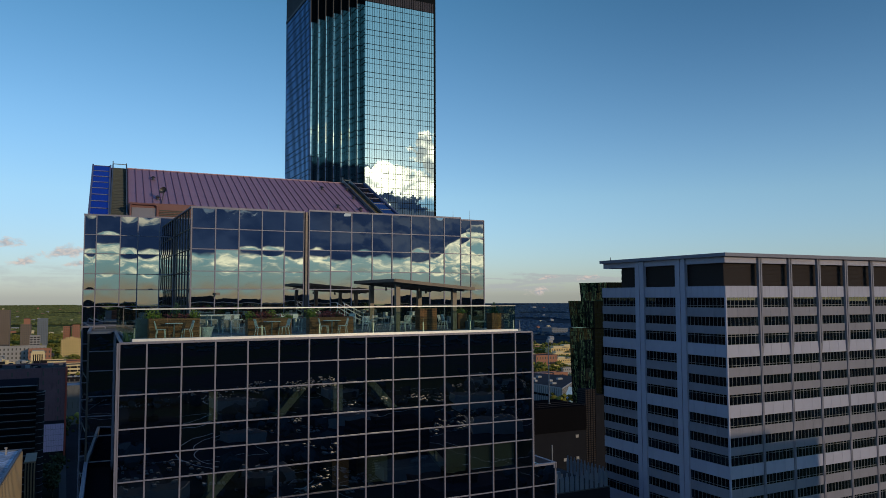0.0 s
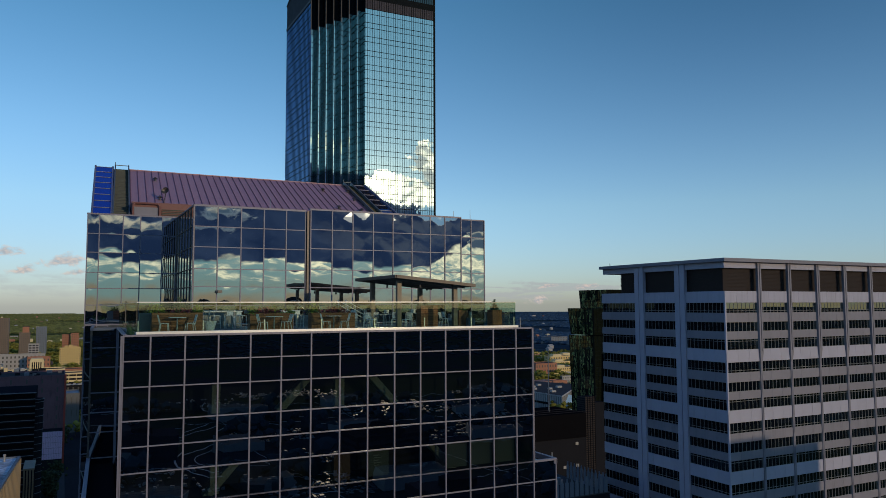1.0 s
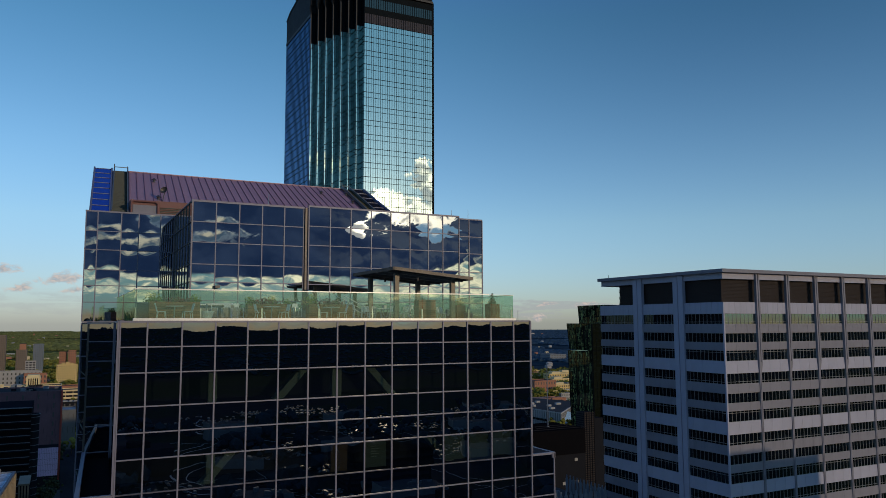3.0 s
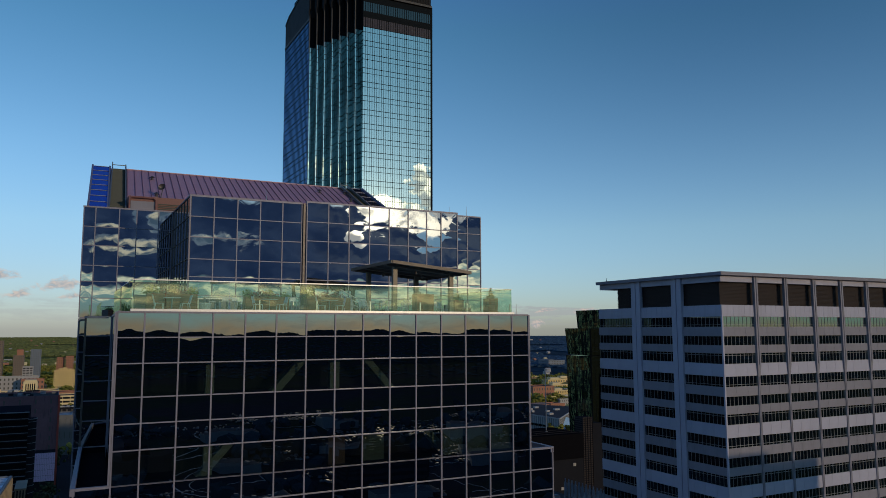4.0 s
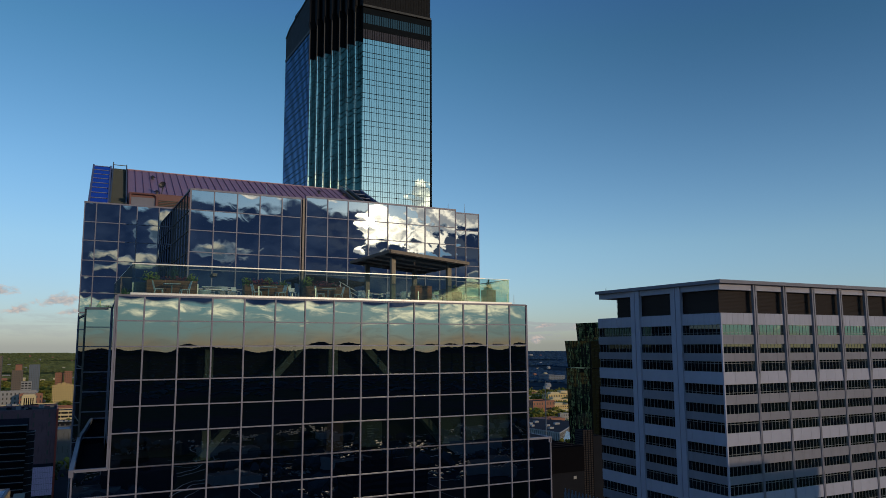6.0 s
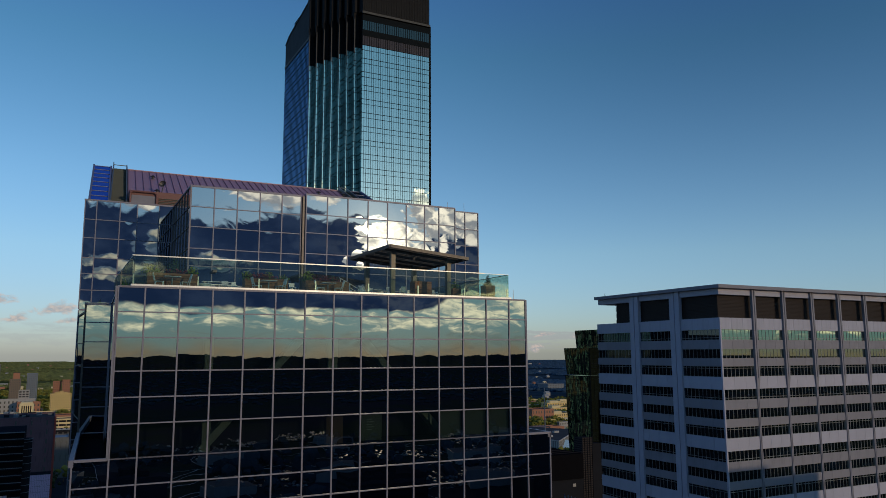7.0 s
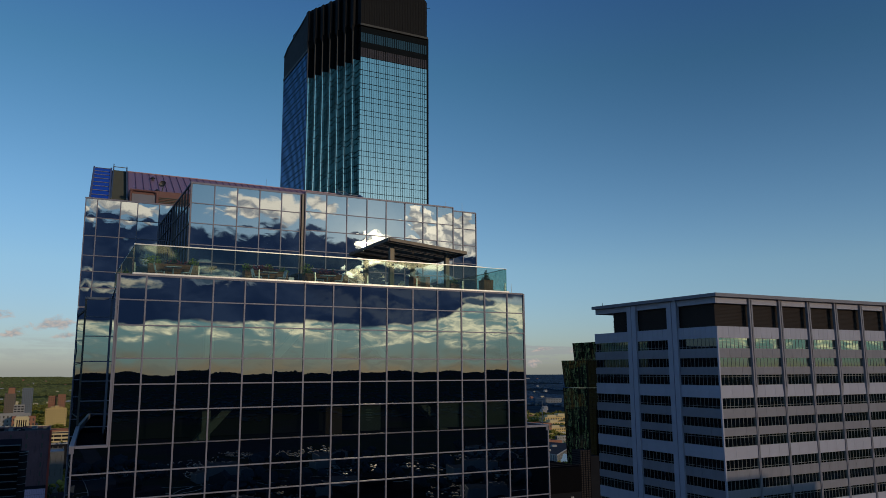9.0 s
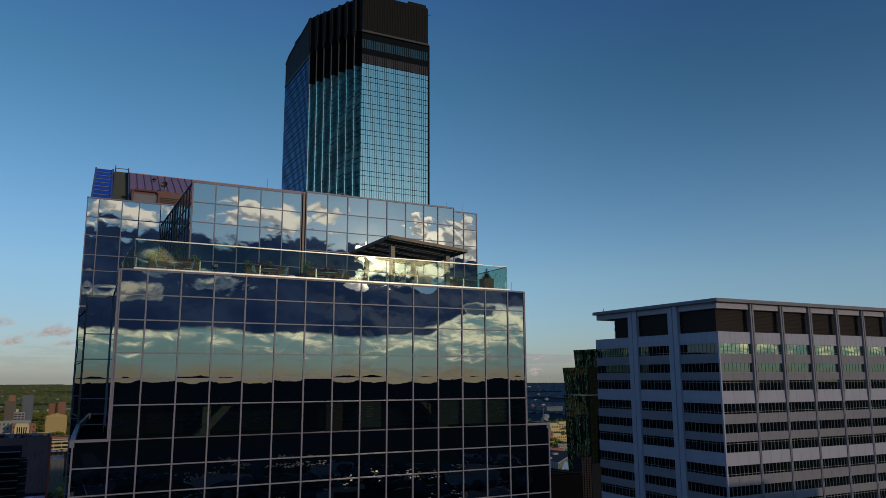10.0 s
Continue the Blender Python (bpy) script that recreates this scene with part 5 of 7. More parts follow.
def build_banded_block():
    t = thing("banded_office_block", "white precast office block with dark ribbon windows and a louvred top", "building", (0, 0, 0))
    XF, YF = 117.6, 72.9            # the two visible faces
    x_end, y_end = 205.0, 111.9
    part("core", Shape().box(XF + 0.6, x_end, YF + 0.6, y_end - 0.2, 0, 88.3), M_CORE, t)
    # window bands, top down: top and foot of each glass row in one group of three storeys
    group = ((86.65, 84.5), (82.65, 80.72), (79.15, 77.0))
    bands, prev = [], 89.0
    for g in range(7):
        for a, b in group:
            a, b = a - 12.13 * g, b - 12.13 * g
            if b < 2:
                break
            bands.append((prev, a, b))
            prev = b
    # spandrels on the sunny long face, one panel for each bay
    bay_x = [XF] + [127.45 + 9.2 * k for k in range(8)] + [x_end]
    bay_y = [YF, 85.1, 98.0, y_end]

    def strip_mesh(length, h, n, thick_low):
        s = Shape()
        for i in range(n + 1):
            x = length * i / n
            s.box(x - 0.024, x + 0.024, -0.06, 0.0, 0, h)
        s.box(0, length, -0.06, 0.0, h - 0.05, h).box(0, length, -0.06, 0.0, 0, 0.05)
        z = 0.45 if thick_low else h - 0.42
        if thick_low is not None:
            s.box(0, length, -0.055, 0.0, z - 0.03, z + 0.03)
        return s.mesh("window_frame", M_WINFRAME)
    cache = {}

    def strip(m, length, h, n, low, glass):
        key = (round(length, 2), round(h, 2), n, low, glass.name)
        if key not in cache:
            cache[key] = (Shape().quad((0, 0, 0), (length, 0, 0), (length, 0, h), (0, 0, h)).mesh("ribbon_window", glass), strip_mesh(length, h, n, low))
        w = part("ribbon_window", cache[key][0], glass, t, at=m @ pose(0, 0.16, 0, GLAZE.gauss(0, 0.05), 0, GLAZE.gauss(0, 0.1)))
        part("window_frame", cache[key][1], M_WINFRAME, w)
    for k, (top, a, b) in enumerate(bands):
        mat = M_CONCRETE if k % 3 == 0 else M_CONCRETE2
        low = (True, None, False)[k % 3]
        for i in range(len(bay_x) - 1):
            x0, x1 = bay_x[i], bay_x[i + 1]
            w = x1 - x0
            n = max(1, round(w / 3.1))
            for j in range(n):
                part("spandrel", Shape().box(0.02, w / n - 0.02, 0, 0.7, a, top), mat, t, at=pose(x0 + w * j / n, YF, 0))
            strip(pose(x0 + 0.3, YF, b), w - 0.6, a - b, 8, low, M_STRIPWIN)
        for i in range(3):
            y0, y1 = bay_y[i], bay_y[i + 1]
            w = y1 - y0
            n = 4
            for j in range(n):
                part("spandrel", Shape().box(0.02, w / n - 0.02, 0.002, 0.7, a, top), mat, t, at=pose(XF, y0 + w * (j + 1) / n, 0, 0, 0, -90))
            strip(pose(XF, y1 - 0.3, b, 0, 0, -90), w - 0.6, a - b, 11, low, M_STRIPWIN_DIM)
    # piers: heavy at the top of the long face, tapering into slim ribs below
    for x in bay_x[1:-1]:
        s = Shape().prism([(x - 0.5, YF - 0.4), (x - 0.1, YF - 0.4), (x - 0.1, YF - 0.2), (x + 0.1, YF - 0.2), (x + 0.1, YF - 0.4), (x + 0.5, YF - 0.4), (x + 0.5, YF + 0.2), (x - 0.5, YF + 0.2)], 76.6, 94.96)
        b = len(s.v)
        for px, py in ((-0.5, -0.4), (0.5, -0.4), (0.5, 0.0), (-0.5, 0.0)):
            s.v.append((x + px, YF + py, 76.6))
        for px, py in ((-0.3, -0.2), (0.3, -0.2), (0.3, 0.0), (-0.3, 0.0)):
            s.v.append((x + px, YF + py, 74.3))
        s.f += [tuple(b + i for i in q) for q in ((0, 4, 5, 1), (1, 5, 6, 2), (3, 7, 4, 0), (4, 7, 6, 5))]
        pier = part("pier", s, M_CONCRETE2, t)
        part("rib", Shape().prism([(x - 0.28, YF - 0.18), (x - 0.06, YF - 0.18), (x - 0.06, YF - 0.08), (x + 0.06, YF - 0.08), (x + 0.06, YF - 0.18), (x + 0.28, YF - 0.18), (x + 0.28, YF + 0.1), (x - 0.28, YF + 0.1)], 0, 74.4), M_CONCRETE2, pier)
    for y in bay_y[1:-1]:
        s = Shape().prism([(XF - 0.35, y - 1.45), (XF + 0.5, y - 1.45), (XF + 0.5, y + 1.45), (XF - 0.35, y + 1.45), (XF - 0.35, y + 0.1), (XF - 0.12, y + 0.1), (XF - 0.12, y - 0.1), (XF - 0.35, y - 0.1)], 0, 94.96)
        part("pier", s, M_CONCRETE, t)
    part("corner", Shape().box(XF - 0.01, XF + 0.35, YF - 0.01, YF + 0.35, 0, 89.0), M_CONCRETE, t)
    # louvred plant storey and the flat roof slab
    s = Shape().box(XF + 0.9, x_end, YF + 1.2, 105.5, 89.0, 93.8)
    plant = part("plant_storey", s, M_LOUV_BROWN, t, "brown louvred plant storey")
    s = Shape()
    for k in range(16):
        z = 89.15 + 0.29 * k
        s.box(XF + 0.8, x_end, YF + 1.08, YF + 1.2, z, z + 0.13).box(XF + 0.78, XF + 0.9, YF + 1.2, 105.6, z, z + 0.13)
    part("louver", s, M_LOUV_BROWN, plant)["kind"] = "stuff"
    part("parapet", Shape().box(XF + 0.3, XF + 0.9, YF + 0.5, y_end, 88.4, 88.96).box(XF + 0.5, x_end, YF + 0.75, YF + 1.2, 88.4, 88.96), M_CONCRETE2, plant)
    roof = part("roof_slab", Shape().box(XF + 0.02, x_end, YF + 0.03, 111.3, 93.75, 95.0), M_CONCRETE, t, "flat roof slab with a deep fascia")
    part("roof_edge", Shape().box(XF - 0.95, x_end, YF - 1.05, 111.6, 95.0, 95.72), M_CONCRETE2, roof)
    part("antenna", Shape().tube((118, 109, 95.7), (118, 109, 96.6), 0.1, 0.04, 6), M_TOWERFRAME, roof)


build_banded_block()


# ---- the city ----
M_BRICK = material("brown_brick", (0.145, 0.080, 0.105), 0.85, 0, 0.35, 0.7, stain=0.6)
M_SUNLIT_EDGE = material("sunlit_edge_red", (0.34, 0.06, 0.045), 0.8, 0, 0.15, 0.5)
M_TAUPE = material("taupe_concrete", (0.17, 0.13, 0.105), 0.8, 0, 0.15, 0.3)
M_BRICKRED = material("red_brick", (0.36, 0.16, 0.10), 0.85, 0, 0.15, 0.5)
M_SAND = material("sand_stone", (0.68, 0.49, 0.20), 0.8, 0, 0.12, 0.3, stain=0.15)
M_FINSTONE = material("weathered_fin_stone", (0.34, 0.28, 0.20), 0.85, 0, 0.15, 0.5, stain=0.3)
M_CREAM = material("cream_plaster", (0.70, 0.56, 0.32), 0.8, 0, 0.12, 0.3)
M_PALE = material("pale_grey_cladding", (0.34, 0.33, 0.33), 0.7, 0, 0.1, 0.3)
# lilac raised to carry the sky mirrored in the metal
M_LILAC = material("skylit_lilac_cladding", (0.68, 0.50, 0.74), 0.5, 0.1, 0.12, 0.4, stain=0.2)
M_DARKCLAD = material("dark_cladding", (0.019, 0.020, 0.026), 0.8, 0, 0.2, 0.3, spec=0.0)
M_CITYWIN = material("dull_window", (0.075, 0.07, 0.068), 0.3, 0, 0.2, 0.3, spec=0.4)
M_GREYSHED = material("grey_shed_wall", (0.12, 0.125, 0.135), 0.8, 0, 0.2, 0.4, stain=0.3)
M_SLATE = material("slate_blue_cladding", (0.13, 0.16, 0.21), 0.6, 0, 0.15, 0.3)
M_ROOFGREY = material("flat_roofing", (0.07, 0.07, 0.075), 0.95, 0, 0.3, 0.3, stain=0.4, spec=0.0)
M_ROOFWHITE = material("weathered_white_roofing", (0.42, 0.47, 0.54), 0.85, 0, 2.2, 0.5, stain=1.0)
M_ASPHALT = material("asphalt", (0.035, 0.036, 0.042), 0.95, 0, 0.25, 0.4, spec=0.0)
# golden sunlight is mixed into the greens of these trees and far woods
M_TREE = material("sunlit_tree_leaves", (0.17, 0.16, 0.032), 0.85, 0, 0.3, 0.3, spread=0.8, spec=0.1)
M_WOODS = material("sunlit_far_woods", (0.148, 0.158, 0.054), 0.9, 0, 0.3, 0.02, spread=0.7, spec=0.05)
# backlit dimness and a bluish haze are painted into these two woods
M_WOODS_DIM = material("dimmed_woods", (0.024, 0.036, 0.044), 0.95, 0, 0.3, 0.02, spread=0.7, spec=0.0)
M_WOODS_WEST = material("dimmed_hill_woods", (0.026, 0.040, 0.048), 0.95, 0, 0.3, 0.02, spread=0.25, spec=0.0)
# shaded copy of the leaf colour: the towers' shade is in the green
M_TREE_SHADE = material("shaded_tree_leaves", (0.04, 0.055, 0.03), 0.85, 0, 0.3, 0.6, spread=0.7, spec=0.1)
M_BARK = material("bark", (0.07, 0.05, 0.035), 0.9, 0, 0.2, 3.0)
# distance haze and cloud dimness are put into this blue-green
M_WOODS_EAST = material("hazy_blue_woods", (0.042, 0.080, 0.130), 0.95, 0, 0.3, 0.02, spread=0.6, spec=0.0)
# near black stands for the hall's shade; window bands use it too
M_BLACKHALL = material("near_black_surface", (0.007, 0.007, 0.009), 0.9, 0, 0.2, 0.3, spec=0.0)
M_GREENGLASS = mirror_glass("green_facade_glass", (0.45, 0.55, 0.45), 0.10, body=(0.010, 0.013, 0.009))
# colour of sunlit trees as the tower's glass would mirror them
M_REFLECTED_GREEN = material("painted_tree_reflection", (0.23, 0.265, 0.095), 0.45, 0, 0.3, 0.6, spread=1.7, spec=0.2)
# opaque blue: the sky seen in the lobby glass is in the colour
M_RAILGLASS_FAR = material("mirrored_sky_blue", (0.42, 0.60, 0.72), 0.25, 0, 0.1, 0.4)
M_MARKING = material("pale_road_marking", (0.42, 0.43, 0.44), 0.8, 0, 0.2, 0.5, spec=0.0)
M_CARPAINT = material("car_paint", (0.10, 0.105, 0.115), 0.5, 0, 0.1, 0.5, spread=1.8, spec=0.25)
M_KERB = material("worn_pavement", (0.075, 0.075, 0.08), 0.9, 0, 0.25, 0.6, spec=0.0)


def block(name, label, x, y, w, d, h, wall, floors, cols, roof=None, glass=None, base=0.0, cover=0.55, side_cols=None, band=False, category="building", window="window"):
    """A building with storeys of real recessed windows on its two faces towards the camera."""
    t = thing(name, label, category, (x, y, base))
    glass = glass or M_CITYWIN
    part("wall", Shape().box(-w / 2, w / 2, -d / 2, d / 2, 0, h), wall, t)
    part("roof", Shape().box(-w / 2 + 0.4, w / 2 - 0.4, -d / 2 + 0.4, d / 2 - 0.4, h, h + 0.06), roof or M_ROOFGREY, t)
    s = Shape()
    for a in ((-w / 2, w / 2, -d / 2 - 0.12, -d / 2 + 0.4), (-w / 2, w / 2, d / 2 - 0.4, d / 2)):
        s.box(*a, h - 0.4, h + 0.8)
    s.box(-w / 2 - 0.12, -w / 2 + 0.4, -d / 2, d / 2, h - 0.4, h + 0.8).box(w / 2 - 0.4, w / 2, -d / 2, d / 2, h - 0.4, h + 0.8)
    part("parapet", s, wall, t)
    fh = h / floors
    side_cols = side_cols or max(1, round(cols * d / w))
    ww, dw = w / cols, d / side_cols
    one = Shape().box(-ww * cover / 2, ww * cover / 2, -0.05, 0.05, 0, fh * 0.5).mesh(window, glass)
    two = Shape().box(-0.05, 0.05, -dw * cover / 2, dw * cover / 2, 0, fh * 0.5).mesh(window, glass)
    if floors * (cols + side_cols) <= 220:
        for k in range(floors):
            z = k * fh + fh * 0.28
            for i in range(cols):
                part(window, one, glass, t, at=pose(-w / 2 + ww * (i + 0.5), -d / 2, z))
            for i in range(side_cols):
                part(window, two, glass, t, at=pose(-w / 2, -d / 2 + dw * (i + 0.5), z))
    else:
        s = Shape()
        for k in range(floors):
            z = k * fh + fh * 0.28
            for i in range(cols):
                x0 = -w / 2 + ww * (i + 0.5)
                s.box(x0 - ww * cover / 2, x0 + ww * cover / 2, -d / 2 - 0.05, -d / 2 + 0.05, z, z + fh * 0.5)
            for i in range(side_cols):
                y0 = -d / 2 + dw * (i + 0.5)
                s.box(-w / 2 - 0.05, -w / 2 + 0.05, y0 - dw * cover / 2, y0 + dw * cover / 2, z, z + fh * 0.5)
        tagged(part("windows", s, glass, t), kind="stuff")
    return t


CLEAR = [(-75, 75, 1, 480), (60, 300, 60, 300), (330, 410, 480, 565), (491, 557, 702, 742), (540, 580, 675, 705), (438, 502, 632, 648), (480, 520, 604, 616), (-22, 3, 592, 618), (-66, -14, 688, 712), (-74, -16, 822, 842), (-33, -11, 803, 821), (-7, 26, 742, 770), (-70, 30, 1080, 1100)]


def open_ground(x, y):
    return not any(a - 8 < x < b + 8 and c - 8 < y < d + 8 for a, b, c, d in CLEAR)


def build_city_left():
    slab = block("brick_slab", "brown brick slab building with blank walls", -33, 440, 66, 34, 48.6, M_BRICK, 10, 9, cover=0.10)
    # added red strip: sunlight on the slab's end, put in as colour
    part("sunlit_edge", Shape().box(32.6, 33.6, -17.6, -15.8, 0, 49.4), M_SUNLIT_EDGE, slab, "red strip painted as the sunlit side of the slab")
    t = thing("cladding_annex", "pale lilac metal clad annex in front of the brick slab", "building", (-5.1, 414, 0))
    part("wall", Shape().box(-4.7, 4.6, -5.5, 5.5, 0, 21.4), M_DARKCLAD, t)
    for k in range(5):
        for i in range(12):
            part("panel", Shape().box(0.02, 0.75, 0, 0.12, 0.03, 2.8), M_LILAC, t, at=pose(-4.7 + 0.775 * i, -5.62, 7 + 2.87 * k))
    # the dark tower with pale floor lines and a rounded corner
    t = thing("striped_building", "dark office building with thin pale floor lines and a rounded end", "building", (0, 0, 0))
    part("wall", Shape().box(-50, -11.3, 318, 350, 0, 50.6).tube((-11.6, 323, 0), (-11.6, 323, 47.6), 3.3, 3.3, 28), M_DARKCLAD, t)
    for k in range(18):
        z = 48.2 - 2.86 * k
        part("floor_line", Shape().box(-50, -11.25, 317.6, 318, z, z + 0.2).tube((-11.6, 323, z - 1.6), (-11.6, 323, z - 1.42), 3.42, 3.42, 28), M_SLATE, t)
        part("window_band", Shape().box(-50, -11.3, 317.85, 318.1, z + 0.5, z + 2.4), M_BLACKHALL, t)
    part("roof", Shape().box(-50, -11.3, 318, 350, 50.6, 51.0).tube((-11.6, 323, 47.6), (-11.6, 323, 48.0), 3.3, 3.3, 28), M_DARKCLAD, t)
    part("roof_rim", Shape().box(-50.2, -11.0, 317.4, 317.95, 50.75, 51.1).tube((-11.6, 323, 47.7), (-11.6, 323, 47.95), 3.6, 3.6, 28), M_SLATE, t)
    # stone block whose long finned side runs along the street
    t = thing("finned_building", "sand coloured building with vertical fins and a stained flat roof", "building", (-13.7, 262.7, 0), -3.2)
    part("wall", Shape().box(-34, -0.6, -66, 0, 0, 34.3), M_DARKCLAD, t)
    part("roof", Shape().box(-33.4, -0.9, -65.4, -0.3, 34.3, 34.5), M_ROOFWHITE, t, "stained pale blue-white roofing")
    part("roof_curb", Shape().box(-0.85, 0.0, -66, 0, 34.3, 35.0).box(-34, -0.86, -0.35, 0, 34.3, 35.0), M_SLATE, t)
    fin = Shape().box(-0.58, 0.25, -0.55, 0.55, 0, 34.2).mesh("fin", M_FINSTONE)
    for i in range(20):
        part("fin", fin, M_FINSTONE, t, at=pose(0, -0.6 - 3.3 * i, 0))
    part("roof_vent", Shape().tube((-4.2, -6, 34.5), (-4.2, -6, 36.6), 0.32, 0.32, 10).tube((-4.2, -6, 36.6), (-4.2, -6, 37.0), 0.5, 0.4, 10), M_PALE, t)
    part("roof_unit", rbox(2.2, 1.6, 1.1, 0.1), M_PALE, t, at=pose(-7.5, -17, 34.5))
    t = thing("finned_annex", "narrow sand coloured annex with vertical fins", "building", (-13.0, 268, 0))
    part("wall", Shape().box(0, 3.4, 0, 16, 0, 28.8), M_DARKCLAD, t)
    for i in range(4):
        part("fin", Shape().box(0, 0.5, -0.5, 0, 0, 29.0), M_FINSTONE, t, at=pose(0.1 + 0.92 * i, 0, 0))
    part("coping", Shape().box(-0.1, 3.5, -0.6, 16, 29.0, 29.6), M_FINSTONE, t)
    # blocks further along the street
    block("grey_shed", "grey building with a blue metal roof", 5, 556, 9.6, 26, 26.0, M_GREYSHED, 3, 3, M_SLATE, cover=0.12)
    block("parking_garage", "cream concrete parking garage with open decks", 9.0, 866, 36, 26, 15.6, M_CREAM, 4, 5, cover=0.92, glass=M_DARKCLAD)
    store = block("white_roof_building", "dark low building with a patchy white roof", 9.0, 652, 15, 18, 22.2, M_DARKCLAD, 6, 4, M_ROOFWHITE, cover=0.3)
    for x, y, w in ((-5.2, -5, 3.2), (-1.0, -2, 2.4), (2.6, -6, 3.0), (5.0, 1, 2.2)):
        part("roof_unit", rbox(w, 2.4, 1.5, 0.08), M_PALE, store, at=pose(x, y, 22.25))
    t = block("courthouse", "cream stepped stone civic building", -12.5, 606, 26, 20, 39.2, M_CREAM, 8, 9, cover=0.4)
    part("tower", Shape().box(-10.5, -1.3, -9, 4, 39.2, 46.6).box(-9.8, -2.0, -8.2, 3.4, 46.6, 47.8), M_CREAM, t)
    slot = Shape().box(-0.35, 0.35, -0.08, 0.05, 0, 5.0).mesh("tall_window", M_DARKWIN)
    for i in range(5):
        part("tall_window", slot, M_DARKWIN, t, at=pose(-8.7 + 1.4 * i, -9, 40.3))
    part("roof_plant", Shape().box(-8.6, -4.6, -13, -10.1, 36, 40.6).box(-4.2, 0.4, -12.8, -10.3, 36, 40.9), M_DARKCLAD, t)
    hall = block("civic_hall", "long cream stone hall with cluttered flat roof", -43, 575, 40, 22, 40.5, M_CREAM, 7, 14, cover=0.45)
    rnd = random.Random(51)
    for k in range(16):
        w = rnd.uniform(1.2, 4.5)
        part("roof_unit", rbox(w, rnd.uniform(1.5, 3.5), rnd.uniform(0.9, 3.2), 0.08), rnd.choice((M_PALE, M_CREAM, M_DARKCLAD, M_SLATE)), hall, at=pose(rnd.uniform(-17, 17), rnd.uniform(-9, 8), 40.56))
    for k in range(12):
        w = rnd.uniform(1.0, 3.5)
        part("roof_unit", rbox(w, 2.0, rnd.uniform(0.6, 1.8), 0.06), rnd.choice((M_SLATE, M_DARKCLAD, M_GREYSHED)), slab, at=pose(rnd.uniform(-20, 31), rnd.uniform(-14, 8), 48.66))
    block("long_flats", "long pale apartment block with white balconies", -45, 832, 56, 16, 38, M_PALE, 9, 16, cover=0.36)
    block("red_flats", "red brick apartment block", -22, 812, 20, 14, 36, M_BRICKRED, 8, 6, cover=0.4)
    block("yellow_flats", "sunlit yellow apartment slab with rooftop boxes", 8, 1090, 25, 18, 31, M_SAND, 10, 12, cover=0.42)
    for x, w, h in ((3, 3.5, 3.2), (8.5, 4.5, 4.2), (14, 3, 2.6)):
        t = thing("roof_box", "sunlit yellow plant box on the roof of the flats", "roof box", (x, 1088, 31.06))
        part("body", rbox(w, 6, h, 0.1), M_SAND, t)
    block("low_brick_row", "low red brick row of shops", 4, 900, 34, 20, 17, M_BRICKRED, 3, 7, cover=0.4)
    block("apartment_tower", "brown concrete apartment tower", -83, 1305, 15, 18, 68, M_TAUPE, 20, 6, cover=0.26)
    block("apartment_tower", "grey brown apartment tower with a red roof house", -53.5, 1290, 14.5, 18, 46, M_TAUPE, 14, 6, M_BRICKRED, cover=0.26)
    t = thing("roof_house", "red brick roof house on an apartment tower", "building", (-52.2, 1290, 46.06))
    part("wall", Shape().box(-4.4, 4.4, -5, 5, 0, 9.4), M_BRICKRED, t)
    part("roof", Shape().box(-4.6, 4.6, -5.2, 5.2, 9.4, 9.9), M_ROOFGREY, t)
    block("glass_flats", "grey flats with dark glazed bays", -37.5, 1180, 13, 14, 33, M_PALE, 10, 3, cover=0.7, glass=M_DARKCLAD)
    block("apartment_tower", "slate blue apartment tower", -33, 1392, 15.5, 18, 52, M_SLATE, 17, 6, cover=0.26)
    block("apartment_tower", "sunlit red brick apartment tower", 4, 1428, 12, 16, 37, M_BRICKRED, 13, 4, cover=0.4)
    block("apartment_tower", "sunlit red brick apartment tower", 18, 1418, 12, 16, 39.5, M_BRICKRED, 14, 4, cover=0.4)
    block("hall", "low pale grey hall", -70, 760, 40, 20, 33, M_PALE, 3, 8)
    block("hall", "low cream rendered hall", -40, 700, 50, 24, 26, M_CREAM, 4, 10)


build_city_left()


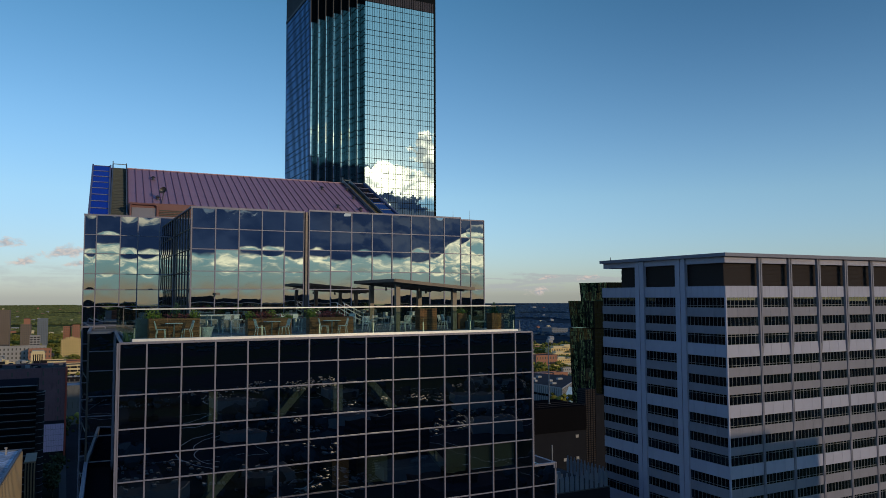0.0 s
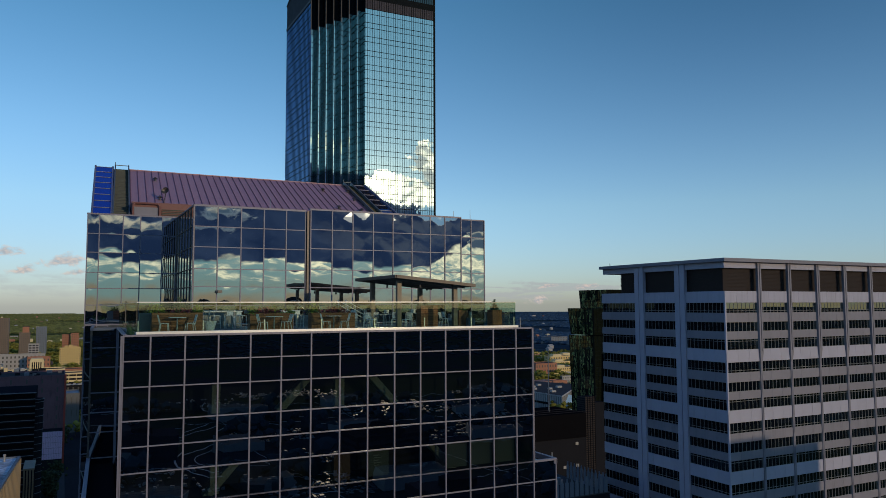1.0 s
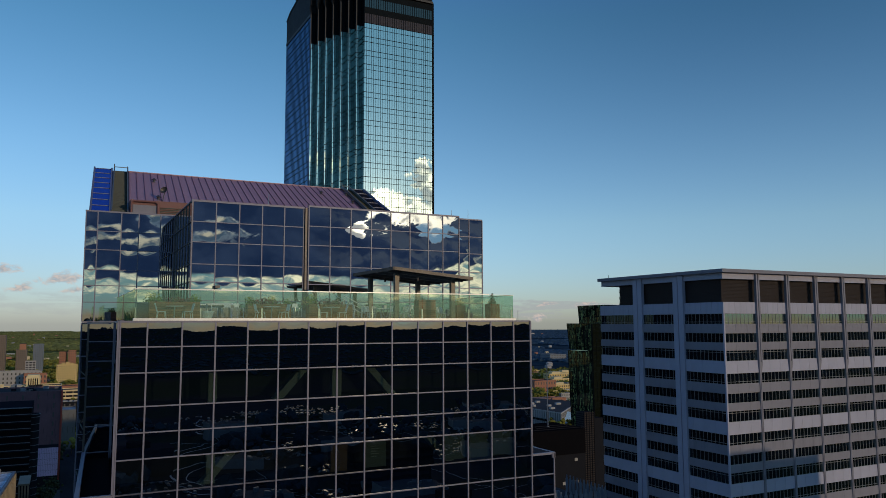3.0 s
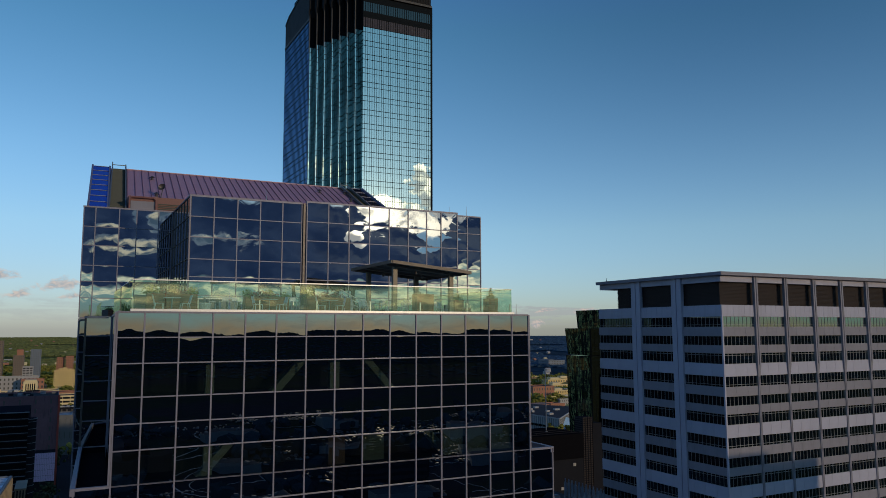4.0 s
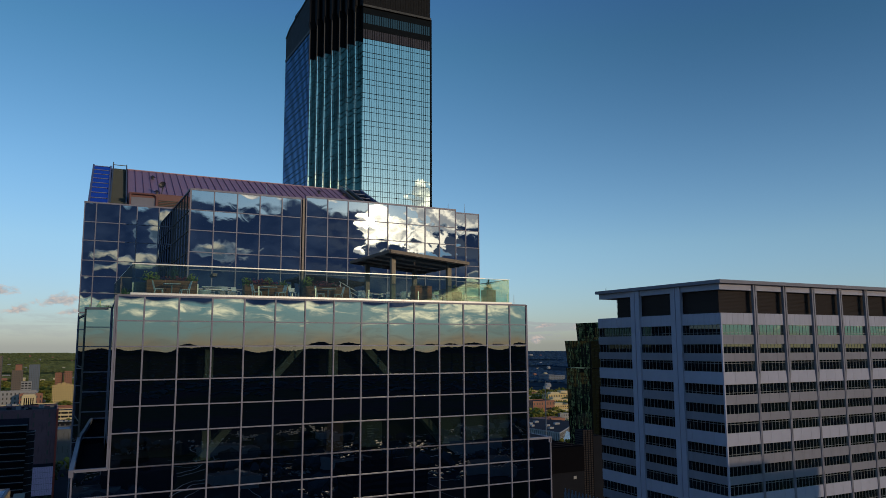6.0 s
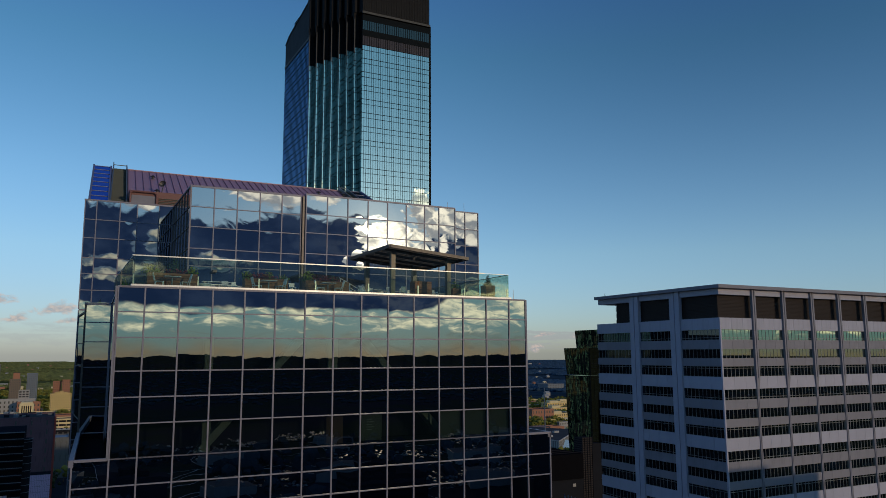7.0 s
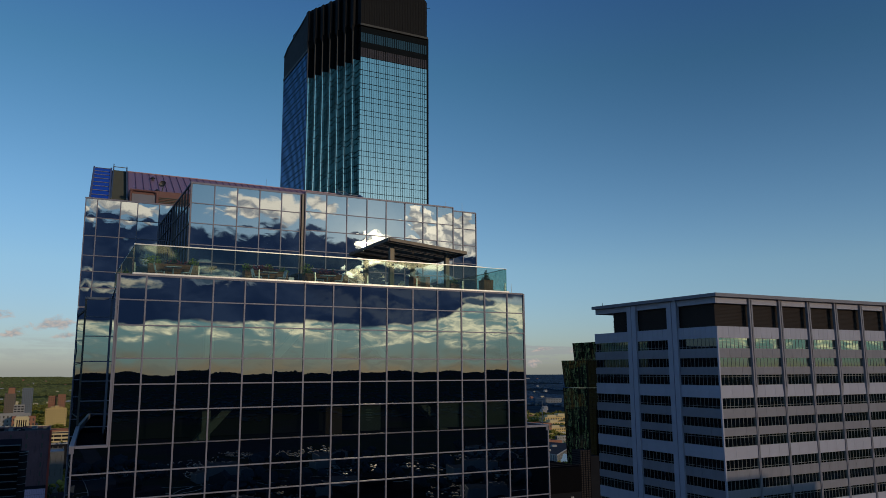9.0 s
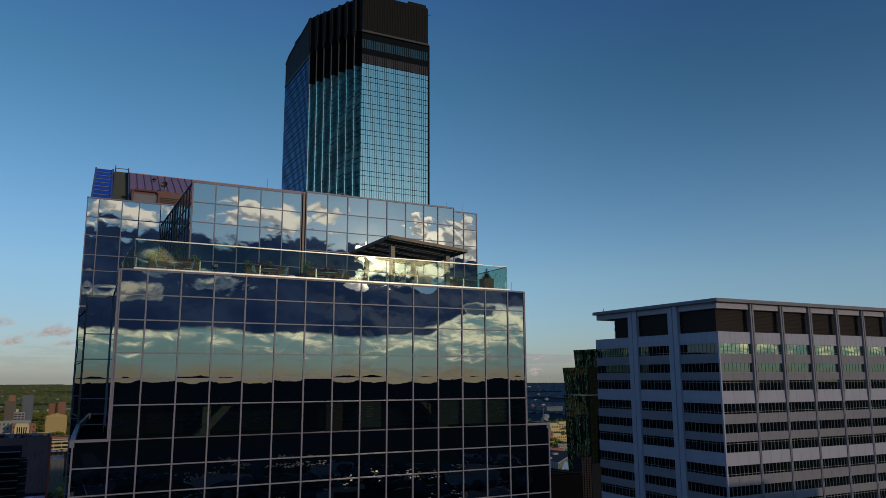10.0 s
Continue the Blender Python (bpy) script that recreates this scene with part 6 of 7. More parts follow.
def build_city_right():
    # flaring dark green glass tower behind the banded block
    t = thing("flared_glass_tower", "dark green glass tower with flared stepped tops", "building", (0, 0, 0))

    def flare(x0, x1, y0, y1, z0, z1, out, name, green=0.0):
        s = Shape()
        b = [(x0, y0), (x1, y0), (x1, y1), (x0, y1)]
        tp = [(x0 - out, y0 - out), (x1, y0 - out), (x1, y1), (x0 - out, y1)]
        s.v = [(*p, z0) for p in b] + [(*p, z1) for p in tp]
        s.f = [(0, 1, 5, 4), (1, 2, 6, 5), (2, 3, 7, 6), (3, 0, 4, 7), (4, 5, 6, 7)]
        f = part(name, s, M_GREENGLASS, t)
        g = Shape()
        n = 15
        for i in range(n + 1):
            k = i / n
            g.beam((x0 + (x1 - x0) * k, y0 - 0.05, z0), (x0 - out + (x1 - x0 + out) * k, y0 - out - 0.05, z1), 0.14 if i % 5 else 0.5, 0.12)
            g.beam((x0 - 0.05, y0 + (y1 - y0) * k, z0), (x0 - out - 0.05, y0 - out + (y1 - y0 + out) * k, z1), 0.14, 0.12)
        m = max(2, round((z1 - z0) / 1.9))
        for i in range(m + 1):
            k = i / m
            z = z0 + (z1 - z0) * k
            g.beam((x0 - out * k, y0 - out * k - 0.05, z), (x1, y0 - out * k - 0.05, z), 0.12, 0.12)
            g.beam((x0 - out * k - 0.05, y0 - out * k, z), (x0 - out * k - 0.05, y1, z), 0.12, 0.12)
        part("glazing_grid", g, M_TOWERFRAME, f)["kind"] = "stuff"
        # painted patches stand in for the trees reflected on this face
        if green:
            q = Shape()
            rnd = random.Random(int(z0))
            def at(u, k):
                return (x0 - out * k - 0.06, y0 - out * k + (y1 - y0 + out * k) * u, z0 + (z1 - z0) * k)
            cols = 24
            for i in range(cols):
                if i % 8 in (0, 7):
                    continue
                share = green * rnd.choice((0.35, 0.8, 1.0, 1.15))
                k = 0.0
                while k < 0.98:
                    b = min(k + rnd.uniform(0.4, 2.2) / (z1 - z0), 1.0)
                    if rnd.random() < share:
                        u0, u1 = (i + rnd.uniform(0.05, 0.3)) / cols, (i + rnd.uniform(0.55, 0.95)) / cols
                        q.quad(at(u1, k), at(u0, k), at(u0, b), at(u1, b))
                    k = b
            part("reflection_patch", q, M_REFLECTED_GREEN, f, "mottled yellow-green patches painted as trees mirrored in the glass")["kind"] = "stuff"
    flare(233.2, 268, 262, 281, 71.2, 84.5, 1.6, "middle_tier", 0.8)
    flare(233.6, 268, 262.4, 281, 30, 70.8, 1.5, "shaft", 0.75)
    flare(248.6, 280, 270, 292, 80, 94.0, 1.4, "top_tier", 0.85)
    part("base", Shape().box(234, 268, 263, 280, 0, 30), M_DARKCLAD, t)
    flare(238, 266, 260.6, 268, 25, 62, 0.3, "front_bay")
    # low roofs and halls beside it
    t = thing("dark_hall", "flat-roofed hall, near black to hold its shade", "building", (0, 0, 0))
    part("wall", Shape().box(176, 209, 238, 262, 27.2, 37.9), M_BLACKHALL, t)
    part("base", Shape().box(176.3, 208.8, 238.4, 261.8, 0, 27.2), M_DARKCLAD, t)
    for x0, x1, y in ((176, 209, 238.2), (186, 207, 243), (188, 207, 248)):
        part("roof_rail", Shape().beam((x0, y, 38.6), (x1, y, 38.6), 0.25, 0.25).beam((x0 + 1, y, 37.9), (x0 + 1, y, 38.6), 0.2, 0.2).beam((x1 - 1, y, 37.9), (x1 - 1, y, 38.6), 0.2, 0.2), M_DARKCLAD, t)
    for x, z in ((203.2, 24), (196.5, 14.2), (203.4, 14.4), (186, 9)):
        part("wall_window", Shape().box(x, x + 1.5, 238.25, 238.42, z, z + 1.3), M_PALE, t)
    part("downpipe", Shape().box(190, 190.6, 238.1, 238.38, 4, 22), M_SLATE, t)
    t = thing("flagpole", "tall slim grey metal pole", "pole", (197.2, 250, 37.9))
    part("pole", Shape().tube((0, 0, 0), (0, 0, 28.4), 0.30, 0.16, 8), M_SLATE, t)
    part("base_plate", Shape().tube((0, 0, 0), (0, 0, 0.4), 0.6, 0.5, 10), M_SLATE, t)
    t = thing("slatted_tower", "brown louvred service tower beside the glass tower", "building", (217.6, 250, 0))
    part("wall", Shape().box(0.1, 6.0, 0.1, 6, 0, 43.0).box(6.0, 12, 1.0, 6, 0, 40), M_DARKCLAD, t)
    for k in range(34):
        part("slat", Shape().box(0, 6.1, 0, 0.12, 0, 0.55).box(0, 0.12, 0.12, 6, 0, 0.55), M_LOUV_BROWN, t, at=pose(0, 0, 9.5 + 1.0 * k))
    for k, h in enumerate((43.6, 42.9, 44.0, 43.2, 43.5)):
        part("fin", Shape().box(-0.14, 0.14, -0.12, 0.12, 8, h), M_DARKCLAD, t, at=pose(0.14 + 1.44 * k, -0.12, 0))
    t = thing("roof_garage", "dark low building with a scalloped screen on its roof", "building", (0, 0, 0))
    part("wall", Shape().box(70, 106, 96, 150, 0, 45.2), M_DARKCLAD, t)
    part("roof", Shape().box(70, 106, 96, 150, 45.2, 45.4), M_ROOFGREY, t)
    fin = Shape()
    fin.prism([(-0.42, -0.08), (0.42, -0.08), (0.42, 0.08), (-0.42, 0.08)], 0, 3.3)
    fin.v += [(-0.42, -0.08, 3.3), (0.42, -0.08, 3.3), (0.42, 0.08, 3.3), (-0.42, 0.08, 3.3), (-0.16, -0.06, 3.75), (0.16, -0.06, 3.75), (0.16, 0.06, 3.75), (-0.16, 0.06, 3.75)]
    fin.f += [(8, 9, 13, 12), (9, 10, 14, 13), (10, 11, 15, 14), (11, 8, 12, 15)]
    fin.prism([(-0.16, -0.06), (0.16, -0.06), (0.16, 0.06), (-0.16, 0.06)], 3.75, 4.3)
    fm = fin.mesh("screen_panel", M_SLATE)
    for i in range(16):
        part("screen_panel", fm, M_SLATE, t, at=pose(85.6 + 1.3 * i, 96.2, 45.0))
    for i in range(11):
        part("screen_panel", fm, M_SLATE, t, at=pose(105.5, 97.6 + 1.3 * i, 45.0, 0, 0, 90))
    for x, y, w, h in ((95, 120, 6, 2.2), (90, 112, 3, 1.4), (98, 132, 5, 3.0), (99, 106, 1.2, 1.6)):
        part("roof_unit", Shape().box(x, x + w, y, y + w * 0.7, 45.4, 45.4 + h), M_SLATE, t)
    part("roof_unit", Shape().box(101, 105, 140, 143, 45.4, 47.6), M_CREAM, t, "sunlit cream roof house")
    # grey arena with ribbed metal walls and a glazed lobby
    t = thing("arena", "grey ribbed metal arena with a dark roof and glazed lobby", "building", (0, 0, 0))
    C, R, B, L = Vector((353.8, 457, 0)), Vector((420, 521, 0)), Vector((400, 570, 0)), Vector((349, 530, 0))
    part("wall", Shape().prism([tuple(q.xy) for q in (C, R, B, L)], 0, 13.4), M_PALE, t)
    mid = (C + R + B + L) / 4
    part("roof", Shape().prism([tuple((mid + (q - mid) * 0.985).xy) for q in (C, R, B, L)], 13.4, 13.9), M_ROOFGREY, t)
    part("parapet", Shape().beam((*C.xy, 13.6), (*R.xy, 13.6), 0.5, 0.9).beam((*L.xy, 13.6), (*C.xy, 13.6), 0.5, 0.9), M_PALE, t)
    for p, q, cnt in ((L, C, 26), (C, R, 30)):
        for i in range(cnt):
            w = p + (q - p) * (i + 0.5) / cnt
            part("wall_rib", Shape().beam((w.x, w.y, 0), (w.x, w.y, 13.2), 0.5, 0.5, (q - p).normalized()), M_GREYSHED, t)
    side = (C - L).normalized()
    for i in range(4):
        w = L + side * (36 + 5.5 * i)
        part("window", Shape().beam((w.x - 0.3, w.y, 6.4), (w.x - 0.3 + side.x * 4.6, w.y + side.y * 4.6, 6.4), 0.5, 1.7), M_DARKWIN, t)
    g, out = (R - C).normalized(), Vector((0.70, -0.714, 0))
    v = [C + g * 8, C + g * 30, C + g * 30 + out * 7, C + g * 8 + out * 2]
    lobby = Shape()
    lobby.v = [tuple(q) for q in v] + [(*v[0].xy, 4.5), (*v[1].xy, 12.0), (*v[2].xy, 10.0), (*v[3].xy, 3.5)]
    lobby.f = [(0, 3, 2, 1), (4, 5, 6, 7), (0, 1, 5, 4), (1, 2, 6, 5), (2, 3, 7, 6), (3, 0, 4, 7)]
    part("lobby", lobby, M_RAILGLASS_FAR, t, "glazed lobby, reflected sky painted in pale blue")
    for x, y, w in ((362, 482, 4), (372, 500, 3), (386, 508, 5), (368, 520, 3), (360, 505, 2.5), (380, 530, 4)):
        part("roof_unit", Shape().box(x, x + w, y, y + 3, 13.9, 15.4), M_PALE, t)
    # low sunlit houses and shops packed between the trees
    rnd = random.Random(19)
    spots = []
    while len(spots) < 64:
        ang, far = rnd.uniform(0.555, 0.69), rnd.uniform(760, 1300)
        x, y = -2 + far * math.sin(ang), -37 + far * math.cos(ang)
        if any(abs(x - u) < 17 and abs(y - v) < 15 for u, v in spots) or (480 < x < 535 and 680 < y < 750) or not open_ground(x, y):
            continue
        spots.append((x, y))
        wall, lab = rnd.choice(((M_CREAM, "cream"), (M_BRICKRED, "red brick"), (M_SAND, "sand coloured"), (M_PALE, "pale grey")))
        block("low_building", "low sunlit " + lab + " building with a flat roof", x, y, rnd.uniform(9, 17), rnd.uniform(8, 12), rnd.uniform(4.5, 9.5), wall, rnd.choice((1, 2, 2)), rnd.choice((3, 4, 5)), rnd.choice((M_ROOFGREY, M_ROOFWHITE, M_BRICKRED)), cover=0.4)
    for x, y, w, h in ((630, 850, 34, 13), (672, 885, 30, 12), (655, 840, 26, 9), (548, 728, 26, 9.5), (590, 790, 30, 11)):
        hall = block("stepped_terrace", "sunlit tan stone terrace with a stepped roof", x, y, w, 15, h, M_SAND, 3, 8, M_BRICKRED, cover=0.42)
        part("roof_house", Shape().box(-w * 0.3, w * 0.12, -4, 5, h, h + 3.0), M_CREAM, hall)
        part("parapet", Shape().box(-w / 2 - 0.2, w / 2 + 0.2, -7.7, -7.2, h, h + 0.8), M_CREAM, hall)
    block("red_warehouse", "sunlit red brick warehouse with a pale parapet", 508, 712, 30, 22, 17, M_BRICKRED, 3, 8, cover=0.35)
    block("office_slab", "grey office slab among trees", 1000, 1380, 44, 40, 14, M_SLATE, 3, 10, cover=0.4)
    block("office_slab", "grey office slab among trees", 900, 1420, 50, 30, 13, M_SLATE, 3, 8, cover=0.3)
    block("brick_hospital", "brown brick hospital block", 960, 1180, 50, 40, 22, M_BRICKRED, 5, 9, cover=0.3)


build_city_right()


def build_city_behind():
    """Unseen added blocks, mostly on the sunny side, for shadows and dim mirror images."""
    rnd = random.Random(77)
    # the last three are added behind the office to shade the streets beyond
    spots = [(176, -62, 34, 26, 78), (64, -150, 30, 24, 20), (-30, -130, 34, 20, 18), (118, -190, 26, 24, 26), (0, -250, 30, 20, 14), (200, -180, 44, 36, 50), (-110, -200, 40, 30, 22), (150, -330, 40, 26, 22), (40, -420, 36, 24, 16), (-90, -360, 40, 24, 18), (270, -320, 44, 40, 40), (-190, -120, 46, 40, 50), (300, -110, 50, 46, 60), (-160, 60, 40, 46, 40), (-120, 160, 36, 40, 46), (46, 104, 30, 44, 38), (45, 166, 22, 40, 88), (46, 250, 34, 44, 88)]
    for x, y, w, d, h in spots:
        t = thing("city_block", "unseen near-black block added for shadows and dim reflections", "building", (x, y, 0))
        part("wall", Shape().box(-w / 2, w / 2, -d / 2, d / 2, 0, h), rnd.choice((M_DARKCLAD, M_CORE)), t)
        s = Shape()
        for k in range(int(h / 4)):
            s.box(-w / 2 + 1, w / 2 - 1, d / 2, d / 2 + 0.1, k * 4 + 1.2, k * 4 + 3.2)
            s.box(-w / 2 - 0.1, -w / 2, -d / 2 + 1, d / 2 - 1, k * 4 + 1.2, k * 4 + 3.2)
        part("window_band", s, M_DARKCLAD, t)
        part("roof_house", Shape().box(-w * 0.2, w * 0.15, -d * 0.2, d * 0.2, h, h + 3.5), M_CORE, t)


build_city_behind()


def build_low_halls():
    """Low pale-roofed halls among the lots on the sunny side, seen in the mirror glass."""
    rnd = random.Random(23)
    for x, y, w, d in ((30, -300, 34, 18), (86, -322, 22, 16), (150, -300, 30, 20), (-40, -340, 28, 18), (10, -410, 40, 22), (96, -430, 26, 18), (176, -455, 36, 20), (250, -390, 30, 22), (-110, -430, 32, 20), (300, -500, 40, 24), (120, -560, 40, 20), (0, -520, 30, 22), (220, -600, 34, 20), (380, -610, 44, 26)):
        h = rnd.uniform(5, 9)
        t = thing("low_hall", "low hall with a weathered pale flat roof", "building", (x, y, 0), rnd.uniform(-25, 25), "low halls")
        part("wall", Shape().box(-w / 2, w / 2, -d / 2, d / 2, 0, h), M_GREYSHED, t)
        part("roof", Shape().box(-w / 2 + 0.4, w / 2 - 0.4, -d / 2 + 0.4, d / 2 - 0.4, h, h + 0.1), M_ROOFGREY, t)
        for _ in range(4):
            ux, uy = rnd.uniform(-w * 0.4, w * 0.4), rnd.uniform(-d * 0.35, d * 0.35)
            part("roof_unit", rbox(2.2, 1.6, 1.2, 0.1), M_GREYSHED, t, at=pose(ux, uy, h + 0.1))


build_low_halls()


# ---- streets ----
def build_streets():
    s = Shape().box(1.0, 13.0, 60, 1500, 0.0, 0.06).box(-700, 58, 268, 282, 0.0, 0.07).box(-700, 700, 470, 484, 0.0, 0.07)
    s.box(-700, 700, 48, 60, 0.0, 0.07).box(28, 44, -900, 260, 0.0, 0.08).box(-900, 900, -40, -24, 0.0, 0.09).box(-900, 900, -210, -196, 0.0, 0.09)
    tagged(new("road", s.mesh("road", M_ASPHALT)), "dark asphalt city streets", "road", kind="structure")
    k = Shape().box(13.0, 16.0, 60, 266, 0.0, 0.16).box(-2.0, 1.0, 60, 266, 0.0, 0.16).box(13.0, 16.0, 284, 460, 0, 0.16).box(-2.0, 1.0, 284, 405, 0, 0.16)
    tagged(new("pavement", k.mesh("pavement", M_KERB)), "raised concrete pavements with kerbs", "pavement", kind="structure")


build_streets()


def build_car_park():
    """Rows of parked cars across the street, seen only as specks in the mirror glass."""
    rnd = random.Random(3)
    s = Shape()
    for r in range(9):
        for i in range(34):
            if rnd.random() < 0.35:
                continue
            x, y = -70 + i * 2.9 + (r % 2) * 0.8, -62 - r * 5.2 - (r // 2) * 4
            s.prism([(x - 0.85, y - 2), (x + 0.85, y - 2), (x + 0.9, y + 2), (x - 0.9, y + 2)], 0.4, 0.95)
            s.prism([(x - 0.7, y - 1.2), (x + 0.7, y - 1.2), (x + 0.72, y + 1.3), (x - 0.72, y + 1.3)], 0.95, 1.5)
    # further lots beyond the first streets
    for ox, oy, rows, count in ((-150, -270, 5, 30), (60, -290, 6, 26), (-40, -470, 6, 36), (120, -440, 5, 24), (200, -520, 6, 40), (-230, -520, 5, 30), (0, -345, 5, 22), (110, -365, 4, 20), (190, -400, 6, 24), (-90, -390, 5, 24), (270, -450, 5, 26), (330, -560, 6, 30), (40, -610, 6, 34), (-120, -640, 5, 30), (150, -660, 6, 34)):
        for r in range(rows):
            for i in range(count):
                if rnd.random() < 0.55:
                    continue
                x, y = ox + i * 3.0, oy - r * 9.5 - (r % 2) * 3
                s.prism([(x - 0.9, y - 2.2), (x + 0.9, y - 2.2), (x + 0.9, y + 2.2), (x - 0.9, y + 2.2)], 0.4, 1.0)
                s.prism([(x - 0.75, y - 1.3), (x + 0.75, y - 1.3), (x + 0.75, y + 1.4), (x - 0.75, y + 1.4)], 1.0, 1.55)
    tagged(new("parked_cars", s.mesh("parked_cars", M_CARPAINT)), "rows of parked cars in an open car park", "cars", kind="stuff")


build_car_park()


def build_markings():
    """Pale kerbs and lane lines of the roads, ramps and lots on the sunny side."""
    rnd = random.Random(15)
    s = Shape()

    def ribbon(pts, w):
        for a, b in zip(pts, pts[1:]):
            s.beam((*a, 0.12), (*b, 0.12), w, 0.06)
    for cx, cy, r, a0, a1 in ((40, -330, 60, 0.2, 3.6), (40, -330, 70, 0.2, 3.6), (-70, -300, 46, 3.3, 6.6), (150, -400, 85, 1.2, 4.4), (150, -400, 94, 1.2, 4.4), (-160, -440, 90, 0.0, 2.6), (-20, -560, 120, 0.3, 2.9), (-20, -560, 132, 0.3, 2.9), (240, -600, 140, 1.4, 3.5), (90, -230, 30, 0, 6.28)):
        ribbon([(cx + r * math.cos(a0 + (a1 - a0) * k / 26), cy + r * 0.8 * math.sin(a0 + (a1 - a0) * k / 26)) for k in range(27)], rnd.uniform(0.5, 1.0))
    for y in (-211, -300, -395, -540, -610):
        ribbon([(x, y + 6 * math.sin(x * 0.012 + y)) for x in range(-420, 430, 30)], 0.6)
    for x in (-210, -66, 20, 110, 204, 300):
        ribbon([(x + 8 * math.sin(y * 0.01 + x), y) for y in range(-640, -180, 30)], 0.3)
    tagged(new("road_marking", s.mesh("road_marking", M_MARKING)), "pale kerbs and lane lines of ramps and car parks", "road marking", kind="stuff")


build_markings()


def street_tree(x, y, h, seed):
    rng = np.random.default_rng(seed)
    t = thing("tree", "leafy street tree, tower shade put into its dark leaf colour", "tree", (x, y, 0), 0, "street trees")
    s = Shape().tube((0, 0, 0), (0.1, 0, h * 0.45), 0.32, 0.2, 8)
    for k in range(6):
        a = math.tau * k / 6 + 0.4
        s.tube((0.1, 0, h * (0.32 + 0.02 * k)), (math.cos(a) * h * 0.22, math.sin(a) * h * 0.22, h * 0.68), 0.14, 0.05, 6)
    part("trunk", s, M_BARK, t)
    c = rng.normal(0, 1, (90, 3)) * (h * 0.17, h * 0.17, h * 0.13) + (0, 0, h * 0.68)
    v, f = clumps(c, np.stack([rng.uniform(0.04, 0.10, 90) * h] * 3, 1), rng)
    part("crown", mesh_from("crown", v, f, M_TREE_SHADE), M_TREE_SHADE, t)["kind"] = "stuff"


# ---- trees and houses ----
ICO_V = [Vector(v).normalized() for v in ((-1, 1.618, 0), (1, 1.618, 0), (-1, -1.618, 0), (1, -1.618, 0), (0, -1, 1.618), (0, 1, 1.618), (0, -1, -1.618), (0, 1, -1.618), (1.618, 0, -1), (1.618, 0, 1), (-1.618, 0, -1), (-1.618, 0, 1))]
ICO_F = ((0, 11, 5), (0, 5, 1), (0, 1, 7), (0, 7, 10), (0, 10, 11), (1, 5, 9), (5, 11, 4), (11, 10, 2), (10, 7, 6), (7, 1, 8), (3, 9, 4), (3, 4, 2), (3, 2, 6), (3, 6, 8), (3, 8, 9), (4, 9, 5), (2, 4, 11), (6, 2, 10), (8, 6, 7), (9, 8, 1))


def clumps(centres, radii, rng):
    """Ragged leaf clumps, all in one mesh."""
    iv, f = np.array([tuple(v) for v in ICO_V]), np.array(ICO_F)
    n = len(centres)
    jit = rng.uniform(0.55, 1.35, (n, 12, 1))
    v = centres[:, None, :] + iv[None] * jit * radii[:, None, :]
    faces = f[None] + (np.arange(n) * 12)[:, None, None]
    return v.reshape(-1, 3), faces.reshape(-1, 3)


def mesh_from(name, v, f, mat):
    me = bpy.data.meshes.new(name)
    me.from_pydata(v.tolist(), [], f.tolist())
    me.materials.append(mat)
    return me


for i, (tx, ty, th) in enumerate(((-5.0, 352, 9), (-3.6, 374, 8.5), (-6.5, 366, 10), (-2.6, 394, 9), (-4.5, 338, 8), (-1.5, 470, 13), (-0.5, 492, 12), (14.5, 420, 11))):
    street_tree(tx, ty, th, 40 + i)


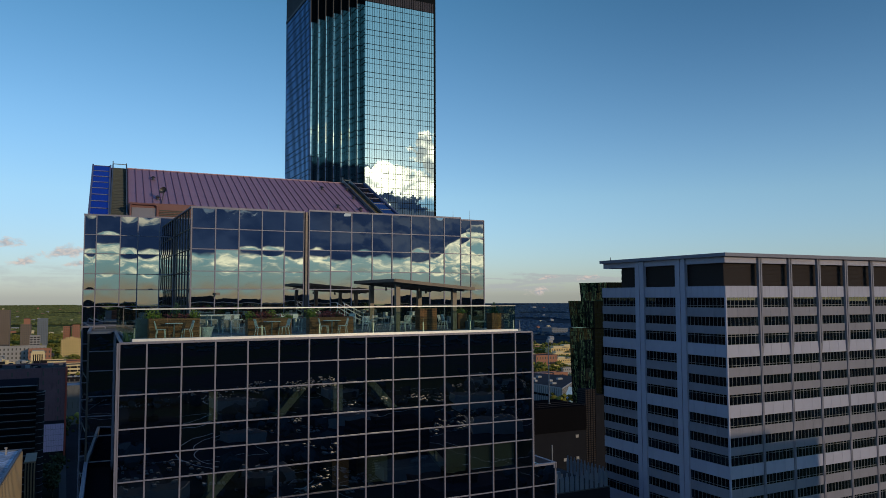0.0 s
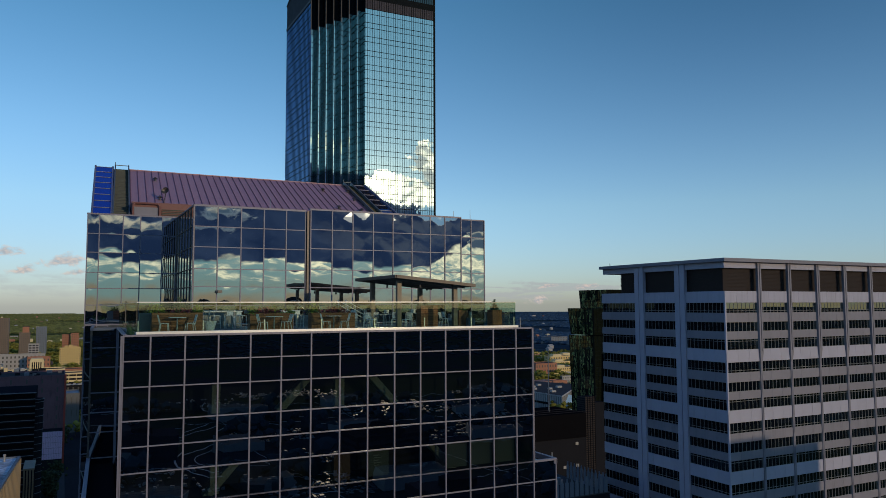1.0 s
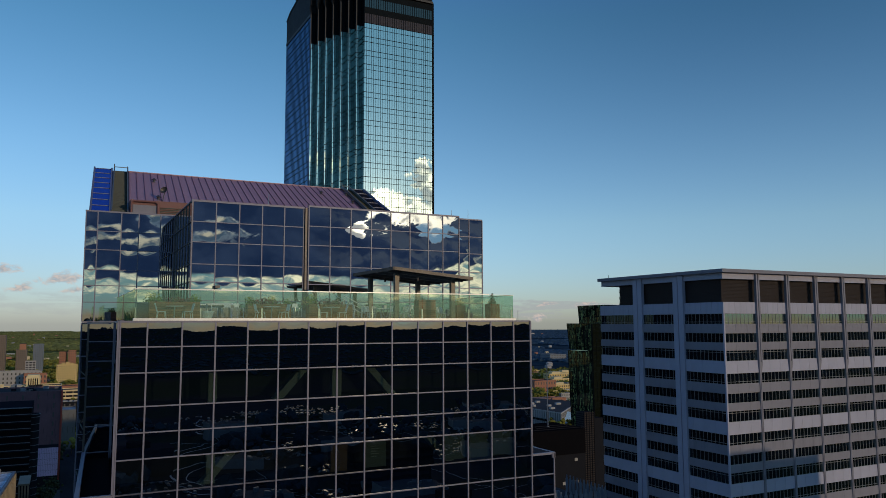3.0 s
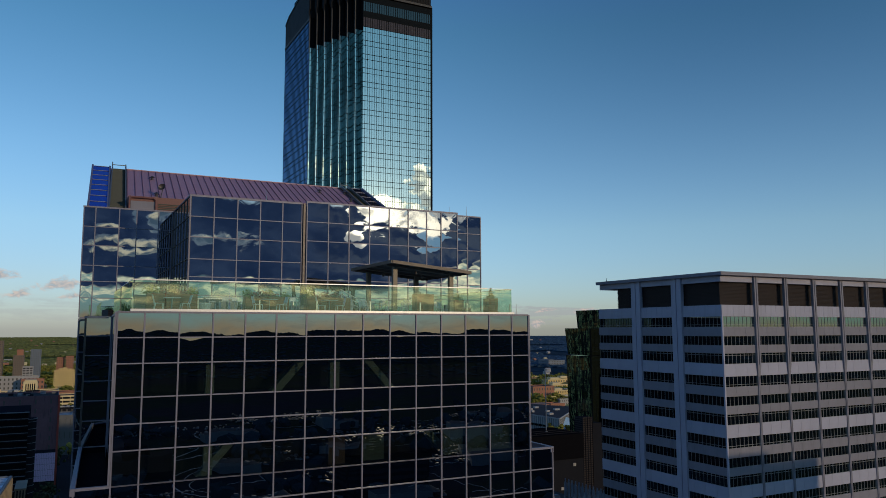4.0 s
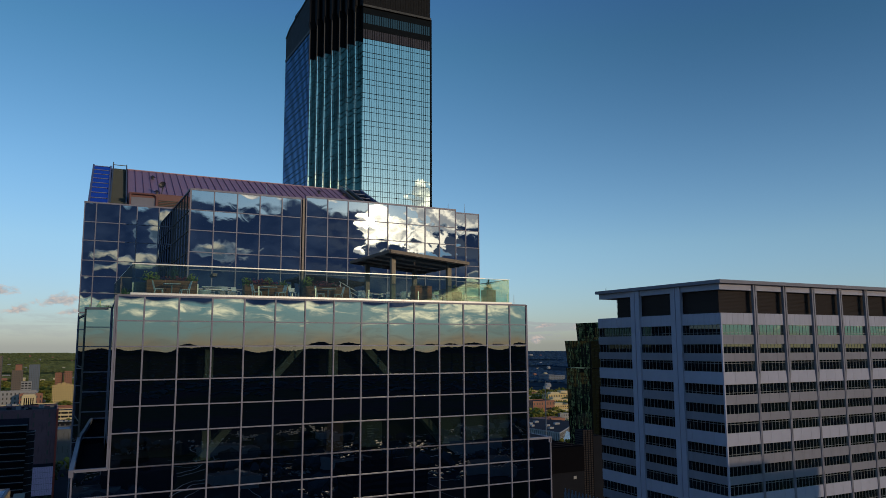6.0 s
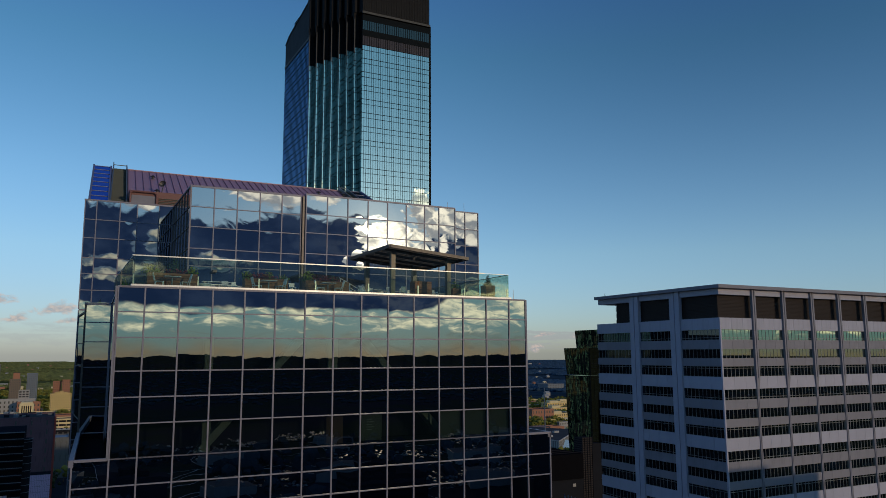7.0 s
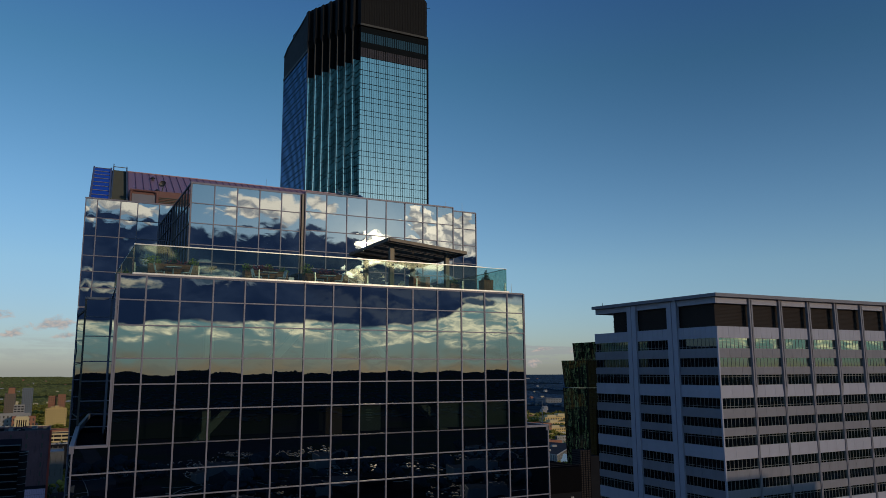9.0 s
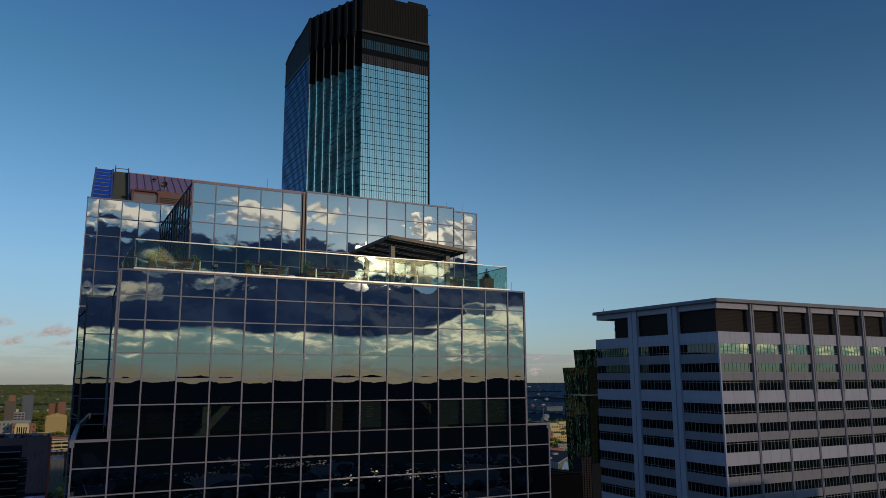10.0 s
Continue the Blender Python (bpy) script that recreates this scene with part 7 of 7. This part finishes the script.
def build_woods():
    rng = np.random.default_rng(8)
    # trees near enough to show their outline, each of several clumps
    c, r = [], []
    tr = Shape()
    count = 0
    while count < 4200:
        left = rng.random() < 0.55
        a, d = (rng.uniform(-0.16, 0.06), 480 + 1350 * rng.random() ** 0.7) if left else (rng.uniform(0.42, 0.72), 480 + 780 * rng.random() ** 0.7)
        x, y = d * math.sin(a), d * math.cos(a)
        if not open_ground(x, y) or noise.noise(Vector((x * 0.006, y * 0.006, 4.0))) < -0.3:
            continue
        count += 1
        h = rng.uniform(6, 12)
        if count < 500:
            tr.tube((x, y, 0), (x, y, h * 0.5), 0.35, 0.15, 5)
        for _ in range(6):
            q = rng.normal(0, 1, 3) * (h * 0.2, h * 0.2, h * 0.15)
            c.append((x + q[0], y + q[1], terrain(x, y) + h * 0.62 + q[2]))
            r.append(np.array((1, 1, 0.8)) * h * rng.uniform(0.14, 0.26))
    # a belt of trees in front of the far flats
    for _ in range(330):
        x, y = rng.uniform(-45, 42), rng.uniform(935, 1066)
        h = rng.uniform(8, 13.5)
        for _ in range(7):
            q = rng.normal(0, 1, 3) * (h * 0.2, h * 0.2, h * 0.17)
            c.append((x + q[0], y + q[1], h * 0.6 + q[2]))
            r.append(np.array((1, 1, 0.85)) * h * rng.uniform(0.12, 0.22))
    v, f = clumps(np.array(c), np.array(r), rng)
    tagged(new("trees", mesh_from("trees", v, f, M_TREE)), "leafy street and park trees between the blocks", "trees", kind="stuff")
    tagged(new("tree_trunks", tr.mesh("tree_trunks", M_BARK)), "brown trunks under the tree crowns", "trees", kind="stuff")
    # woods and gardens on the sunny side
    n = 13000
    a, d = rng.uniform(1.3, math.tau - 0.5, n), 1300 + 3340 * rng.random(n)
    x, y = d * np.sin(a), d * np.cos(a)
    z = np.array([terrain(p, q) for p, q in zip(x, y)])
    size = rng.uniform(2.5, 5.5, n)
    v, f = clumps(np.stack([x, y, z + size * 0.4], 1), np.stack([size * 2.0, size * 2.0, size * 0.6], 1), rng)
    tagged(new("western_woods", mesh_from("western_woods", v, f, M_WOODS_WEST)), "woods beyond the streets, backlit dimness put into their colour", "woods", kind="stuff")
    # trees between the lots and ramps on the sunny side, in dimmed green
    n = 1500
    x, y = rng.uniform(-420, 520, n), rng.uniform(-660, -130, n)
    keep = np.array([noise.noise(Vector((p * 0.011, q * 0.011, 2.0))) > 0.0 for p, q in zip(x, y)])
    x, y = x[keep], y[keep]
    size = rng.uniform(2.5, 6.5, len(x))
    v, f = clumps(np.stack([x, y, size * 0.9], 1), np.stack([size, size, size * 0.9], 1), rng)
    tagged(new("car_park_trees", mesh_from("car_park_trees", v, f, M_WOODS_DIM)), "trees between car parks and ramps, dimmed in colour", "trees", kind="stuff")
    # the wooded distance
    n = 90000
    a = np.where(rng.random(n) < 0.26, rng.uniform(-0.5, 1.3, n), np.where(rng.random(n) < 0.5, rng.uniform(-0.11, 0.07, n), rng.uniform(0.52, 0.72, n)))
    d = np.where(a > 0.3, 1180, 1450) + 3300 * rng.random(n) ** 0.9
    x, y = d * np.sin(a), d * np.cos(a)
    z = np.array([terrain(p, q) for p, q in zip(x, y)])
    keep = np.array([noise.noise(Vector((p * 0.003, q * 0.003, 7.0))) > -0.22 for p, q in zip(x, y)])
    x, y, z, d = x[keep], y[keep], z[keep], d[keep]
    size = rng.uniform(2.2, 4.6, len(x)) * np.where(d > 3600, 1.0, 1 + d / 6500)
    for side, mat, lab in ((x < 0.17 * y, M_WOODS, "sunlit wooded suburbs out to the horizon"), (x >= 0.17 * y, M_WOODS_EAST, "wooded suburbs out to the horizon, blue haze in their colour")):
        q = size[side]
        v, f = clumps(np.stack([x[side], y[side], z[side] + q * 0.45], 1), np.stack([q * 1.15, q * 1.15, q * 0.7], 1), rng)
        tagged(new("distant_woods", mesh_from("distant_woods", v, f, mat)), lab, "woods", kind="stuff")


build_woods()


def build_houses():
    """Small far buildings with flat or pitched roofs, sorted by wall colour."""
    rnd = random.Random(12)
    for mat, lab, count in ((M_CREAM, "pale far houses and sheds among trees", 110), (M_BRICKRED, "red brick far houses among trees", 130), (M_PALE, "grey far halls and offices among trees", 170)):
        s = Shape()
        made = 0
        while made < count:
            a, d = rnd.uniform(-0.4, 1.2), 450 + 3600 * rnd.random() ** 1.1
            x, y = d * math.sin(a), d * math.cos(a)
            if not open_ground(x, y) or (a > 0.3 and d > 900 and rnd.random() < 0.6):
                continue
            made += 1
            big = rnd.random() < 0.25
            w, l, h = (rnd.uniform(14, 40), rnd.uniform(12, 22), rnd.uniform(6, 10)) if big else (rnd.uniform(7, 11), rnd.uniform(7, 10), rnd.uniform(5, 8))
            z = terrain(x, y) - 1
            s.box(x - w / 2, x + w / 2, y - l / 2, y + l / 2, z, z + h)
            if not big:
                b = len(s.v)
                s.v += [(x - w / 2 - 0.5, y - l / 2 - 0.5, z + h), (x + w / 2 + 0.5, y - l / 2 - 0.5, z + h), (x + w / 2 + 0.5, y + l / 2 + 0.5, z + h), (x - w / 2 - 0.5, y + l / 2 + 0.5, z + h), (x - w / 2, y, z + h + 3), (x + w / 2, y, z + h + 3)]
                s.f += [tuple(b + i for i in q) for q in ((0, 1, 5, 4), (2, 3, 4, 5), (1, 2, 5), (3, 0, 4))]
        tagged(new("far_houses", s.mesh("far_houses", mat)), lab, "houses", kind="stuff")


build_houses()
